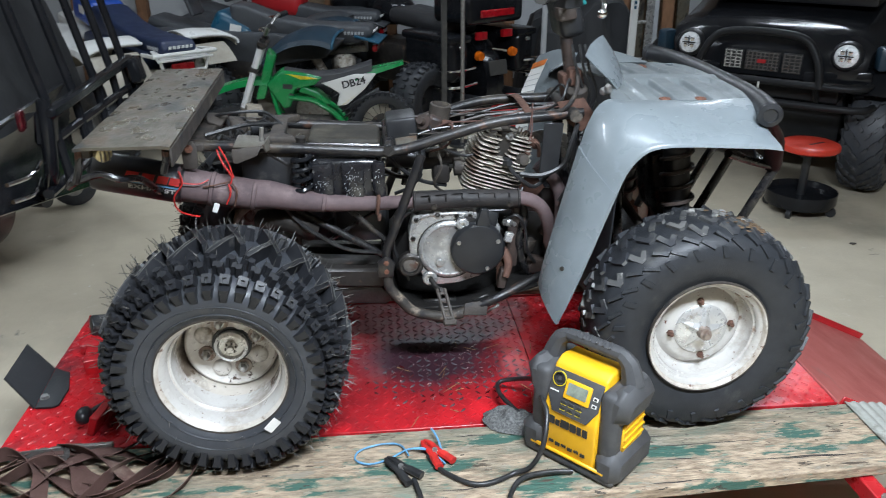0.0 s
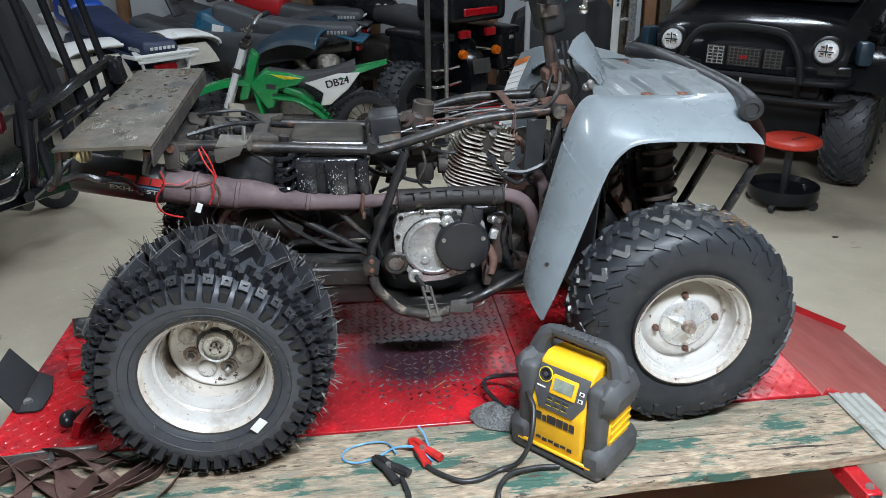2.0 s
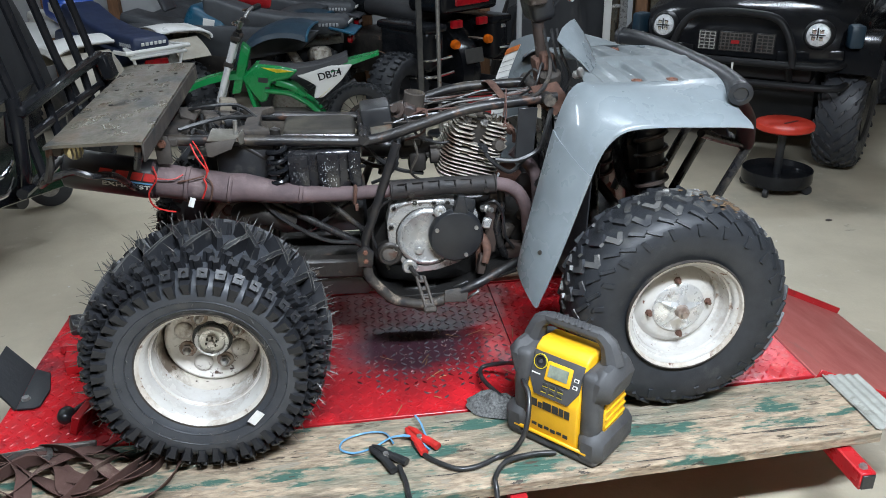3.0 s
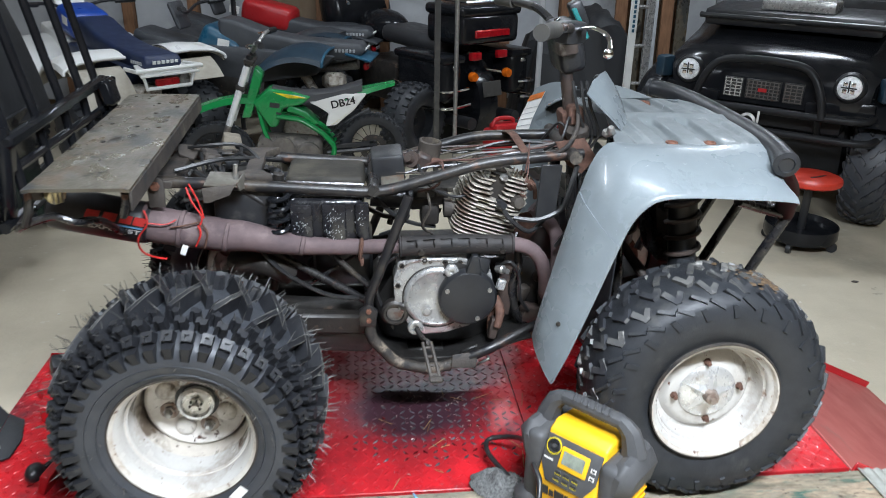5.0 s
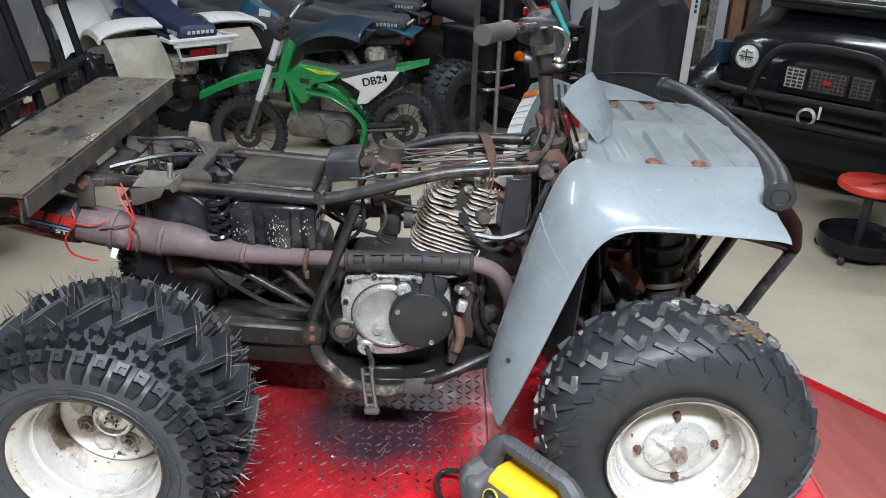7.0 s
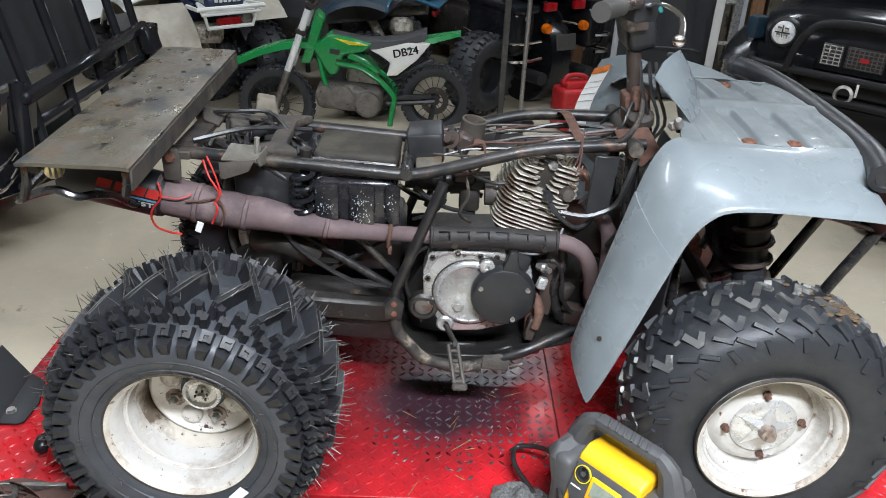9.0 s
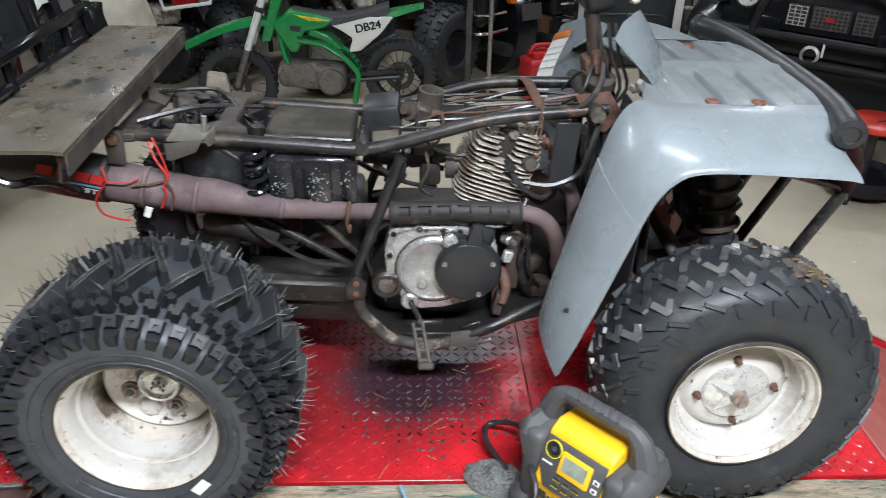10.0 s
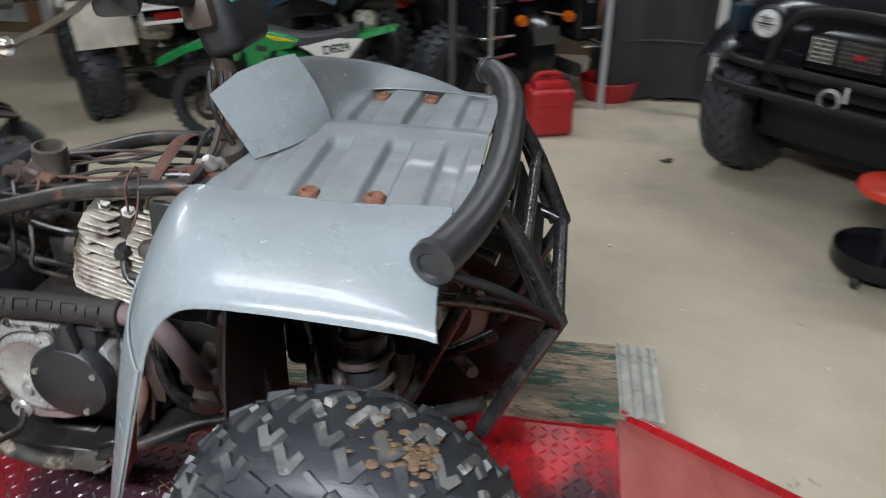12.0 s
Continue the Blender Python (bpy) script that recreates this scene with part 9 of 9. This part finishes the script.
    if rear_bar:
        P("grab_bar", G().tube([(-0.20, -0.25, 0.74), (-0.22, -0.45, 0.75), (0.22, -0.45, 0.75), (0.20, -0.25, 0.74)], 0.014, 8, 0).tube([(-0.18, -0.44, 0.75), (-0.15, -0.42, 0.63), (0.15, -0.42, 0.63), (0.18, -0.44, 0.75)], 0.013, 8, 0), rear_bar, root, "pale tubular grab bar")
    return root


sport_quad((-1.647, 3.547, 0.0), 40, "white", "navy", "blue", "parked white quad with navy seat and blue tank", "white")
sport_quad((-0.50, 3.95, 0.0), 80, "teal", "vinyl_grey", "teal", "parked teal quad with grey seat and knobby tyres", "")
sport_quad((-0.42, 4.86, 0.0), 76, "vinyl_grey", "vinyl_grey", "red_plastic", "parked dark quad with a red tank cover", "")


def cargo_cart():
    """Black tubular rack with upright stakes, standing just past the lift's rear end."""
    root = thing("stake_rack", "black tubular steel rack with tall upright stakes", "rack", (-1.15, 0.50, 0.0))
    P = lambda nm, g, m="gloss", lab="": part(nm, g, m, root, lab)
    P("top_rail", G().box((-1.035, 0.53, 1.095), (0.030, 0.86, 0.034), 0.008, (0, 0, 1.5)))
    P("lower_rail", G().tube([(-1.06, 0.12, 1.00), (-1.05, 0.96, 1.00)], 0.014, 8, 0))
    P("lower_rail", G().tube([(-1.08, 0.12, 0.86), (-1.07, 0.96, 0.86)], 0.016, 8, 0))
    for i, y in enumerate((0.20, 0.40, 0.60, 0.78, 0.93)):
        P("stake", G().tube([(-1.04, y, 0.86), (-1.065, y, 1.10), (-1.20, y + 0.02, 1.75)], 0.014, 8, 0), "gloss", "slim black stake")
    P("corner_post", G().tube([(-1.04, 0.12, 1.13), (-1.05, 0.12, 1.00), (-1.10, 0.20, 0.86), (-1.30, 0.60, 0.72), (-1.72, 2.00, 0.48), (-1.90, 2.40, 0.30)], 0.020, 10))
    P("corner_post", G().tube([(-1.03, 0.98, 1.10), (-1.06, 0.98, 0.86), (-1.40, 1.60, 0.60), (-1.90, 2.40, 0.30)], 0.020, 10))
    P("corner_bracket", G().box((-1.055, 0.14, 1.05), (0.045, 0.07, 0.10), 0.01, (0, 10, 0)))
    P("corner_bracket", G().box((-1.02, 0.92, 1.06), (0.045, 0.08, 0.09), 0.01, (0, -12, 0)))
    P("back_panel", G().sheet([[(-1.20 - 0.12 * v + 0.02 * math.sin(7 * u + 3 * v), 0.04 + 0.78 * u, 1.02 + 0.50 * v) for u in (0, 0.1, 0.2, 0.3, 0.4, 0.5, 0.6, 0.7, 0.8, 0.9, 1.0)] for v in (0, 0.25, 0.5, 0.75, 1.0)], 0.008), "tarp", "dark cloth panel")
    # black panel added in place of a dark parked vehicle's side
    rows = []
    for u in (0, 0.12, 0.25, 0.4, 0.55, 0.7, 0.85, 1.0):
        low_ = 0.86 - 0.20 * u
        rows.append([(-1.16 - 0.05 * math.sin(3.1 * v) - 0.04 * u, -0.06 + 0.86 * u, low_ + (1.06 - low_) * v) for v in (0, 0.2, 0.4, 0.6, 0.8, 1.0)])
    P("side_panel", G().sheet(rows, 0.010), "gloss", "glossy black panel standing in for a parked vehicle's side")
    P("side_lamp", G().box((-1.120, 0.145, 1.068), (0.02, 0.045, 0.060), 0.010, (0, 0, 8), 2), "maroon", "dark red side lamp")
    for pts in ([(-1.10, -0.06, 0.95), (-1.09, 0.06, 0.935), (-1.10, 0.16, 0.945)], [(-1.10, -0.05, 0.90), (-1.09, 0.05, 0.885), (-1.10, 0.14, 0.90)]):
        P("trim_bar", G().tube(pts, 0.006, 8, 4), "chrome", "curved chrome trim")
    P("side_mark", G().box((-1.115, 0.30, 0.97), (0.004, 0.05, 0.008), 0.001, (18, 0, 0)), "white", "short white mark")
    P("caster_fork", G().box((-1.925, 2.42, 0.235), (0.05, 0.09, 0.10), 0.01, (0, 0, 20)))
    t = P("caster_tyre", G().lathe([(0.05, -0.03), (0.10, -0.032), (0.125, -0.015), (0.128, 0.0), (0.125, 0.015), (0.10, 0.032), (0.05, 0.03)], (-1.93, 2.44, 0.127), (0.2, -1, 0), 32), "rubber", "small black caster wheel")
    part("hub", G().lathe([(0, -0.034), (0.06, -0.034), (0.05, 0.0), (0.06, 0.034), (0, 0.034)], (-1.93, 2.44, 0.127), (0.2, -1, 0), 24), "steel", t)
    return root


cargo_cart()

# poles, ladder and a covered machine in front of the far wall
ps = thing("steel_stand", "dark steel stand with a cross head", "stand", (0.33, 3.05, 0.0))
part("post", G().box((0.33, 3.05, 0.62), (0.036, 0.036, 1.22), 0.004), "black_dusty", ps)
part("foot", G().box((0.33, 3.05, 0.015), (0.34, 0.30, 0.03), 0.005), "black_dusty", ps)
part("cross_head", G().tube([(0.26, 3.05, 1.245), (0.46, 3.02, 1.275)], 0.020, 10, 0), "black_dusty", ps)
pp = thing("steel_pole", "bare silver steel pole", "pole", (0.50, 3.45, 0.0))
part("pole", G().tube([(0.50, 3.45, 0.02), (0.50, 3.45, 2.2)], 0.015, 12, 0), "steel", pp)
part("foot", G().disc((0.50, 3.45, 0.01), (0, 0, 1), 0.10, 0.02), "black", pp)
pv = thing("pale_pole", "dull cream-grey pole leaning upright", "pole", (1.19, 3.95, 0.0))
part("pole", G().tube([(1.19, 3.95, 0.0), (1.20, 3.97, 2.0)], 0.022, 12, 0), "sheet", pv)
ld = thing("aluminium_ladder", "aluminium ladder with printed rail standing upright", "ladder", (1.93, 3.85, 0.0))
for x in (1.86, 1.985):
    part("rail", G().box((x, 3.85, 1.2), (0.055, 0.03, 2.4), 0.004), "white" if x < 1.9 else "alu", ld, "pale ladder rail")
for k in range(8):
    part("rung", G().tube([(1.86, 3.85, 0.25 + k * 0.28), (1.985, 3.85, 0.25 + k * 0.28)], 0.014, 8, 0), "alu", ld)
for k in range(9):
    part("print_bar", G().box((1.86, 3.834, 0.92 + k * 0.034), (0.018, 0.002, 0.024)), "teal", ld)
rows = []
for i in range(25):
    row = []
    for j in range(17):
        u, v = i / 24 * 2 - 1, j / 16 * 2 - 1
        r = max(abs(u), abs(v))
        top = 0.92 - 0.18 * u * u + 0.12 * math.sin(u * 4.0) - 0.10 * v * v
        z = top if r < 0.72 else top * max(0.02, 1 - ((r - 0.72) / 0.28) ** 1.5 * 0.98)
        k = 0.05 * noise.noise((u * 3, v * 3, 1.5)) + 0.03 * noise.noise((u * 8, v * 8, 4.5))
        row.append((1.62 + 0.48 * u + k, 4.62 + 0.45 * v + k, max(0.012, z + k * 0.8)))
    rows.append(row)
mc = thing("machine_cover", "black cloth cover draped over a parked machine", "cover", (1.62, 4.62, 0.0))
part("cloth", G().sheet(rows, 0.006), "tarp", mc)
part("hem", G().tube([rows[0][j] for j in range(0, 17, 2)] + [rows[i][16] for i in range(2, 25, 2)], 0.010, 6, 3), "tarp", mc)
part("tie_cord", G().tube([(1.20, 4.30, 0.35), (1.45, 4.14, 0.42), (1.75, 4.13, 0.42), (2.05, 4.32, 0.34)], 0.006, 6, 5), "vinyl_grey", mc, "grey cord round the cover")
rows = [[(x, y + 0.0 * z, z) for x in (2.25, 2.45, 2.65)] for y, z in ((4.9, 0.0), (4.9, 0.6), (4.9, 1.15))]
bx = thing("stacked_boards", "brown and grey boards leaning at the far wall", "boards", (2.5, 5.1, 0.0))
for k in range(5):
    part("board", G().box((2.2 + k * 0.14, 5.18 - 0.01 * k, 0.95), (0.11, 0.03, 1.9), 0.003, (-3, 0, 0)), ("stud", "board", "sheet", "stud", "board")[k], bx)
hg = thing("hand_guard", "orange plastic hand guard on a red machine", "hand guard", (-1.15, 4.55, 0.0))
part("guard", G().ball((-1.15, 4.55, 1.12), (0.12, 0.06, 0.06), 16), "orange", hg)
part("stem", G().tube([(-1.15, 4.60, 0.0), (-1.15, 4.60, 1.10)], 0.02, 8, 0), "black", hg)
